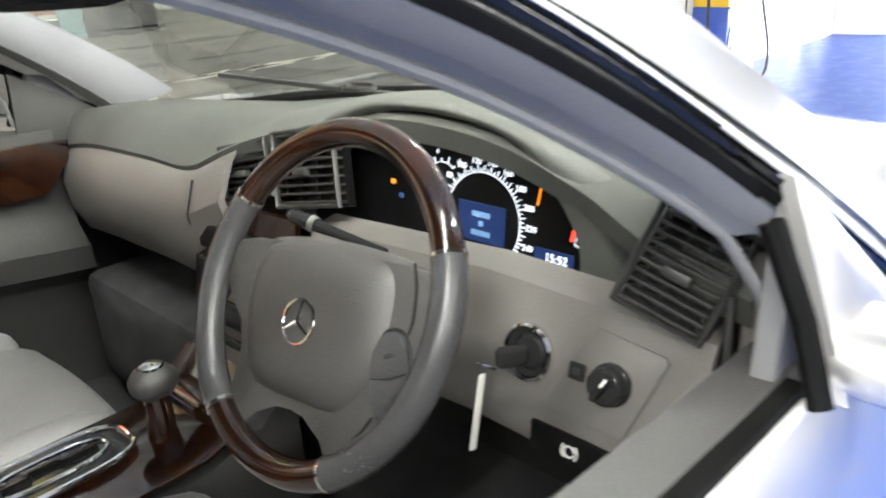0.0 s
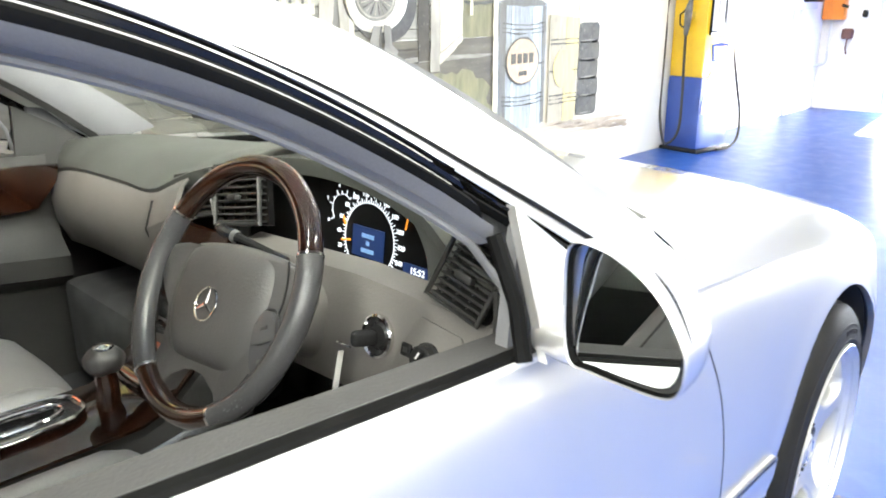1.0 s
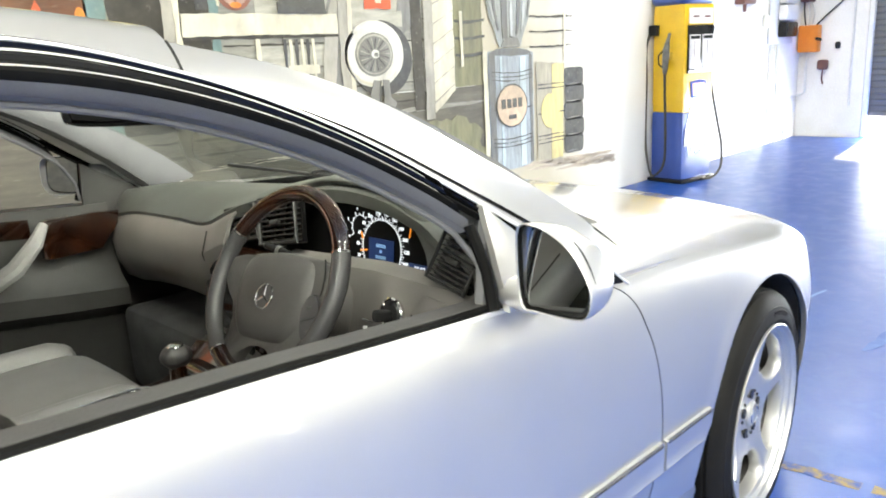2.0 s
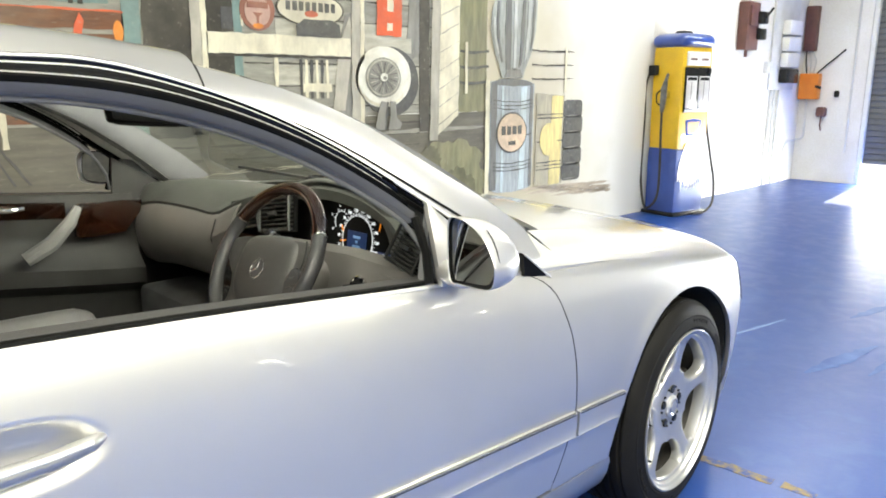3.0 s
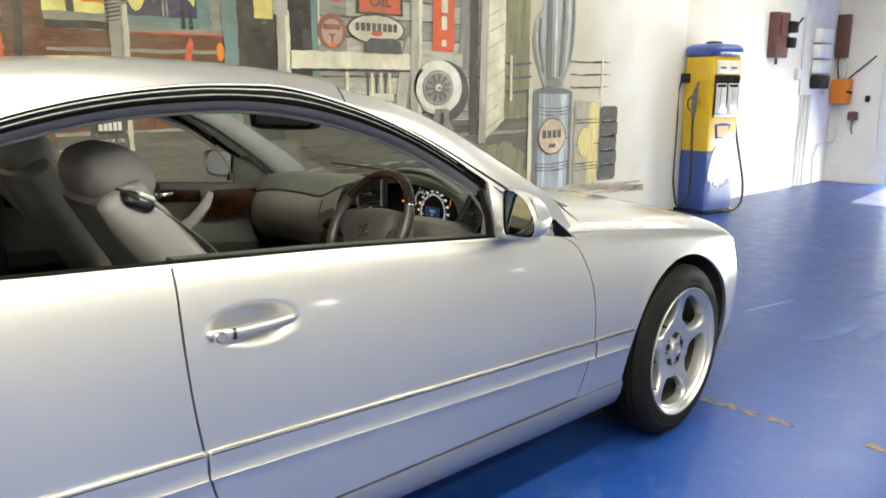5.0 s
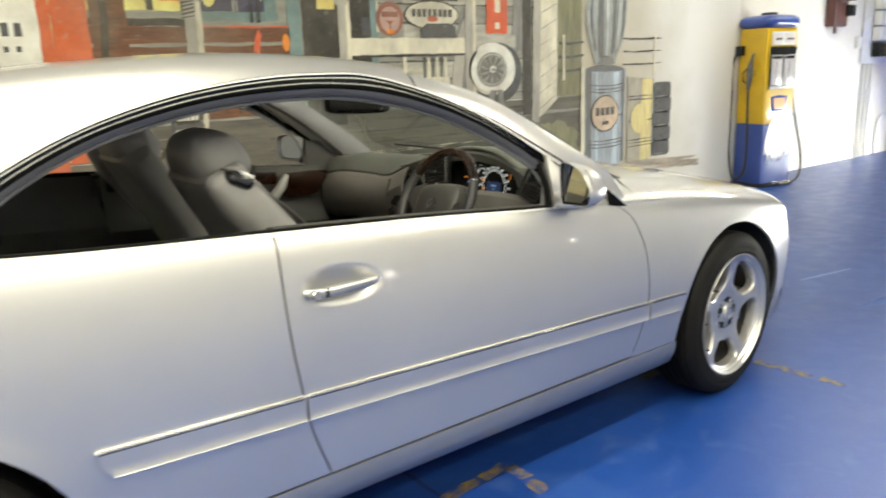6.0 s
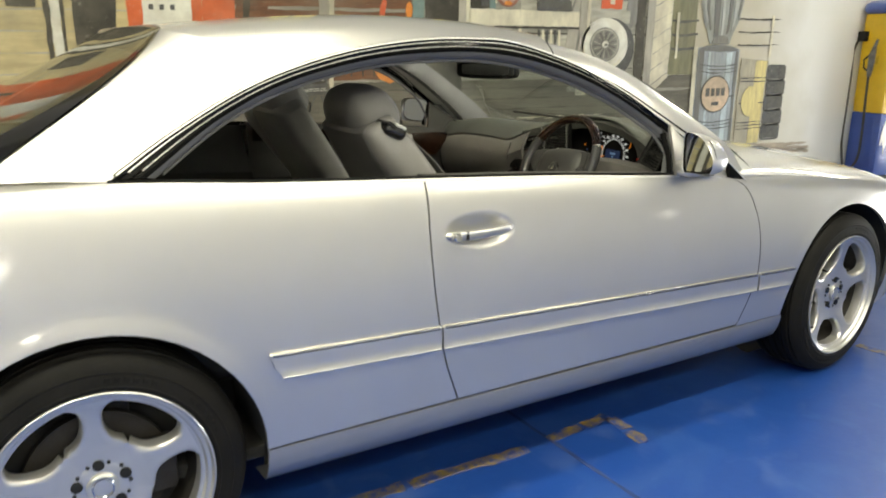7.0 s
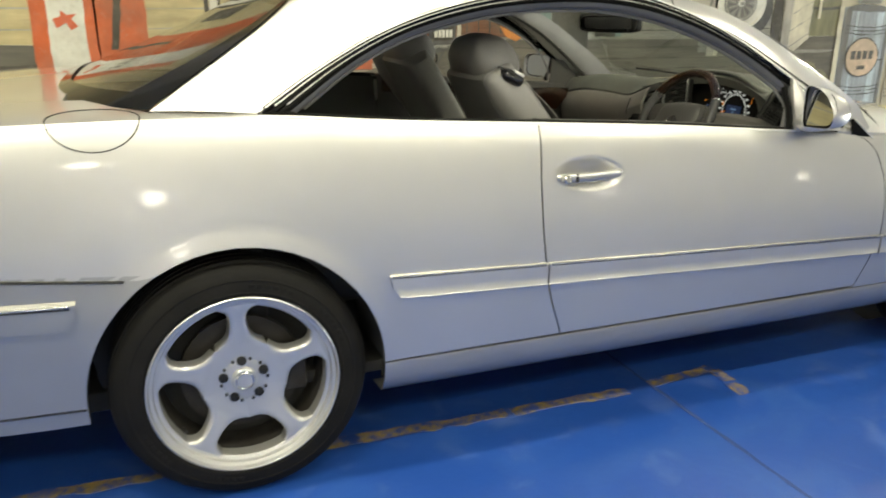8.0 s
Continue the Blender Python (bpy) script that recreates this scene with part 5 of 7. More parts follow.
open_left = [(-0.06, 0.063), (-0.12, 0.062), (-0.168, 0.056), (-0.179, 0.024), (-0.170, 0.004), (-0.140, -0.008), (-0.112, -0.030), (-0.098, -0.062), (-0.096, -0.098), (-0.104, -0.122), (-0.119, -0.136), (-0.088, -0.158), (-0.066, -0.150), (-0.055, -0.128), (-0.046, -0.114), (-0.026, -0.104)]
plate = half + [(0.0, -0.101)] + open_left[::-1] + [(0.0, 0.066)]
part("wheel_spokes", prism(plate, sw @ Matrix.Translation((0, 0, -0.028)), 0.024, 0.009), WHEEL_PAD, wheel_ob, "", sharp=70)
km = sw @ Matrix.Translation((0.134, -0.046, -0.008)) @ Matrix.Rotation(0.30, 4, "Z")
ring = oval(0.024, 0.046, 32, 2.4)
buttons = part("button_pad", prism(ring, km, 0.012, 0.004), LEATHER_WHEEL, wheel_ob)
part("button_joint", tube([km @ Vector((x * 1.05, y * 1.04, 0.006)) for x, y in ring], 0.0016, 5, closed=True), RUBBER, wheel_ob)
part("button_joint", tube([km @ Vector(p) for p in ((-0.024, 0.002, 0.011), (0.0, 0.0, 0.0128), (0.024, 0.004, 0.011))], 0.0013, 5), RUBBER, buttons)
for dy in (-0.022, 0.022):
    part("button_symbol", boxed((-0.006, dy - 0.0025, 0.0118), (0.006, dy + 0.0025, 0.0126), 0.0003, 1, km), VENT_GREY, buttons)
part("pad_joint", tube([sw @ Vector(p) for p in ((0.126, 0.066, -0.004), (0.138, 0.040, -0.002), (0.142, 0.012, -0.002), (0.140, -0.002, -0.002))], 0.0016, 6), RUBBER, wheel_ob)
part("pad_joint", tube([sw @ Vector(p) for p in ((0.118, -0.088, -0.002), (0.108, -0.104, -0.003), (0.098, -0.112, -0.005))], 0.0016, 6), RUBBER, wheel_ob)
sw = rim_m
hubmesh = lathe([(0.05, -0.06), (0.06, -0.03), (0.05, -0.01), (0, -0.01)], sw, 24)
hubmesh.to_mesh(wheel_ob.data)
hubmesh.free()

# centre console
def console(v, u):
    y, z = ((-0.15, 0.30), (-0.145, 0.50), (-0.12, 0.555), (-0.04, 0.57), (0.04, 0.57), (0.12, 0.555), (0.145, 0.50), (0.15, 0.30))[u]
    x = -1.90 + 0.85 * v
    rise = 0.10 * max(0.0, v - 0.86) / 0.14 if u not in (0, 7) else 0
    box_up = 0.07 if v < 0.42 and 0 < u < 7 else 0
    return Vector((x, y, z + rise + box_up))


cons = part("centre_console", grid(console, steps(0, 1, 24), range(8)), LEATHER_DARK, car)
part("console_wood", thick(grid(lambda v, u: console(0.46 + 0.5 * v, 3) + Vector((0, -0.075 + 0.23 * u, 0.004 + 0.012 * math.sin(math.pi * u))), steps(0, 1, 12), steps(0, 1, 8)), 0.006, lambda c: Vector((0, 0, -1))), WOOD, cons)
gm = basis((-1.36, 0.012, 0.590), (1, 0.0, 0.0), (0, 0, 1))
part("shift_gate", prism(oval(0.115, 0.058, 36, 3.2), gm, 0.006, 0.002), BLACK_GLOSS, cons)
part("gate_rim", tube([gm @ Vector((x, y, 0.006)) for x, y in oval(0.113, 0.056, 40, 3.2)], 0.0045, 8, closed=True), CHROME, cons)
part("gate_rim", tube([gm @ Vector((x, y, 0.007)) for x, y in oval(0.080, 0.030, 36, 2.6)], 0.004, 8, closed=True), CHROME, cons)
part("gate_slot", tube([gm @ Vector(p) for p in ((-0.066, -0.006, 0.0075), (-0.030, -0.006, 0.0075), (-0.026, 0.004, 0.0075), (0.012, 0.004, 0.0075), (0.018, -0.004, 0.0075), (0.066, -0.004, 0.0075))], 0.0062, 8), FRAME_RUBBER, cons, "dark stepped slot of the shift gate")
for k in range(5):
    part("gate_mark", boxed((-0.060 + 0.028 * k, 0.0145, 0.0065), (-0.053 + 0.028 * k, 0.0205, 0.0078), 0.0006, 1, gm), VENT_GREY, cons)
part("shift_lever", tube([(-1.21, -0.02, 0.57), (-1.205, -0.018, 0.62), (-1.205, -0.015, 0.66)], [0.024, 0.02, 0.018], 12), WOOD, cons)
part("shift_knob", block((-1.235, -0.042, 0.650), (-1.172, 0.012, 0.697), 0.004, 0.02), LEATHER, cons)
part("knob_cap", lathe([(0.019, 0.0), (0.017, 0.003), (0.010, 0.0045), (0, 0.005)], basis((-1.203, -0.015, 0.698), (1, 0, 0), (0, 0, 1)), 20), CHROME, cons)
part("ashtray_lid", block((-1.16, -0.07, 0.585), (-1.08, 0.07, 0.622), 0.004, 0.012), WOOD, cons)
stack = part("radio_panel", thick(grid(lambda v, u: Vector((-1.055 + 0.05 * v - 0.012 * math.sin(math.pi * u), -0.14 + 0.28 * u, 0.60 + 0.29 * v)), steps(0, 1, 10), steps(0, 1, 8)), 0.01, lambda c: Vector((1, 0, 0))), WOOD, car)
for k in range(4):
    part("radio_unit", boxed((-1.066 + 0.045 * (0.1 + 0.22 * k), -0.105, 0.625 + 0.06 * k), (-1.056 + 0.045 * (0.1 + 0.22 * k), 0.105, 0.672 + 0.06 * k), 0.004), PLASTIC_BLACK, stack)
part("dash_wood", thick(grid(lambda v, u: Vector((-1.0 - 0.02 * (1 - u) - 0.006 * math.sin(math.pi * u), 0.05 - 0.176 * v, 0.838 + (0.036 - 0.020 * v * v) * u)), steps(0, 1, 8), steps(0, 1, 4)), 0.008, lambda c: Vector((1, 0, 0))), WOOD, dash)
part("kick_panel", block((-1.02, 0.17, 0.32), (-0.70, 0.74, 0.60), 0.0, 0.04), CARPET, car)


# seats
def seat(y0, name):
    base = part(name, block((-1.70, y0 - 0.23, 0.40), (-1.19, y0 + 0.23, 0.545), 0.02, 0.05), SEAT_LEATHER, car)
    lean = Matrix.Translation((-1.575, y0, 0.47)) @ Matrix.Rotation(radians(-29), 4, "Y")

    rows = [(0.73 * k / 14, 1.0) for k in range(14)] + [(0.73 + 0.05 * math.sin(q), math.cos(q)) for q in steps(0.25, 1.5, 6)] + [(0.78, 0.02)]

    def back_at_seat(row, v):
        h, k = row
        u, a = min(1.0, h / 0.73), 2 * math.pi * v
        w = 0.238 - 0.02 * u**2.5
        c, q = math.cos(a), math.sin(a)
        x = 0.065 * math.copysign(abs(c) ** 0.6, c)
        y = w * math.copysign(abs(q) ** 0.55, q)
        wing = 0.035 * max(0.0, c) * (abs(y) / w) ** 4 * (1 - u**4)
        return lean @ Vector((-0.065 + (x + wing) * min(1.0, k * 1.3), y * (0.25 + 0.75 * k) if k > 0.05 else 0.0, h))

    part("backrest", grid(back_at_seat, rows, steps(0, 1, 40)), SEAT_LEATHER, base)
    part("back_seam", tube([lean @ Vector((0.004, s * 0.15, z)) for s, z in ((-1, 0.10), (-1, 0.35), (-1, 0.58))], 0.003, 5), LEATHER, base)
    part("back_seam", tube([lean @ Vector((0.004, s * 0.15, z)) for s, z in ((1, 0.10), (1, 0.35), (1, 0.58))], 0.003, 5), LEATHER, base)
    for s in (-1, 1):
        part("cushion_bolster", block((-1.66, y0 + s * 0.23 - 0.05, 0.40), (-1.22, y0 + s * 0.23 + 0.045, 0.575), 0.01, 0.045), SEAT_LEATHER, base)
    hm = Matrix.Translation((-1.975, y0, 1.150)) @ Matrix.Rotation(radians(-16), 4, "Y")
    shape = block((-0.085, -0.158, -0.082), (0.080, 0.158, 0.066), 0.004, 0.062)
    for v in shape.verts:
        k = (v.co.z + 0.082) / 0.148
        v.co.y *= 1.0 - 0.20 * max(0.0, k) ** 2.2
        v.co.x = v.co.x * (1.0 - 0.22 * k * k) - 0.02 * k
        v.co.z -= 0.022 * (1 - k) * (v.co.y / 0.158) ** 2
    bmesh.ops.transform(shape, matrix=hm, verts=shape.verts)
    head = part("headrest", shape, SEAT_LEATHER, base, "", sharp=80)
    part("headrest_seam", tube([hm @ Vector(p) for p in ((-0.03, -0.150, -0.094), (0.05, -0.140, -0.090), (0.078, -0.09, -0.074), (0.084, 0.0, -0.066), (0.078, 0.09, -0.074), (0.05, 0.140, -0.090), (-0.03, 0.150, -0.094))], 0.0035, 6), RUBBER, head)
    s = -1 if y0 < 0 else 1
    ridge = block((-0.095, -0.058, 0.06), (0.030, 0.058, 0.785), 0.004, 0.05)
    for v in ridge.verts:
        k = (v.co.z - 0.06) / 0.725
        v.co.x -= 0.062 * max(0.0, k - 0.4) / 0.6
        v.co.y += s * (0.205 + 0.025 * k)
    bmesh.ops.transform(ridge, matrix=lean, verts=ridge.verts)
    guide = part("side_bolster", ridge, SEAT_LEATHER, base, "", sharp=80)
    cup = lean @ Matrix.Translation((-0.070, s * 0.256, 0.752)) @ Matrix.Rotation(radians(-34), 4, "Y")
    part("belt_cup", block((-0.020, -0.038, -0.036), (0.018, 0.036, 0.036), 0.002, 0.016, cup), BLACK_GLOSS, guide, "black glossy seat belt guide")
    # pale plate added as the highlight on the glossy guide
    part("belt_buckle_plate", boxed((0.013, -0.036, -0.028), (0.0225, 0.004, 0.010), 0.004, 2, cup), FRAME_LINE, guide)
    part("cup_seam", tube([cup @ Vector(p) for p in ((0.004, -0.046, 0.010), (0.010, -0.034, 0.036), (0.010, 0.0, 0.048), (0.010, 0.034, 0.036), (0.004, 0.046, 0.010))], 0.0032, 6), RUBBER, guide)
    part("bolster_seam", tube([lean @ Vector((0.016 - 0.02 * k, s * (0.150 - 0.006 * k), 0.10 + 0.50 * k)) for k in steps(0, 1, 8)], 0.004, 6), RUBBER, guide)
    f = line_of([lean @ Vector(p) for p in ((-0.040, s * 0.250, 0.725), (0.022, s * 0.228, 0.55), (0.046, s * 0.215, 0.38), (0.054, s * 0.235, 0.22), (0.05, s * 0.265, 0.05))])
    part("seat_belt", thick(grid(lambda u, v: f(u) + Vector((0, -0.024 + 0.048 * v, 0)), steps(0, 1, 14), [0, 1]), 0.002, lambda c: Vector((-1, 0, -0.4))), BELT, base)
    return base


seat(-0.39, "driver_seat")
seat(0.39, "passenger_seat")
for y0 in (-0.36, 0.36):
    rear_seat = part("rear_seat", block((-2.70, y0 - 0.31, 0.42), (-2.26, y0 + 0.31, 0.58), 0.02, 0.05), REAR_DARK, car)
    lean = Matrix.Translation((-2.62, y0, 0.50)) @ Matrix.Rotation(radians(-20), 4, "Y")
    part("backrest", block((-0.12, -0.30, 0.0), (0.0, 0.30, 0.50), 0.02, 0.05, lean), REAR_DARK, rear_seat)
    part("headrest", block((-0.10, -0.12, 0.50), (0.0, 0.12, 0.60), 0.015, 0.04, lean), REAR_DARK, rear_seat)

# mirrors
im = basis((-1.268, -0.045, 1.238), (0.5, -0.86, 0), (-0.86, -0.5, -0.12))
inside = part("rear_view_mirror", block((-0.135, -0.036, -0.03), (0.135, 0.036, 0.0), 0.004, 0.016, im), PLASTIC_BLACK, car)
part("mirror_glass", prism(oval(0.125, 0.029, 28, 5), im @ Matrix.Translation((0, 0, 0.001)), 0.002), MIRROR, inside)
part("mirror_stalk", tube([im @ Vector((0, 0.02, -0.03)), im @ Vector((0.01, 0.06, -0.07)), (-1.25, 0.0, 1.375)], 0.011, 8), PLASTIC_BLACK, inside)
for sign in (-1, 1):
    mc, turn = (Vector((-1.083, -0.992, 0.998)), radians(-9)) if sign < 0 else (Vector((-1.015, 0.985, 0.993)), radians(30))
    mm = basis(mc, (0, -1, 0), (-0.965, 0.21, 0.165) if sign < 0 else (-0.866, -0.5, 0.05))
    pod = Matrix.Translation(mc + Vector((-0.011, 0, 0.001))) @ Matrix.Rotation(turn, 4, "Z")
    glass_line = [(-0.060, 0.052), (-0.030, 0.058), (0.006, 0.049), (0.034, 0.033), (0.055, 0.008), (0.063, -0.012), (0.060, -0.034), (0.046, -0.046), (0.008, -0.051), (-0.030, -0.053), (-0.056, -0.050), (-0.063, 0.004)]
    smooth = curve_of([(k, *glass_line[k % 12]) for k in range(-2, 15)])
    ring = [smooth(12 * k / 48) for k in range(48)]
    flip = 1 if sign < 0 else -1
    if sign > 0:
        ring = oval(0.078, 0.055, 48, 4.0)
    shell = bmesh.new()
    def house(u, v, s=sign, ring=ring):
        p = ring[int(v) % 48]
        k = math.sqrt(max(0.0, 1 - u * u)) ** 0.8
        grow = 1.16
        return pod @ Vector((0.105 * u, s * (p[0] * grow * (0.25 + 0.75 * k) - 0.02 * u), p[1] * grow * (0.25 + 0.75 * k) - 0.006 * u))
    grid(house, [0, 0.05, 0.15, 0.3, 0.45, 0.6, 0.72, 0.82, 0.9, 0.96, 0.99], range(49), shell)
    grid(lambda u, v, s=sign, ring=ring: pod @ Vector((-0.003 * math.sin(math.pi * u), s * (ring[v % 48][0] * (1.16 - 0.035 * u)), ring[v % 48][1] * (1.16 - 0.035 * u))), steps(0, 1, 3), range(49), shell)
    bmesh.ops.remove_doubles(shell, verts=shell.verts, dist=1e-5)
    mir = part("door_mirror", shell, SILVER, car, "", sharp=50)
    lip = bmesh.new()
    grid(lambda u, v, s=sign, ring=ring: pod @ Vector((0.008 * u, s * (ring[v % 48][0] * (1.125 - 0.03 * u)), ring[v % 48][1] * (1.125 - 0.03 * u))), steps(0, 1, 3), range(49), lip)
    part("mirror_lip", lip, FRAME_RUBBER if sign < 0 else SILVER, mir)
    part("mirror_back", prism([(p[0] * flip * 1.115, p[1] * 1.115) for p in ring][::flip], mm @ Matrix.Translation((0, 0.001, -0.008)), 0.004), PLASTIC_BLACK, mir)
    part("mirror_glass", prism([(p[0] * flip * 1.02, p[1] * 1.02) for p in ring][::flip], mm @ Matrix.Translation((0, 0.001, -0.003)), 0.003), MIRROR, mir)
    part("mirror_arm", block((-1.07 if sign < 0 else -1.0, min(sign * 0.86, sign * 0.95), 0.918), (-0.97 if sign < 0 else -0.93, max(sign * 0.86, sign * 0.95), 0.965), 0.004, 0.02), SILVER, mir)
    corner = part("cowl_corner", prism([(-0.795, 0.886), (-0.70, 0.866), (-0.802, 0.940)], Matrix(((1, 0, 0, 0), (0, 0, sign, sign * 0.866), (0, 1, 0, 0), (0, 0, 0, 1))), 0.014, 0.003), CLUSTER_BLACK, car, "black cover at the foot of the pillar")
    part("corner_line", tube([(-0.80, sign * 0.884, 0.937), (-0.75, sign * 0.884, 0.9015), (-0.703, sign * 0.884, 0.868)], 0.0022, 6), FRAME_LINE, corner)

# fuel flap: a thin round joint on the right shoulder
def flap_at(a):
    x = -3.175 + 0.102 * math.cos(a)
    share = 0.985 - 0.09 * math.sin(a)
    w = side_y(x, shoulder(x))
    if share > 1:
        z = shoulder(x) - (share - 1) * 0.9
        return Vector((x, -(side_y(x, z) + 0.0005), z))
    return Vector((x, -w * share, top_z(x, share) + 0.0005))
part("fuel_flap", tube([flap_at(a) for a in steps(0, 2 * math.pi * 0.995, 40)], 0.0018, 5, closed=True), RUBBER, car, "dark round joint of the fuel flap")


# ---- mural on the north wall ----
def paint_mat(name, c1, c2=None, scale=3.0, stretch=(1, 1, 1)):
    """Old wall paint: brushed between two shades, greyed by grime in cloudy patches and rubbed thin in small ones."""
    m, t, n, b = nodes_of("mural_" + name)
    c1, c2 = (tuple(min(0.8, c * 1.4) for c in q) for q in (c1, c2 or tuple(c * 0.55 for c in c1)))
    co, mp = n.new("ShaderNodeTexCoord"), n.new("ShaderNodeMapping")
    mp.inputs["Scale"].default_value = stretch
    t.links.new(co.outputs["Object"], mp.inputs[0])

    def noise(source, s, detail, low, high, top):
        tex, r = n.new("ShaderNodeTexNoise"), n.new("ShaderNodeMapRange")
        tex.inputs["Scale"].default_value, tex.inputs["Detail"].default_value = s, detail
        tex.inputs["Roughness"].default_value = 0.62
        t.links.new(source, tex.inputs["Vector"])
        r.inputs[1].default_value, r.inputs[2].default_value, r.inputs[4].default_value = low, high, top
        t.links.new(tex.outputs[0], r.inputs[0])
        return r.outputs[0]

    def mixed(factor, first, second):
        x = n.new("ShaderNodeMix")
        x.data_type = "RGBA"
        t.links.new(factor, x.inputs["Factor"])
        if isinstance(first, tuple):
            x.inputs["A"].default_value = (*first, 1)
        else:
            t.links.new(first, x.inputs["A"])
        x.inputs["B"].default_value = (*second, 1)
        return x.outputs["Result"]

    col = mixed(noise(mp.outputs[0], scale * 1.6, 6, 0.32, 0.68, 1.0), c1, c2)
    col = mixed(noise(co.outputs["Object"], 2.6, 5, 0.42, 0.75, 0.55), col, (0.20, 0.185, 0.15))
    col = mixed(noise(mp.outputs[0], 26, 5, 0.60, 0.80, 0.5), col, (0.42, 0.40, 0.34))
    t.links.new(col, b.inputs["Base Color"])
    b.inputs["Roughness"].default_value, b.inputs["Specular IOR Level"].default_value = 0.75, 0.3
    bp = n.new("ShaderNodeBump")
    bp.inputs["Strength"].default_value, bp.inputs["Distance"].default_value = 0.15, 0.003
    t.links.new(noise(co.outputs["Object"], 60, 4, 0.2, 0.8, 1.0), bp.inputs["Height"])
    t.links.new(bp.outputs[0], b.inputs["Normal"])
    return m


P_GREY = paint_mat("weathered_board", (0.27, 0.265, 0.23), (0.17, 0.165, 0.145), 4, (1, 1, 5))
P_GREY2 = paint_mat("pale_board", (0.40, 0.39, 0.33), (0.27, 0.26, 0.22), 4, (1, 1, 5))
P_LINE = paint_mat("board_shadow", (0.07, 0.065, 0.055))
P_TEAL = paint_mat("teal", (0.16, 0.23, 0.22), (0.10, 0.15, 0.15), 5)
P_DARK = paint_mat("dark_doorway", (0.055, 0.05, 0.04), (0.03, 0.028, 0.025))
P_CREAM = paint_mat("cream_post", (0.58, 0.54, 0.42), (0.42, 0.39, 0.31), 6, (1, 1, 0.4))
P_POST = paint_mat("grey_post", (0.36, 0.34, 0.29), (0.24, 0.23, 0.20), 6, (1, 1, 0.4))
P_PLANK = paint_mat("yellow_plank", (0.46, 0.39, 0.22), (0.34, 0.28, 0.16), 3, (0.6, 1, 5))
P_RED = paint_mat("pump_red", (0.50, 0.12, 0.05), (0.36, 0.08, 0.03), 4)
P_SIGN = paint_mat("sign_red", (0.55, 0.11, 0.05), (0.42, 0.09, 0.045), 5)
P_WHITE = paint_mat("off_white", (0.62, 0.60, 0.52), (0.48, 0.46, 0.40), 6)
P_BROWN = paint_mat("bench_brown", (0.16, 0.075, 0.04), (0.09, 0.045, 0.03), 6, (0.6, 1, 4))
P_ORANGE = paint_mat("orange", (0.60, 0.22, 0.05), (0.45, 0.14, 0.03), 7)
P_LAMP = paint_mat("lamp_yellow", (0.75, 0.58, 0.22), (0.60, 0.42, 0.12), 6)
P_NIGHT = paint_mat("night_blue", (0.07, 0.065, 0.11), (0.04, 0.04, 0.05), 5)
P_GREEN = paint_mat("olive_green", (0.21, 0.20, 0.12), (0.12, 0.12, 0.075), 4, (3, 1, 0.5))
P_SHRUB = paint_mat("shrub_shade", (0.12, 0.115, 0.07), (0.07, 0.068, 0.045), 6)
P_CACTUS = paint_mat("cactus_grey", (0.33, 0.34, 0.33), (0.20, 0.22, 0.21), 9, (4, 1, 0.5))
P_SHADE = paint_mat("drum_shadow", (0.15, 0.155, 0.155), (0.10, 0.10, 0.10), 8, (4, 1, 0.4))
P_CACTUS2 = paint_mat("cactus_light", (0.45, 0.46, 0.45), (0.34, 0.36, 0.36), 9, (4, 1, 0.5))
P_BARREL = paint_mat("barrel_blue", (0.33, 0.37, 0.40), (0.20, 0.22, 0.25), 7, (4, 1, 0.4))
P_BARREL2 = paint_mat("barrel_light", (0.44, 0.52, 0.55), (0.33, 0.39, 0.43), 7, (4, 1, 0.4))
P_CAN = paint_mat("can_yellow", (0.60, 0.50, 0.22), (0.40, 0.33, 0.17), 6, (4, 1, 0.5))
P_CAN2 = paint_mat("can_shade", (0.36, 0.33, 0.25), (0.26, 0.24, 0.2), 6, (4, 1, 0.5))
P_TYRE = paint_mat("tyre_black", (0.085, 0.085, 0.085), (0.05, 0.05, 0.05), 8)
P_BRICK = paint_mat("faded_brick", (0.25, 0.115, 0.085), (0.17, 0.08, 0.06), 6)
P_PINK = paint_mat("faded_pink", (0.40, 0.27, 0.22), (0.30, 0.20, 0.17), 7)
P_SMOKE = paint_mat("smoke_grey", (0.22, 0.215, 0.20), (0.14, 0.138, 0.13), 5, (2, 1, 0.5))
P_RUST = paint_mat("rust_disc", (0.55, 0.42, 0.30), (0.42, 0.32, 0.24), 12)
P_EARTH = paint_mat("brown_earth", (0.42, 0.36, 0.29), (0.28, 0.24, 0.20), 3, (1, 1, 3))
P_ROAD = paint_mat("grey_road", (0.125, 0.115, 0.095), (0.07, 0.066, 0.056), 2.2, (0.5, 1, 4))
P_SAND = paint_mat("beige_streak", (0.44, 0.40, 0.32), (0.32, 0.29, 0.24), 4, (0.6, 1, 4))


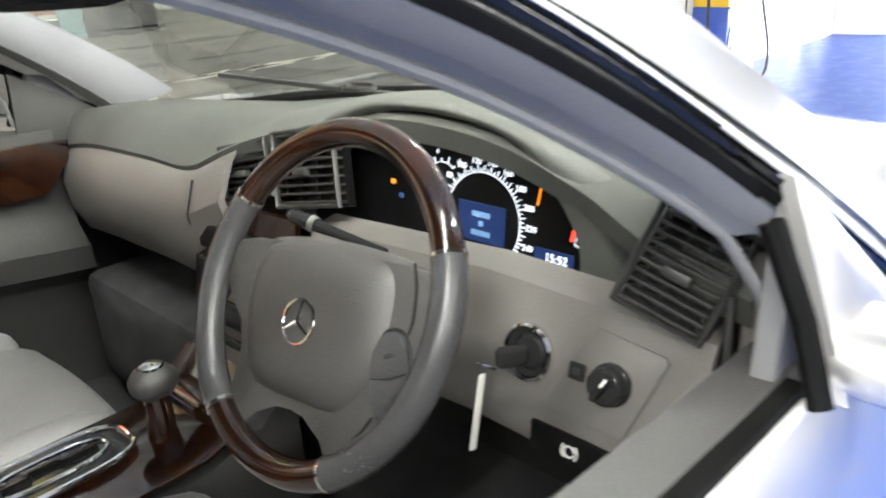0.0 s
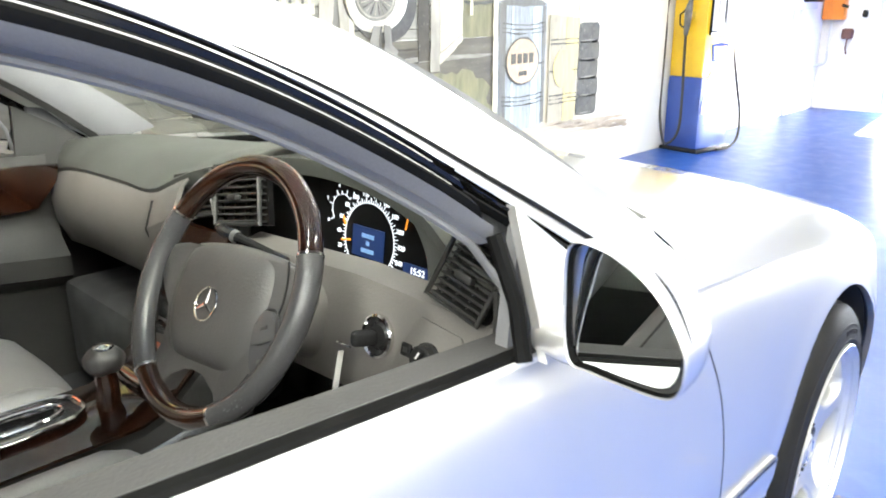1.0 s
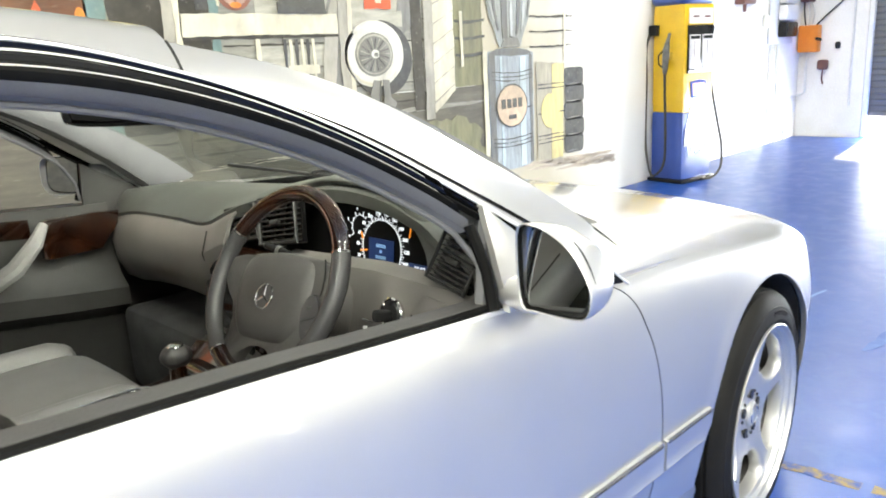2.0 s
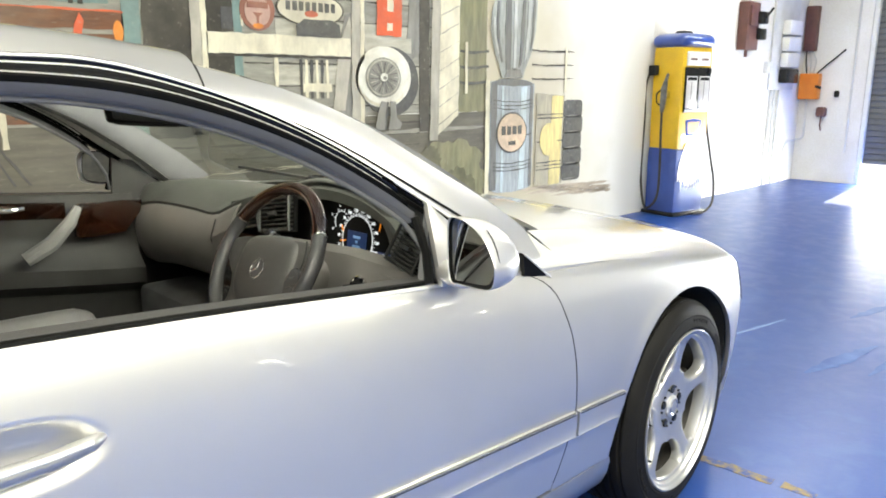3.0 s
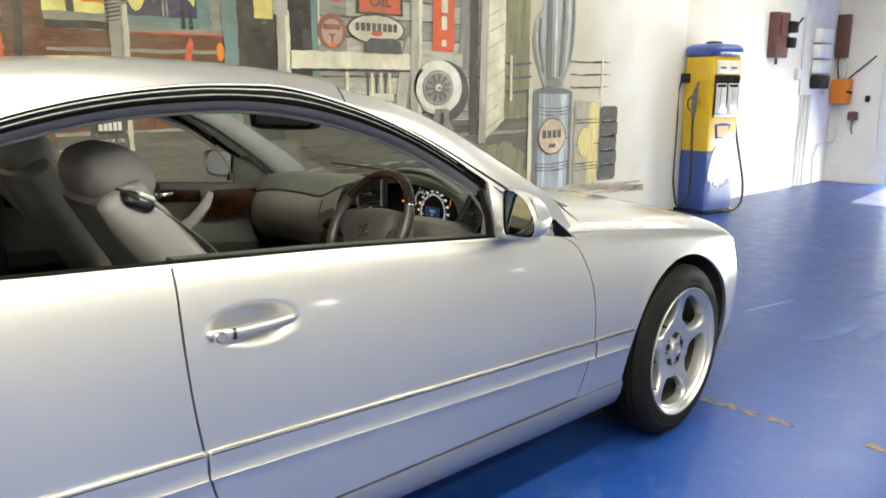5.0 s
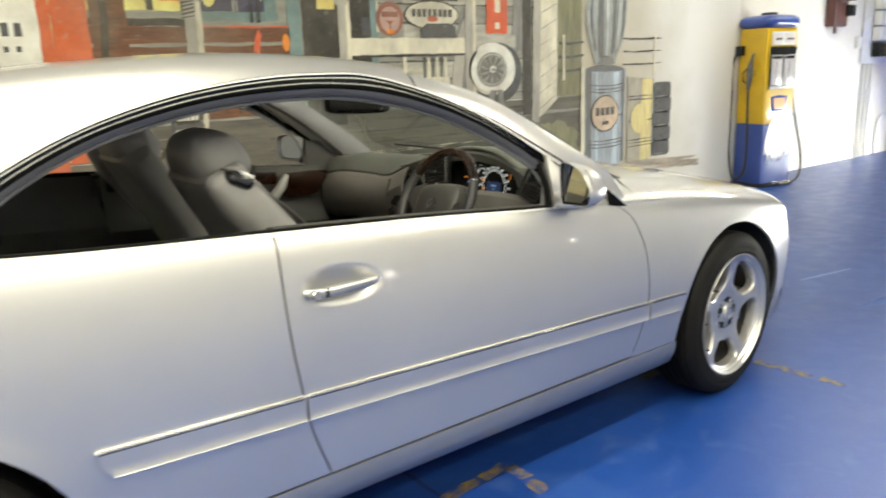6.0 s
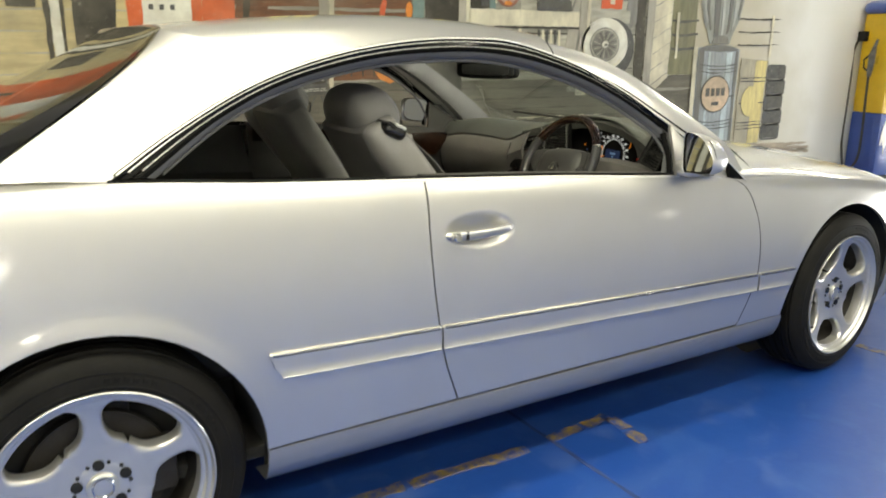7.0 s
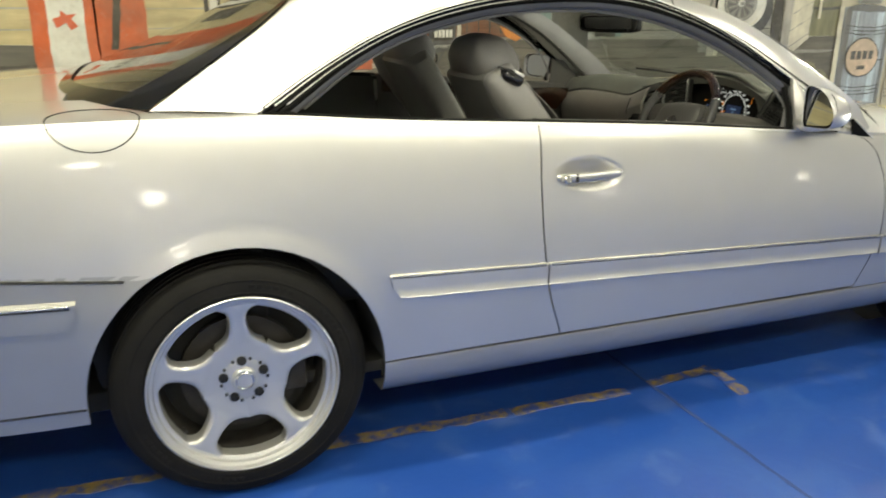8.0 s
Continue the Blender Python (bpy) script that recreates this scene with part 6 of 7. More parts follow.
def fading_mat():
    """The pale landscape that thins out into the white wall towards its ragged edge."""
    m, t, n, b = nodes_of("mural_fading_landscape")
    co, sep = n.new("ShaderNodeTexCoord"), n.new("ShaderNodeSeparateXYZ")
    t.links.new(co.outputs["Object"], sep.inputs[0])
    nz = n.new("ShaderNodeTexNoise")
    nz.inputs["Scale"].default_value, nz.inputs["Detail"].default_value = 2.2, 6
    t.links.new(co.outputs["Object"], nz.inputs["Vector"])
    add = n.new("ShaderNodeMath")
    add.operation = "MULTIPLY_ADD"
    t.links.new(nz.outputs[0], add.inputs[0])
    add.inputs[1].default_value = 1.1
    t.links.new(sep.outputs[0], add.inputs[2])
    up = n.new("ShaderNodeMath")
    up.operation = "MULTIPLY_ADD"
    t.links.new(sep.outputs[2], up.inputs[0])
    up.inputs[1].default_value = 0.25
    t.links.new(add.outputs[0], up.inputs[2])
    rng = n.new("ShaderNodeMapRange")
    rng.inputs[1].default_value, rng.inputs[2].default_value = 3.8, 5.0
    t.links.new(up.outputs[0], rng.inputs[0])
    mix = n.new("ShaderNodeMix")
    mix.data_type = "RGBA"
    mix.inputs["A"].default_value, mix.inputs["B"].default_value = (0.50, 0.455, 0.345, 1), (0.78, 0.77, 0.74, 1)
    t.links.new(rng.outputs[0], mix.inputs["Factor"])
    t.links.new(mix.outputs["Result"], b.inputs["Base Color"])
    b.inputs["Roughness"].default_value = 0.75
    return m


P_FADE = fading_mat()
mural = tagged(new("mural"), "painted mural of an old filling station on a white wall", "mural")


def brushed(outline):
    """The outline with the slightly wavering edge of a brush."""
    r = random.Random(int(1000 * abs(outline[0][0]) + 77 * abs(outline[1][1]) + len(outline)))
    out = []
    for i, (ax, az) in enumerate(outline):
        bx, bz = outline[(i + 1) % len(outline)]
        far = math.hypot(bx - ax, bz - az)
        n = max(1, min(40, int(far / 0.05)))
        px, pz = (-(bz - az) / far, (bx - ax) / far) if far else (0, 0)
        w = min(0.0045, 0.05 * far)
        for k in range(n):
            d = r.uniform(-w, w) if k or n == 1 else 0.0
            out.append((ax + (bx - ax) * k / n + px * d, az + (bz - az) * k / n + pz * d))
    return out


def paint(name, outline, mat, layer=1, label=""):
    m = Matrix(((1, 0, 0, 0), (0, 0, -1, WALL_N - 0.0025 * (layer - 1)), (0, 1, 0, 0), (0, 0, 0, 1)))
    return part(name, prism(brushed(outline), m, 0.0024), mat, mural, label, flat=True)


def rect(name, x0, z0, x1, z1, mat, layer=1, lean=0.0):
    return paint(name, [(x0, z0), (x1, z0), (x1 + lean, z1), (x0 + lean, z1)], mat, layer)


def disc(name, x, z, rx, rz, mat, layer, n=28):
    return paint(name, oval(rx, rz, n, 2, x, z), mat, layer)


def streak(name, x0, x1, z, h, mat, layer):
    """A long brush stroke with thin ends."""
    return paint(name, [(x0, z), (x0 + 0.2 * (x1 - x0), z - h), (x0 + 0.7 * (x1 - x0), z - 0.8 * h), (x1, z + 0.2 * h), (x0 + 0.6 * (x1 - x0), z + h), (x0 + 0.2 * (x1 - x0), z + 0.6 * h)], mat, layer)


# large grounds
rect("painted_road", -8.95, 0.0, 2.42, 1.08, P_ROAD)
rect("painted_facade", -1.75, 1.08, 1.86, 3.1, P_GREY)
rect("painted_plank_wall", -8.95, 1.08, -1.75, 3.1, P_PLANK)
rect("painted_sky", 2.42, 0.0, 4.9, 3.1, P_FADE)
rect("painted_thicket", 1.86, 1.08, 2.42, 3.1, P_GREEN)
rng = random.Random(4)
for k in range(26):
    z = 0.12 + 0.035 * k
    x = rng.uniform(-4.5, 1.2)
    streak("road_streak", x, x + rng.uniform(0.6, 2.0), z, rng.uniform(0.008, 0.028), rng.choice((P_SAND, P_GREY, P_SAND, P_POST)), 2)
for k in range(9):
    rect("road_plank_gap", -0.6, 0.38 + 0.08 * k, 1.7, 0.388 + 0.08 * k, P_LINE, 3)
# boards of the plank walls
for k in range(17):
    rect("board_gap", -8.95, 1.16 + 0.115 * k, -1.75, 1.168 + 0.115 * k, P_POST, 2)
for k in range(13):
    rect("board_gap", 0.30, 1.14 + 0.135 * k, 1.86, 1.148 + 0.135 * k, P_LINE, 2)
    if k % 2:
        rect("pale_board", 0.52, 1.15 + 0.135 * k, 1.78, 1.27 + 0.135 * k, P_GREY2, 2)
# filling-station window
rect("window_ledge", -1.06, 1.69, -0.47, 1.745, P_TEAL, 3)
rect("window_glass", -0.98, 1.745, -0.56, 2.6, P_NIGHT, 3)
rect("window_post", -0.565, 1.69, -0.48, 2.7, P_TEAL, 4, 0.01)
disc("window_glow", -0.925, 1.93, 0.06, 0.16, P_LAMP, 4)
paint("curtain", [(-0.74, 1.98), (-0.58, 1.81), (-0.565, 1.90), (-0.62, 2.1), (-0.72, 2.12)], P_LAMP, 4)
rect("window_bar", -0.775, 1.745, -0.765, 2.6, P_POST, 5)
rect("window_bar", -0.75, 1.745, -0.742, 2.6, P_POST, 5)
for x in (-0.655, -0.61):
    paint("bottle", [(x - 0.012, 1.68), (x + 0.012, 1.68), (x + 0.010, 1.77), (x + 0.004, 1.84), (x - 0.004, 1.84), (x - 0.010, 1.77)], P_DARK, 6)
rect("dark_eave", -1.75, 1.66, -0.98, 1.70, P_DARK, 3)
rect("side_window", -1.75, 1.745, -1.10, 2.6, P_LAMP, 3)
paint("lamp_shade", [(-1.22, 1.80), (-1.10, 1.80), (-1.13, 1.89), (-1.19, 1.89)], P_ORANGE, 4)
rect("side_window_bar", -1.30, 1.745, -1.26, 2.6, P_DARK, 4)
rect("post", -1.09, 1.40, -1.02, 1.83, P_POST, 5, 0.01)
rect("post_face", -1.02, 1.40, -0.985, 1.80, P_CREAM, 5, 0.005)
rect("post_cap", -1.11, 1.82, -0.975, 2.7, P_DARK, 5)
for k in range(6):
    paint("cap_stripe", [(-1.10, 1.70 + 0.022 * k), (-1.02, 1.715 + 0.022 * k), (-1.02, 1.723 + 0.022 * k), (-1.10, 1.708 + 0.022 * k)], P_LINE, 6)
# bench
rect("bench_board", -1.75, 1.56, -0.40, 1.655, P_BROWN, 3)
rect("bench_seat", -1.75, 1.48, -0.40, 1.54, P_BROWN, 3)
rect("bench_edge", -1.0, 1.648, -0.40, 1.658, P_SIGN, 4)
rect("bench_wall", -1.75, 1.10, -0.38, 1.48, P_BROWN, 2)
for k in range(11):
    rect("bench_slat", -1.30 + 0.085 * k, 1.12, -1.292 + 0.085 * k, 1.46, P_LINE, 3)
paint("orange_flower", [(-0.66, 1.50), (-0.62, 1.49), (-0.60, 1.60), (-0.62, 1.64), (-0.645, 1.58)], P_SIGN, 5)
disc("orange_pot", -0.43, 1.555, 0.026, 0.055, P_ORANGE, 5)
paint("orange_flag", [(-0.73, 1.20), (-0.60, 1.215), (-0.46, 1.15), (-0.58, 1.07), (-0.66, 1.10)], P_ORANGE, 4)
# doorway with its lit pane
rect("door_frame", -0.395, 1.0, -0.30, 2.7, P_TEAL, 3, -0.03)
rect("doorway", -0.30, 1.0, 0.0, 2.7, P_DARK, 3)
rect("lit_pane", -0.185, 1.77, -0.055, 2.2, P_LAMP, 4)
rect("door_post", -0.03, 1.2, 0.03, 1.82, P_POST, 5)
rect("door_post_face", 0.03, 1.2, 0.065, 1.83, P_CREAM, 5)
rect("upper_post", -0.05, 1.80, 0.05, 2.7, P_POST, 6)
rect("inner_doorway", 0.065, 1.10, 0.235, 2.7, P_DARK, 3)
rect("frame_strip", 0.235, 1.10, 0.29, 2.7, P_TEAL, 3)
rect("frame_light", 0.285, 1.62, 0.30, 2.7, P_CREAM, 4)
rect("crate", 0.16, 1.60, 0.23, 1.72, P_TYRE, 4)
# porch rail and props
rect("porch_rail", 0.06, 1.465, 1.08, 1.58, P_CREAM, 5)
rect("rail_shadow", 0.06, 1.448, 1.08, 1.465, P_LINE, 5)
rect("post", 1.08, 0.95, 1.15, 2.7, P_POST, 6, 0.03)
rect("post_face", 1.15, 0.95, 1.185, 2.7, P_CREAM, 6, 0.03)
paint("bent_plank", [(0.93, 1.12), (1.03, 1.12), (1.10, 1.55), (1.08, 1.72), (1.02, 1.60), (0.98, 1.45)], P_POST, 4)
for k in range(6):
    rect("crate_slat", 0.68 + 0.04 * k, 1.2, 0.70 + 0.04 * k, 1.44, P_CREAM if k % 2 else P_TYRE, 4)
rect("crate_top", 0.70, 1.24, 0.92, 1.29, P_CREAM, 5)
rect("porch_bar", 0.50, 1.20, 0.525, 1.46, P_CREAM, 4)
paint("prop_shade", [(1.0, 0.98), (1.10, 0.98), (1.10, 1.75), (1.04, 1.72), (0.99, 1.50)], P_SMOKE, 3)
paint("prop_shade", [(1.56, 1.42), (1.70, 1.50), (1.70, 3.0), (1.62, 3.0), (1.60, 1.75)], P_SMOKE, 3)
rect("facade_light", 1.20, 1.50, 1.62, 1.60, P_GREY2, 4)
# signs
disc("round_sign", 0.395, 1.715, 0.118, 0.118, P_BRICK, 5)
disc("round_sign_face", 0.395, 1.708, 0.086, 0.088, P_PINK, 6)
rect("sign_bar", 0.325, 1.725, 0.465, 1.762, P_BRICK, 7)
paint("sign_wedge", [(0.36, 1.70), (0.43, 1.70), (0.405, 1.68), (0.40, 1.64), (0.39, 1.64), (0.385, 1.68)], P_BRICK, 7)
disc("sign_spot", 0.395, 1.625, 0.035, 0.016, P_ORANGE, 7)
disc("oval_sign", 0.775, 1.745, 0.255, 0.105, P_LINE, 5)
disc("oval_sign_face", 0.775, 1.745, 0.242, 0.094, P_CREAM, 6)
for k in range(8):
    rect("sign_mark", 0.59 + 0.048 * k, 1.73, 0.622 + 0.048 * k, 1.785, P_TYRE, 7)
disc("sign_spot", 0.775, 1.715, 0.05, 0.02, P_SIGN, 7)
paint("leather_case", [(0.66, 1.58), (1.0, 1.58), (0.99, 1.66), (0.93, 1.685), (0.72, 1.68), (0.66, 1.64)], P_TYRE, 8)
rect("oil_sign_frame", 0.60, 1.845, 1.02, 2.5, P_LINE, 5)
rect("oil_sign_red", 0.625, 1.86, 0.995, 2.02, P_SIGN, 6)
rect("oil_sign_white", 0.625, 2.02, 0.995, 2.45, P_WHITE, 6)
paint("painted_truck", [(0.70, 2.06), (0.92, 2.06), (0.92, 2.11), (0.86, 2.12), (0.83, 2.16), (0.74, 2.16), (0.70, 2.11)], P_ORANGE, 7)
letters("sign_word", "OIL", 0.13, Matrix(((1, 0, 0, 0.81), (0, 0, -1, WALL_N - 0.0187), (0, 1, 0, 1.94), (0, 0, 0, 1))), P_TYRE, mural)
disc("small_sign", 0.43, 2.02, 0.10, 0.11, P_SIGN, 5)
disc("small_sign_face", 0.43, 2.04, 0.07, 0.06, P_WHITE, 6)
disc("pale_sign", 0.60, 2.05, 0.07, 0.10, P_GREY2, 5)
rect("red_banner", 1.305, 1.61, 1.525, 2.6, P_SIGN, 5, 0.03)
for k, (w, h) in enumerate(((0.05, 0.05), (0.055, 0.10), (0.06, 0.10), (0.055, 0.10), (0.055, 0.10))):
    rect("banner_mark", 1.42 - w / 2 + 0.004 * k, 1.645 + 0.125 * k, 1.42 + w / 2 + 0.004 * k, 1.645 + 0.125 * k + h, P_CREAM, 6)
# whitewall tyre hung on the boards
disc("tyre", 1.425, 1.305, 0.262, 0.235, P_TYRE, 5, 40)
disc("whitewall", 1.362, 1.335, 0.248, 0.205, P_WHITE, 6, 40)
disc("whitewall_shade", 1.355, 1.318, 0.222, 0.180, P_CREAM, 7, 40)
disc("whitewall_face", 1.358, 1.333, 0.222, 0.178, P_WHITE, 8, 40)
disc("tyre_edge", 1.352, 1.332, 0.158, 0.135, P_SMOKE, 9, 32)
disc("rim_light", 1.350, 1.334, 0.146, 0.124, P_GREY2, 10, 32)
disc("wire_wheel", 1.350, 1.332, 0.134, 0.113, P_SMOKE, 11, 32)
for k in range(22):
    a = 2 * math.pi * k / 22
    for r0, r1, w in ((0.18, 0.92, 0.05),):
        paint("wire_spoke", [(1.35 + 0.134 * r0 * math.cos(a + 0.3), 1.332 + 0.113 * r0 * math.sin(a + 0.3)), (1.35 + 0.134 * r1 * math.cos(a), 1.332 + 0.113 * r1 * math.sin(a)), (1.35 + 0.134 * r1 * math.cos(a + w), 1.332 + 0.113 * r1 * math.sin(a + w))], P_TYRE if k % 2 else P_GREY2, 12)
disc("wheel_hub", 1.350, 1.336, 0.032, 0.027, P_WHITE, 13)
disc("hub_shade", 1.356, 1.331, 0.017, 0.013, P_SMOKE, 14)
paint("boot_shape", [(1.27, 0.98), (1.36, 0.98), (1.37, 1.08), (1.385, 1.17), (1.33, 1.175), (1.30, 1.10)], P_SMOKE, 9)
paint("boot_shape", [(1.39, 0.98), (1.50, 0.98), (1.52, 1.02), (1.47, 1.06), (1.465, 1.17), (1.41, 1.175), (1.415, 1.07)], P_SMOKE, 9)
paint("boot_edge", [(1.36, 0.98), (1.37, 1.08), (1.385, 1.17), (1.395, 1.17), (1.38, 1.07), (1.375, 0.98)], P_TYRE, 10)
# corner of the building
rect("corner_shade", 1.70, 0.95, 1.80, 3.1, P_LINE, 3)
rect("corner_board", 1.80, 0.88, 1.885, 3.1, P_POST, 5, 0.06)
paint("light_siding", [(1.885, 0.92), (2.10, 1.06), (2.12, 3.1), (1.945, 3.1)], P_CREAM, 5)
for k in range(15):
    paint("siding_gap", [(1.89 + 0.003 * k, 0.99 + 0.13 * k), (2.10, 1.10 + 0.125 * k), (2.10, 1.108 + 0.125 * k), (1.89 + 0.003 * k, 0.998 + 0.13 * k)], P_POST, 6)
def blot(name, x, z, rx, rz, mat, layer, seed):
    """A soft-edged shrub: a round blot with a leafy outline."""
    r = random.Random(seed)
    return paint(name, [(x + px * k, z + pz * k) for (px, pz), k in ((q, r.uniform(0.84, 1.1)) for q in oval(rx, rz, 44))], mat, layer)


blot("bush", 2.05, 0.55, 0.38, 0.34, P_GREEN, 3, 2)
blot("dark_bush", 2.06, 0.46, 0.24, 0.20, P_SHRUB, 4, 5)
blot("dark_bush", 1.80, 0.72, 0.12, 0.13, P_SHRUB, 4, 8)
# fence
for z in (1.565, 1.45, 1.335):
    paint("fence_wire", [(2.12, z - 0.040), (2.22, z - 0.052), (2.32, z - 0.046), (2.44, z - 0.034), (2.44, z - 0.016), (2.32, z - 0.026), (2.22, z - 0.030), (2.12, z - 0.022)], P_TYRE, 4)
    paint("fence_wire", [(2.98, z - 0.008), (3.2, z - 0.014), (3.50, z - 0.004), (3.58, z), (3.50, z + 0.006), (3.2, z), (2.98, z + 0.006)], P_LINE, 4)
for x in (2.185, 3.445):
    rect("fence_post", x - 0.014, 1.22, x + 0.014, 1.60, P_CREAM, 5)
# cactus, drums and stacked tyres
paint("cactus_clump", [(2.60, 1.34), (2.86, 1.34), (2.90, 1.44), (2.97, 1.56), (3.01, 1.72), (3.02, 1.95), (3.0, 2.35), (2.96, 2.75), (2.88, 2.72), (2.84, 2.9), (2.72, 3.0), (2.62, 2.9), (2.60, 2.2), (2.57, 1.98), (2.52, 1.96), (2.47, 1.86), (2.455, 1.70), (2.50, 1.54), (2.56, 1.44)], P_CACTUS, 5)
for pts, mat in (
    ([(2.64, 1.40), (2.70, 1.40), (2.695, 1.70), (2.69, 2.3), (2.68, 2.9), (2.635, 2.9), (2.63, 2.2), (2.62, 1.75)], P_SHADE),
    ([(2.73, 1.40), (2.76, 1.40), (2.765, 1.9), (2.77, 2.9), (2.73, 2.9), (2.725, 2.0)], P_CACTUS2),
    ([(2.80, 1.42), (2.825, 1.44), (2.86, 1.62), (2.87, 1.95), (2.86, 2.6), (2.83, 2.6), (2.835, 1.95), (2.82, 1.62)], P_SHADE),
    ([(2.86, 1.46), (2.89, 1.50), (2.93, 1.66), (2.945, 1.95), (2.93, 2.5), (2.90, 2.5), (2.905, 1.95), (2.89, 1.66)], P_CACTUS2),
    ([(2.94, 1.56), (2.975, 1.66), (2.995, 1.9), (2.985, 2.3), (2.965, 2.3), (2.97, 1.9), (2.955, 1.68)], P_SHADE),
    ([(2.58, 1.46), (2.60, 1.46), (2.56, 1.62), (2.545, 1.78), (2.55, 1.92), (2.525, 1.92), (2.515, 1.78), (2.535, 1.6)], P_SHADE),
    ([(2.54, 1.52), (2.555, 1.53), (2.51, 1.66), (2.50, 1.80), (2.485, 1.80), (2.485, 1.66)], P_CACTUS2),
    ([(2.62, 1.345), (2.85, 1.345), (2.82, 1.40), (2.74, 1.42), (2.65, 1.40)], P_SMOKE),
):
    paint("cactus_rib", pts, mat, 7)
paint("blue_drum", [(2.46, 0.45), (2.52, 0.425), (2.62, 0.41), (2.73, 0.405), (2.86, 0.41), (2.95, 0.425), (3.0, 0.44), (3.01, 1.29), (2.93, 1.315), (2.8, 1.33), (2.68, 1.335), (2.56, 1.325), (2.46, 1.31)], P_BARREL, 5)
paint("drum_lid", [(2.47, 1.30), (2.56, 1.28), (2.73, 1.27), (2.90, 1.275), (3.0, 1.285), (2.93, 1.315), (2.8, 1.33), (2.68, 1.335), (2.56, 1.325)], P_SHADE, 6)
rect("drum_shade", 2.47, 0.44, 2.54, 1.295, P_SHADE, 6)
rect("drum_shade", 2.96, 0.44, 2.995, 1.28, P_SHADE, 6)
paint("drum_light", [(2.83, 0.42), (2.90, 0.425), (2.91, 1.27), (2.84, 1.265)], P_BARREL2, 6)
paint("drum_light", [(2.60, 0.42), (2.63, 0.415), (2.625, 1.27), (2.60, 1.275)], P_BARREL2, 6)
rect("drum_edge", 2.41, 0.42, 2.455, 1.32, P_CREAM, 5)
for z in (0.60, 0.63, 0.66, 0.88, 1.10, 1.13, 1.16):
    paint("drum_ring", [(2.50, z), (2.62, z - 0.012), (2.74, z - 0.016), (2.88, z - 0.012), (2.99, z), (2.99, z + 0.007), (2.88, z - 0.005), (2.74, z - 0.009), (2.62, z - 0.005), (2.50, z + 0.007)], P_TYRE, 7)
disc("drum_badge_rim", 2.725, 0.90, 0.192, 0.168, P_TYRE, 8)
disc("drum_badge", 2.725, 0.90, 0.178, 0.155, P_RUST, 9)
for k in range(4):
    rect("badge_mark", 2.595 + 0.068 * k, 0.885, 2.64 + 0.068 * k, 0.955, P_TYRE, 10)
rect("badge_mark", 2.68, 0.80, 2.77, 0.83, P_TYRE, 10)
paint("yellow_drum", [(3.05, 0.43), (3.40, 0.40), (3.44, 1.19), (3.05, 1.215)], P_CAN2, 5)
rect("drum_light", 3.24, 0.42, 3.40, 1.19, P_CAN, 6, 0.02)
for z in (0.56, 0.59, 0.62, 0.80, 1.0, 1.03):
    rect("drum_ring", 3.06, z, 3.42, z + 0.008, P_TYRE, 7)
disc("drum_badge", 3.22, 0.82, 0.12, 0.14, P_CAN, 8)
for k in range(5):
    paint("stacked_tyre", oval(0.142, 0.080, 24, 5.0, 3.572 + 0.012 * (k % 2), 0.515 + 0.140 * k), P_TYRE, 5)
    streak("tyre_light", 3.46, 3.66, 0.455 + 0.140 * k, 0.006, P_SMOKE, 6)
paint("drum_ground", [(2.2, 0.0), (4.1, 0.0), (4.28, 0.22), (3.95, 0.43), (3.6, 0.46), (3.2, 0.40), (2.4, 0.42)], P_FADE, 3)
for k in range(14):
    x = 2.5 + 0.095 * k + 0.3 * (k % 3)
    streak("earth_streak", x, min(4.25, x + 0.65), 0.28 + 0.013 * ((k * 7) % 11), 0.014, P_EARTH, 4)
# red fuel pumps and the plank wall's clutter
for x0, w in ((-2.245, 0.42), (-3.60, 0.34)):
    rect("painted_pump", x0, 0.85, x0 + w, 2.6, P_RED, 4)
    rect("pump_face", x0 + 0.085, 0.95, x0 + w - 0.06, 2.6, P_WHITE, 5)
    for k in range(3):
        rect("pump_gauge", x0 + 0.12 + 0.06 * k, 1.60, x0 + 0.155 + 0.06 * k, 1.67, P_TYRE, 6)
        rect("pump_gauge", x0 + 0.12 + 0.06 * k, 1.52, x0 + 0.145 + 0.06 * k, 1.55, P_TYRE, 6)
paint("pump_star", [(-3.47, 1.17), (-3.42, 1.20), (-3.40, 1.16), (-3.36, 1.18), (-3.39, 1.22), (-3.36, 1.25), (-3.41, 1.245), (-3.44, 1.27), (-3.445, 1.235), (-3.49, 1.22)], P_SIGN, 6)
rect("painted_pump", -1.82, 0.9, -1.63, 2.6, P_RED, 4)
rect("painted_pump", -3.27, 0.9, -2.99, 2.6, P_RED, 4)
paint("pump_hose", [(-3.20, 1.05), (-3.16, 1.05), (-3.10, 1.45), (-3.12, 1.7), (-3.15, 1.7), (-3.14, 1.45)], P_DARK, 5)
paint("pump_hose", [(-1.60, 1.3), (-1.56, 1.3), (-1.52, 1.7), (-1.54, 2.2), (-1.58, 2.2), (-1.56, 1.7)], P_DARK, 5)
rect("brown_pump", -1.62, 0.95, -1.42, 2.6, P_BROWN, 4)
rect("white_pole", -2.635, 1.05, -2.585, 2.7, P_WHITE, 5)
rect("pole_shade", -2.665, 1.05, -2.635, 2.7, P_DARK, 5)
rect("pole_shade", -2.585, 1.05, -2.565, 2.7, P_DARK, 5)
paint("dark_machine", [(-2.52, 1.30), (-2.32, 1.34), (-2.29, 1.62), (-2.34, 2.2), (-2.48, 2.2), (-2.53, 1.7)], P_DARK, 4)
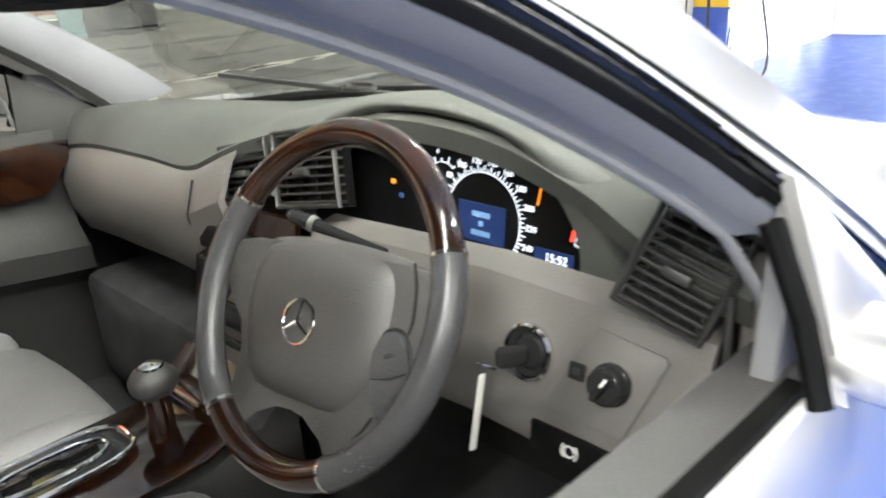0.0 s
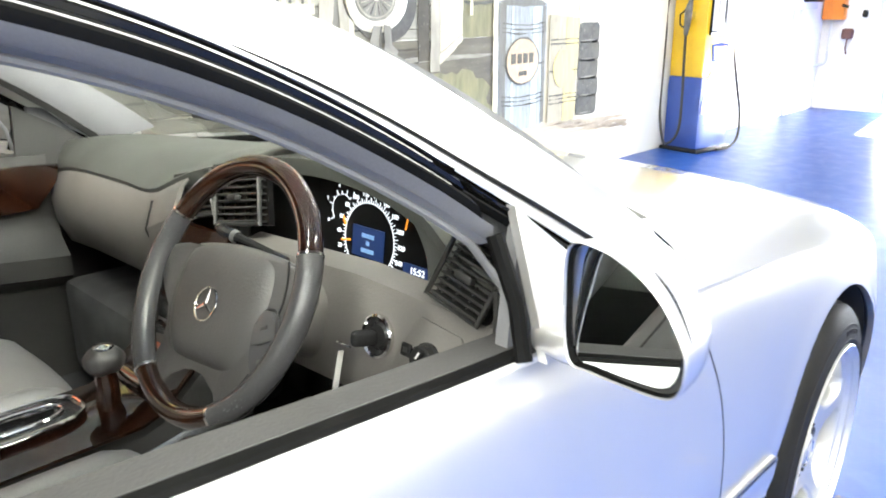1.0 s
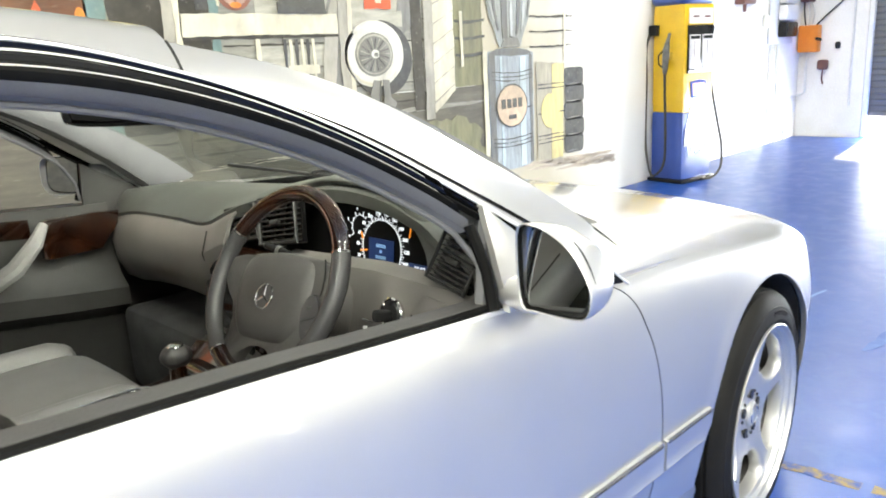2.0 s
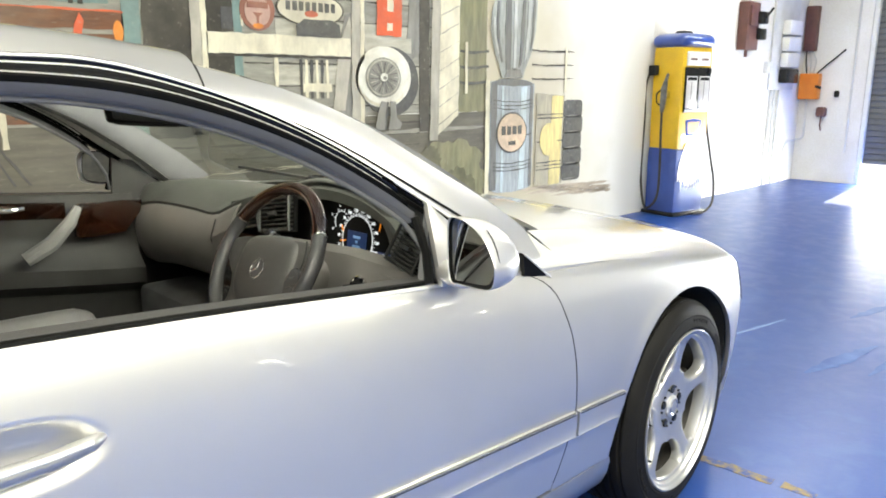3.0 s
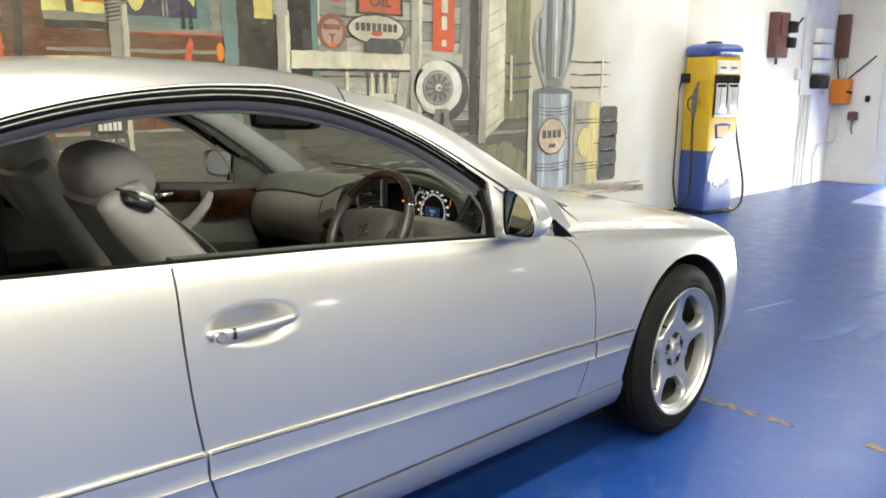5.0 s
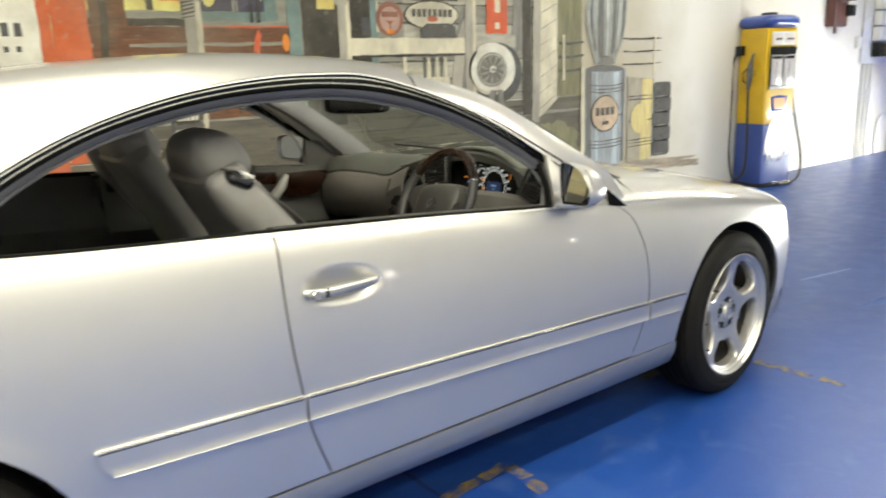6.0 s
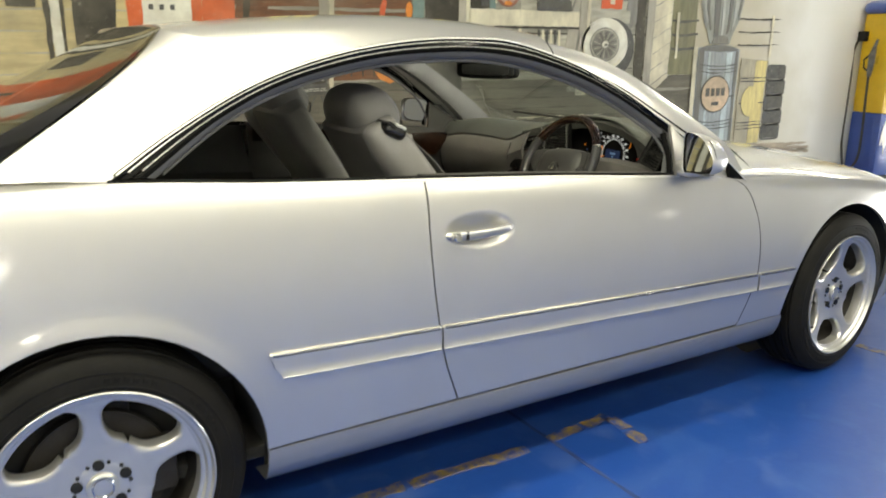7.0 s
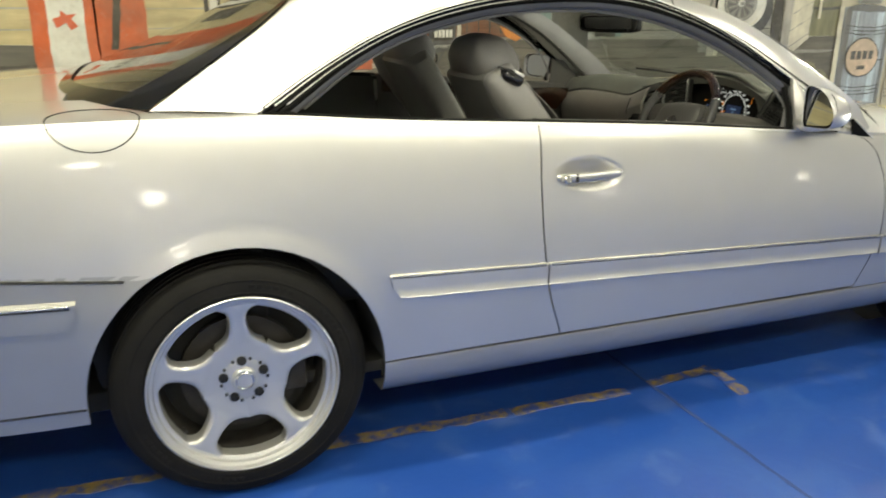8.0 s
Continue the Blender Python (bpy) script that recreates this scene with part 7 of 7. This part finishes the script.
paint("dark_machine", [(-2.84, 1.52), (-2.70, 1.52), (-2.68, 1.9), (-2.86, 1.9)], P_DARK, 4)
rect("low_shade", -4.6, 0.80, -3.55, 0.97, P_DARK, 2)
# sandwich board in front of the porch
paint("sandwich_board", [(-1.245, 0.995), (-1.05, 1.01), (-1.04, 1.185), (-1.235, 1.175)], P_TYRE, 5)
paint("board_panel", [(-1.215, 1.075), (-1.06, 1.085), (-1.055, 1.175), (-1.205, 1.165)], P_DARK, 6)
for k in range(5):
    rect("board_mark", -1.195 + 0.027 * k, 1.10, -1.175 + 0.027 * k, 1.15, P_WHITE, 7)
letters("board_words", "MOTOR OIL", 0.030, Matrix(((1, 0.04, 0, -1.135), (0, 0, -1, WALL_N - 0.021), (0.05, 1, 0, 1.04), (0, 0, 0, 1))), P_WHITE, mural)
rect("board_post", -1.03, 0.98, -1.0, 1.24, P_CREAM, 5)
for x0, x1 in ((-1.22, -1.26), (-1.14, -1.24), (-1.06, -0.93), (-1.10, -1.0)):
    paint("board_leg", [(x0, 1.0), (x0 + 0.012, 1.0), (x1 + 0.012, 0.80), (x1, 0.80)], P_TYRE, 5)

# ---- petrol pump ----
PUMP_BLUE = surf("pump_blue_enamel", (0.035, 0.085, 0.36), (0.025, 0.06, 0.27), 0.3, 0, 5, 90, 0.05, coat=0.4)
PUMP_YELLOW = surf("pump_yellow_enamel", (0.78, 0.50, 0.015), (0.66, 0.41, 0.012), 0.32, 0, 5, 90, 0.05, coat=0.4)
NOZZLE = surf("worn_nozzle_metal", (0.22, 0.215, 0.20), (0.10, 0.097, 0.09), 0.45, 0.5, 14, 120, 0.1)
BOX_RED = surf("oxide_box", (0.14, 0.055, 0.045), (0.09, 0.04, 0.035), 0.5, 0, 8, 90, 0.1)
HOSE = surf("hose_rubber", (0.05, 0.045, 0.035), (0.03, 0.028, 0.024), 0.6)


def pump_block(z0, z1, w0, d0, bevel):
    return block((0.235 - w0 / 2, 0.18 - d0 / 2, z0), (0.235 + w0 / 2, 0.18 + d0 / 2, z1), 0.0, bevel)


def petrol_pump():
    pump = tagged(new("petrol_pump"), "old blue and yellow petrol pump standing against the wall", "petrol pump")
    body = part("lower_body", pump_block(0.03, 0.675, 0.47, 0.36, 0.022), PUMP_BLUE, pump)
    part("plinth", boxed((-0.03, -0.03, 0.0), (0.50, 0.375, 0.035), 0.006), PLASTIC_BLACK, pump)
    upper = part("upper_body", pump_block(0.665, 1.655, 0.464, 0.354, 0.022), PUMP_YELLOW, pump)
    part("cap", block((-0.02, -0.02, 1.64), (0.49, 0.385, 1.775), 0.012, 0.062), PUMP_BLUE, pump)
    part("cap_knob", block((0.17, 0.13, 1.77), (0.30, 0.25, 1.812), 0.0, 0.015), VENT_GREY, pump)
    r = random.Random(5)
    ragged = [(0.03 + 0.0107 * k, 0.30 + 0.05 * abs(k / 40 - 0.45) + r.uniform(-0.035, 0.045) * (1 + (k % 3 == 0))) for k in range(41)]
    ragged += [(0.46, 0.72), (0.43, 0.745), (0.40, 0.76), (0.365, 0.735), (0.33, 0.745), (0.30, 0.735), (0.26, 0.765), (0.21, 0.745), (0.17, 0.75), (0.13, 0.72), (0.10, 0.665), (0.075, 0.60), (0.05, 0.52), (0.035, 0.44)]
    front = Matrix(((1, 0, 0, 0), (0, 0, -1, -0.001), (0, 1, 0, 0), (0, 0, 0, 1)))
    part("bare_patch", prism(ragged, front, 0.003, 0.001), STEEL_WHITE, pump, "white patch with a ragged lower edge on the pump's front")
    part("price_panel", boxed((0.06, -0.008, 1.475), (0.42, 0.004, 1.61), 0.004), STEEL_WHITE, upper)
    for x in (0.075, 0.25):
        part("price_window", boxed((x, -0.011, 1.495), (x + 0.155, -0.006, 1.595), 0.003), surf("paper_scale", (0.68, 0.66, 0.62), (0.58, 0.55, 0.55), 0.3, 0, 9, 60), upper)
    part("dial_frame", boxed((0.045, -0.012, 1.03), (0.435, 0.004, 1.46), 0.004), PLASTIC_BLACK, upper)
    for x in (0.06, 0.255):
        part("dial_window", boxed((x, -0.016, 1.065), (x + 0.165, -0.010, 1.375), 0.003), surf("dial_face", (0.62, 0.60, 0.60), (0.5, 0.48, 0.5), 0.2, 0, 7, 40), upper)
    part("lower_trim", boxed((0.05, -0.018, 1.03), (0.43, -0.010, 1.057), 0.003), STEEL_WHITE, upper)
    part("emblem", prism([(0.12, 0.80), (0.33, 0.80), (0.35, 0.95), (0.225, 0.965), (0.10, 0.95)], front, 0.004, 0.001), PUMP_BLUE, upper, "blue shield emblem with an orange middle")
    part("emblem_face", prism([(0.145, 0.82), (0.305, 0.82), (0.32, 0.935), (0.13, 0.935)], front @ Matrix.Translation((0, 0, 0.004)), 0.002), surf("emblem_orange", (0.70, 0.33, 0.08), (0.6, 0.26, 0.05), 0.4, 0, 12, 60), upper)
    for x in (0.105, 0.28):
        part("price_mark", boxed((x, -0.0125, 1.525), (x + 0.10, -0.0108, 1.545), 0.0004, 1), BOX_RED, upper)
    for x in (0.072, 0.267):
        part("dial_shade", boxed((x, -0.0175, 1.335), (x + 0.14, -0.0158, 1.365), 0.0004, 1), PLASTIC_BLACK, upper)
        part("dial_mark", boxed((x + 0.06, -0.0175, 1.09), (x + 0.066, -0.0158, 1.32), 0.0004, 1), VENT_GREY, upper)
    part("latch", block((0.395, -0.022, 1.40), (0.435, -0.008, 1.45), 0.0, 0.006), PLASTIC_BLACK, upper)
    part("door_seam", boxed((0.02, -0.0015, 0.66), (0.45, 0.004, 0.672), 0.001, 1), PLASTIC_BLACK, pump)
    # nozzle and hose on the side, second hose on the other side
    noz = part("nozzle", tube([(-0.045, 0.13, 1.40), (-0.06, 0.14, 1.33), (-0.055, 0.16, 1.25), (-0.05, 0.17, 1.10), (-0.05, 0.175, 1.03)], [0.012, 0.018, 0.032, 0.028, 0.018], 10), NOZZLE, pump)
    part("trigger_guard", tube([(-0.06, 0.17, 1.26), (-0.09, 0.22, 1.2), (-0.08, 0.22, 1.12), (-0.05, 0.18, 1.08)], 0.008, 6), PLASTIC_BLACK, noz)
    part("nozzle_rest", boxed((-0.05, 0.13, 1.16), (0.01, 0.21, 1.23), 0.008), CHROME, noz)
    loop = line_of([(-0.05, 0.175, 1.04), (-0.06, 0.16, 0.8), (-0.055, 0.15, 0.4), (-0.075, 0.17, 0.14), (-0.08, 0.27, 0.06), (-0.06, 0.36, 0.25), (-0.05, 0.385, 0.6), (-0.045, 0.385, 1.0), (-0.04, 0.38, 1.35), (-0.03, 0.34, 1.42)])
    part("hose", tube([loop(u) for u in steps(0, 1, 50)], 0.012, 8), HOSE, pump)
    part("hose_bracket", boxed((-0.05, 0.28, 1.38), (0.01, 0.37, 1.48), 0.01), PLASTIC_BLACK, pump)
    other = line_of([(0.48, 0.04, 0.98), (0.50, 0.03, 0.85), (0.56, 0.0, 0.55), (0.60, -0.03, 0.30), (0.56, -0.05, 0.09), (0.42, -0.06, 0.02), (0.25, -0.05, 0.018)])
    part("hose", tube([other(u) for u in steps(0, 1, 40)], 0.012, 8), HOSE, pump)
    pump.matrix_basis = pose(4.80, 1.765, FLOOR_Z, 0, 0, -9)


petrol_pump()

# ---- electrical gear on the walls ----
BOX_ORANGE = surf("orange_enamel", (0.70, 0.22, 0.02), (0.6, 0.17, 0.015), 0.4, 0, 6, 90, 0.05)
PIPE = surf("painted_conduit", (0.66, 0.66, 0.65), (0.55, 0.55, 0.54), 0.5, 0, 6, 90)

fuse = tagged(new("fuse_box"), "dark red fuse box with black switches on the white wall", "fuse box")
part("case", boxed((6.74, WALL_N - 0.12, 1.68), (7.06, WALL_N, 2.22), 0.012), BOX_RED, fuse)
part("cover", boxed((6.78, WALL_N - 0.145, 1.95), (6.96, WALL_N - 0.118, 2.18), 0.008), BOX_RED, fuse)
part("switch_block", boxed((6.98, WALL_N - 0.19, 1.98), (7.16, WALL_N - 0.06, 2.12), 0.02), PLASTIC_BLACK, fuse)
part("switch_block", boxed((7.0, WALL_N - 0.17, 1.80), (7.18, WALL_N - 0.06, 1.93), 0.02), PLASTIC_BLACK, fuse)
part("lever", tube([(7.08, WALL_N - 0.19, 2.06), (7.13, WALL_N - 0.24, 2.16)], 0.014, 8), PLASTIC_BLACK, fuse)
part("gland", tube([(6.86, WALL_N - 0.07, 1.68), (6.86, WALL_N - 0.07, 1.60)], 0.02, 8), BOX_RED, fuse)
meters = tagged(new("meter_board"), "pale board with white electricity meters beside the corner", "meter board")
part("board", boxed((7.72, WALL_N - 0.025, 1.22), (8.50, WALL_N, 2.6), 0.004), PIPE, meters)
for k in range(4):
    part("meter", boxed((7.98, WALL_N - 0.13, 1.30 + 0.20 * k), (8.38, WALL_N - 0.025, 1.48 + 0.20 * k), 0.02), PLASTIC_BLACK if k == 0 else STEEL_WHITE, meters)
bracket = tagged(new("wall_socket"), "small white wall socket on the painted wall", "socket")
part("plate", boxed((7.56, WALL_N - 0.05, 1.42), (7.66, WALL_N, 1.56), 0.01), STEEL_WHITE, bracket)
for x in (7.80, 7.92, 8.05):
    tagged(part("conduit", tube([(x, WALL_N - 0.022, 0.0), (x, WALL_N - 0.022, 1.22)], 0.016, 8), PIPE, None, "white painted steel conduit running down the wall"), "", "conduit", "conduits")
    tagged(part("conduit", tube([(x - 0.03, WALL_N - 0.022, 2.6), (x - 0.03, WALL_N - 0.022, CEIL - 0.002)], 0.016, 8), PIPE, None, "white painted steel conduit running up the wall"), "", "conduit", "conduits")
elbow = line_of([(WALL_E - 0.025, 2.05, 1.10), (WALL_E - 0.025, 2.05, 0.62), (WALL_E - 0.025, 2.06, 0.57), (8.72, WALL_N - 0.025, 0.54), (8.45, WALL_N - 0.025, 0.52), (8.38, WALL_N - 0.025, 0.46), (8.37, WALL_N - 0.025, 0.0)])
tagged(part("conduit", tube([elbow(u) for u in steps(0, 1, 40)], 0.016, 8), PIPE, None, "grey conduit bent round the corner to the floor"), "", "conduit", "conduits")
tagged(part("conduit", tube([(WALL_E - 0.022, 1.50, 0.4), (WALL_E - 0.022, 1.50, CEIL - 0.002)], 0.014, 8), PIPE, None, "white painted steel conduit beside the roller door"), "", "conduit", "conduits")
starter = tagged(new("motor_starter"), "orange electrical starter box with a black knob", "switch box")
part("case", boxed((WALL_E - 0.14, 1.885, 1.09), (WALL_E, 2.135, 1.43), 0.015), BOX_ORANGE, starter)
part("knob", tube([(WALL_E - 0.14, 1.905, 1.26), (WALL_E - 0.17, 1.89, 1.26), (WALL_E - 0.16, 1.83, 1.24)], 0.018, 8), PLASTIC_BLACK, starter)
relay = tagged(new("relay_box"), "brown relay box with loose cables above the orange box", "switch box")
part("case", boxed((WALL_E - 0.12, 1.985, 1.72), (WALL_E, 2.135, 2.30), 0.012), BOX_RED, relay)
for k in range(3):
    wire = line_of([(WALL_E - 0.06, 2.10 - 0.04 * k, 1.72), (WALL_E - 0.10 - 0.02 * k, 2.08 - 0.07 * k, 1.58), (WALL_E - 0.06, 2.07 - 0.04 * k, 1.43)])
    part("cable", tube([wire(u) for u in steps(0, 1, 12)], 0.009, 6), PIPE if k else PLASTIC_BLACK, relay)
wire = line_of([(WALL_E - 0.08, 1.93, 1.43), (WALL_E - 0.05, 1.85, 1.52), (WALL_E - 0.03, 1.70, 1.66), (WALL_E - 0.02, 1.62, 1.74)])
part("cable", tube([wire(u) for u in steps(0, 1, 16)], 0.010, 6), PLASTIC_BLACK, relay)
bell = tagged(new("wall_switch"), "dark red pull switch with a hanging cord", "switch")
part("case", block((WALL_E - 0.09, 1.77, 0.86), (WALL_E, 1.90, 0.99), 0.0, 0.03), BOX_RED, bell)
part("cord", tube([(WALL_E - 0.05, 1.83, 0.87), (WALL_E - 0.055, 1.835, 0.75), (WALL_E - 0.045, 1.82, 0.68)], 0.010, 6), BOX_RED, bell)
hook = tagged(new("wall_hook"), "small black knob on the white wall", "hook")
part("knob", block((WALL_E - 0.07, 1.64, 1.12), (WALL_E, 1.70, 1.21), 0.0, 0.025), PLASTIC_BLACK, hook)

# ---- marks on the floor ----
def mark(name, x0, y0, x1, y1, w, mat, label, category, h=0.0014, taper=0.0):
    a, b = Vector((x0, y0, FLOOR_Z)), Vector((x1, y1, FLOOR_Z))
    m = basis(a, b - a, (0, 0, 1))
    length = (b - a).length
    n = max(2, int(length / 0.05))
    r = random.Random(round(100 * x0 + 7 * y0))
    full = [1 - taper * abs(2 * k / n - 1) ** 1.6 for k in range(n + 1)]
    outline = [(length * k / n, (-w / 2 + r.uniform(-0.3, 0.12) * w) * full[k]) for k in range(n + 1)] + [(length * k / n, (w / 2 + r.uniform(-0.12, 0.3) * w) * full[k]) for k in range(n, -1, -1)]
    return tagged(part(name, prism(outline, m, h), mat, None, label, flat=True), "", category, "floor lines", "structure")


worn = "worn yellow line painted on the blue floor"
for x0, x1 in ((-3.62, -3.12), (-2.66, -2.03), (-2.01, -1.56)):
    mark("floor_line", x0, -0.70 - 0.036 * (x0 + 3.6), x1, -0.70 - 0.036 * (x1 + 3.6), 0.042, TAPE, worn, "floor line")
for q in ((-1.455, -0.765, -1.30, -0.748), (-1.28, -0.746, -1.155, -0.732), (-1.155, -0.75, -1.165, -0.84), (-1.166, -0.86, -1.176, -0.945), (0.334, -0.80, 0.348, -1.06), (0.350, -1.09, 0.356, -1.20), (0.40, -1.45, 0.42, -1.6), (2.9, -1.1, 3.2, -1.12)):
    mark("floor_line", *q, 0.04, TAPE, worn, "floor line")
# pale streaks imitate the door's light reflected in the floor paint
mark("floor_scuff", 1.74, -0.28, 2.21, -0.37, 0.018, PALE_STREAK, "thin pale streak painted as light reflected on the blue floor", "floor scuff", 0.0007, 0.6)
for x0, y0, x1, y1, w in ((1.45, -0.76, 2.1, -0.88, 0.07), (1.62, -0.98, 2.2, -1.04, 0.045), (2.5, -0.62, 3.0, -0.72, 0.05)):
    mark("floor_scuff", x0, y0, x1, y1, w, FLOOR_SHEEN, "pale streak painted as light reflected on the blue floor", "floor scuff", 0.0007, 0.85)
mark("floor_joint", -1.50, 2.1, -1.44, -1.4, 0.012, SEAM, "thin dark joint cut across the blue floor", "floor joint", 0.0008)
mark("floor_joint", -1.44, -1.4, -1.30, -5.9, 0.012, SEAM, "thin dark joint cut across the blue floor", "floor joint", 0.0008)
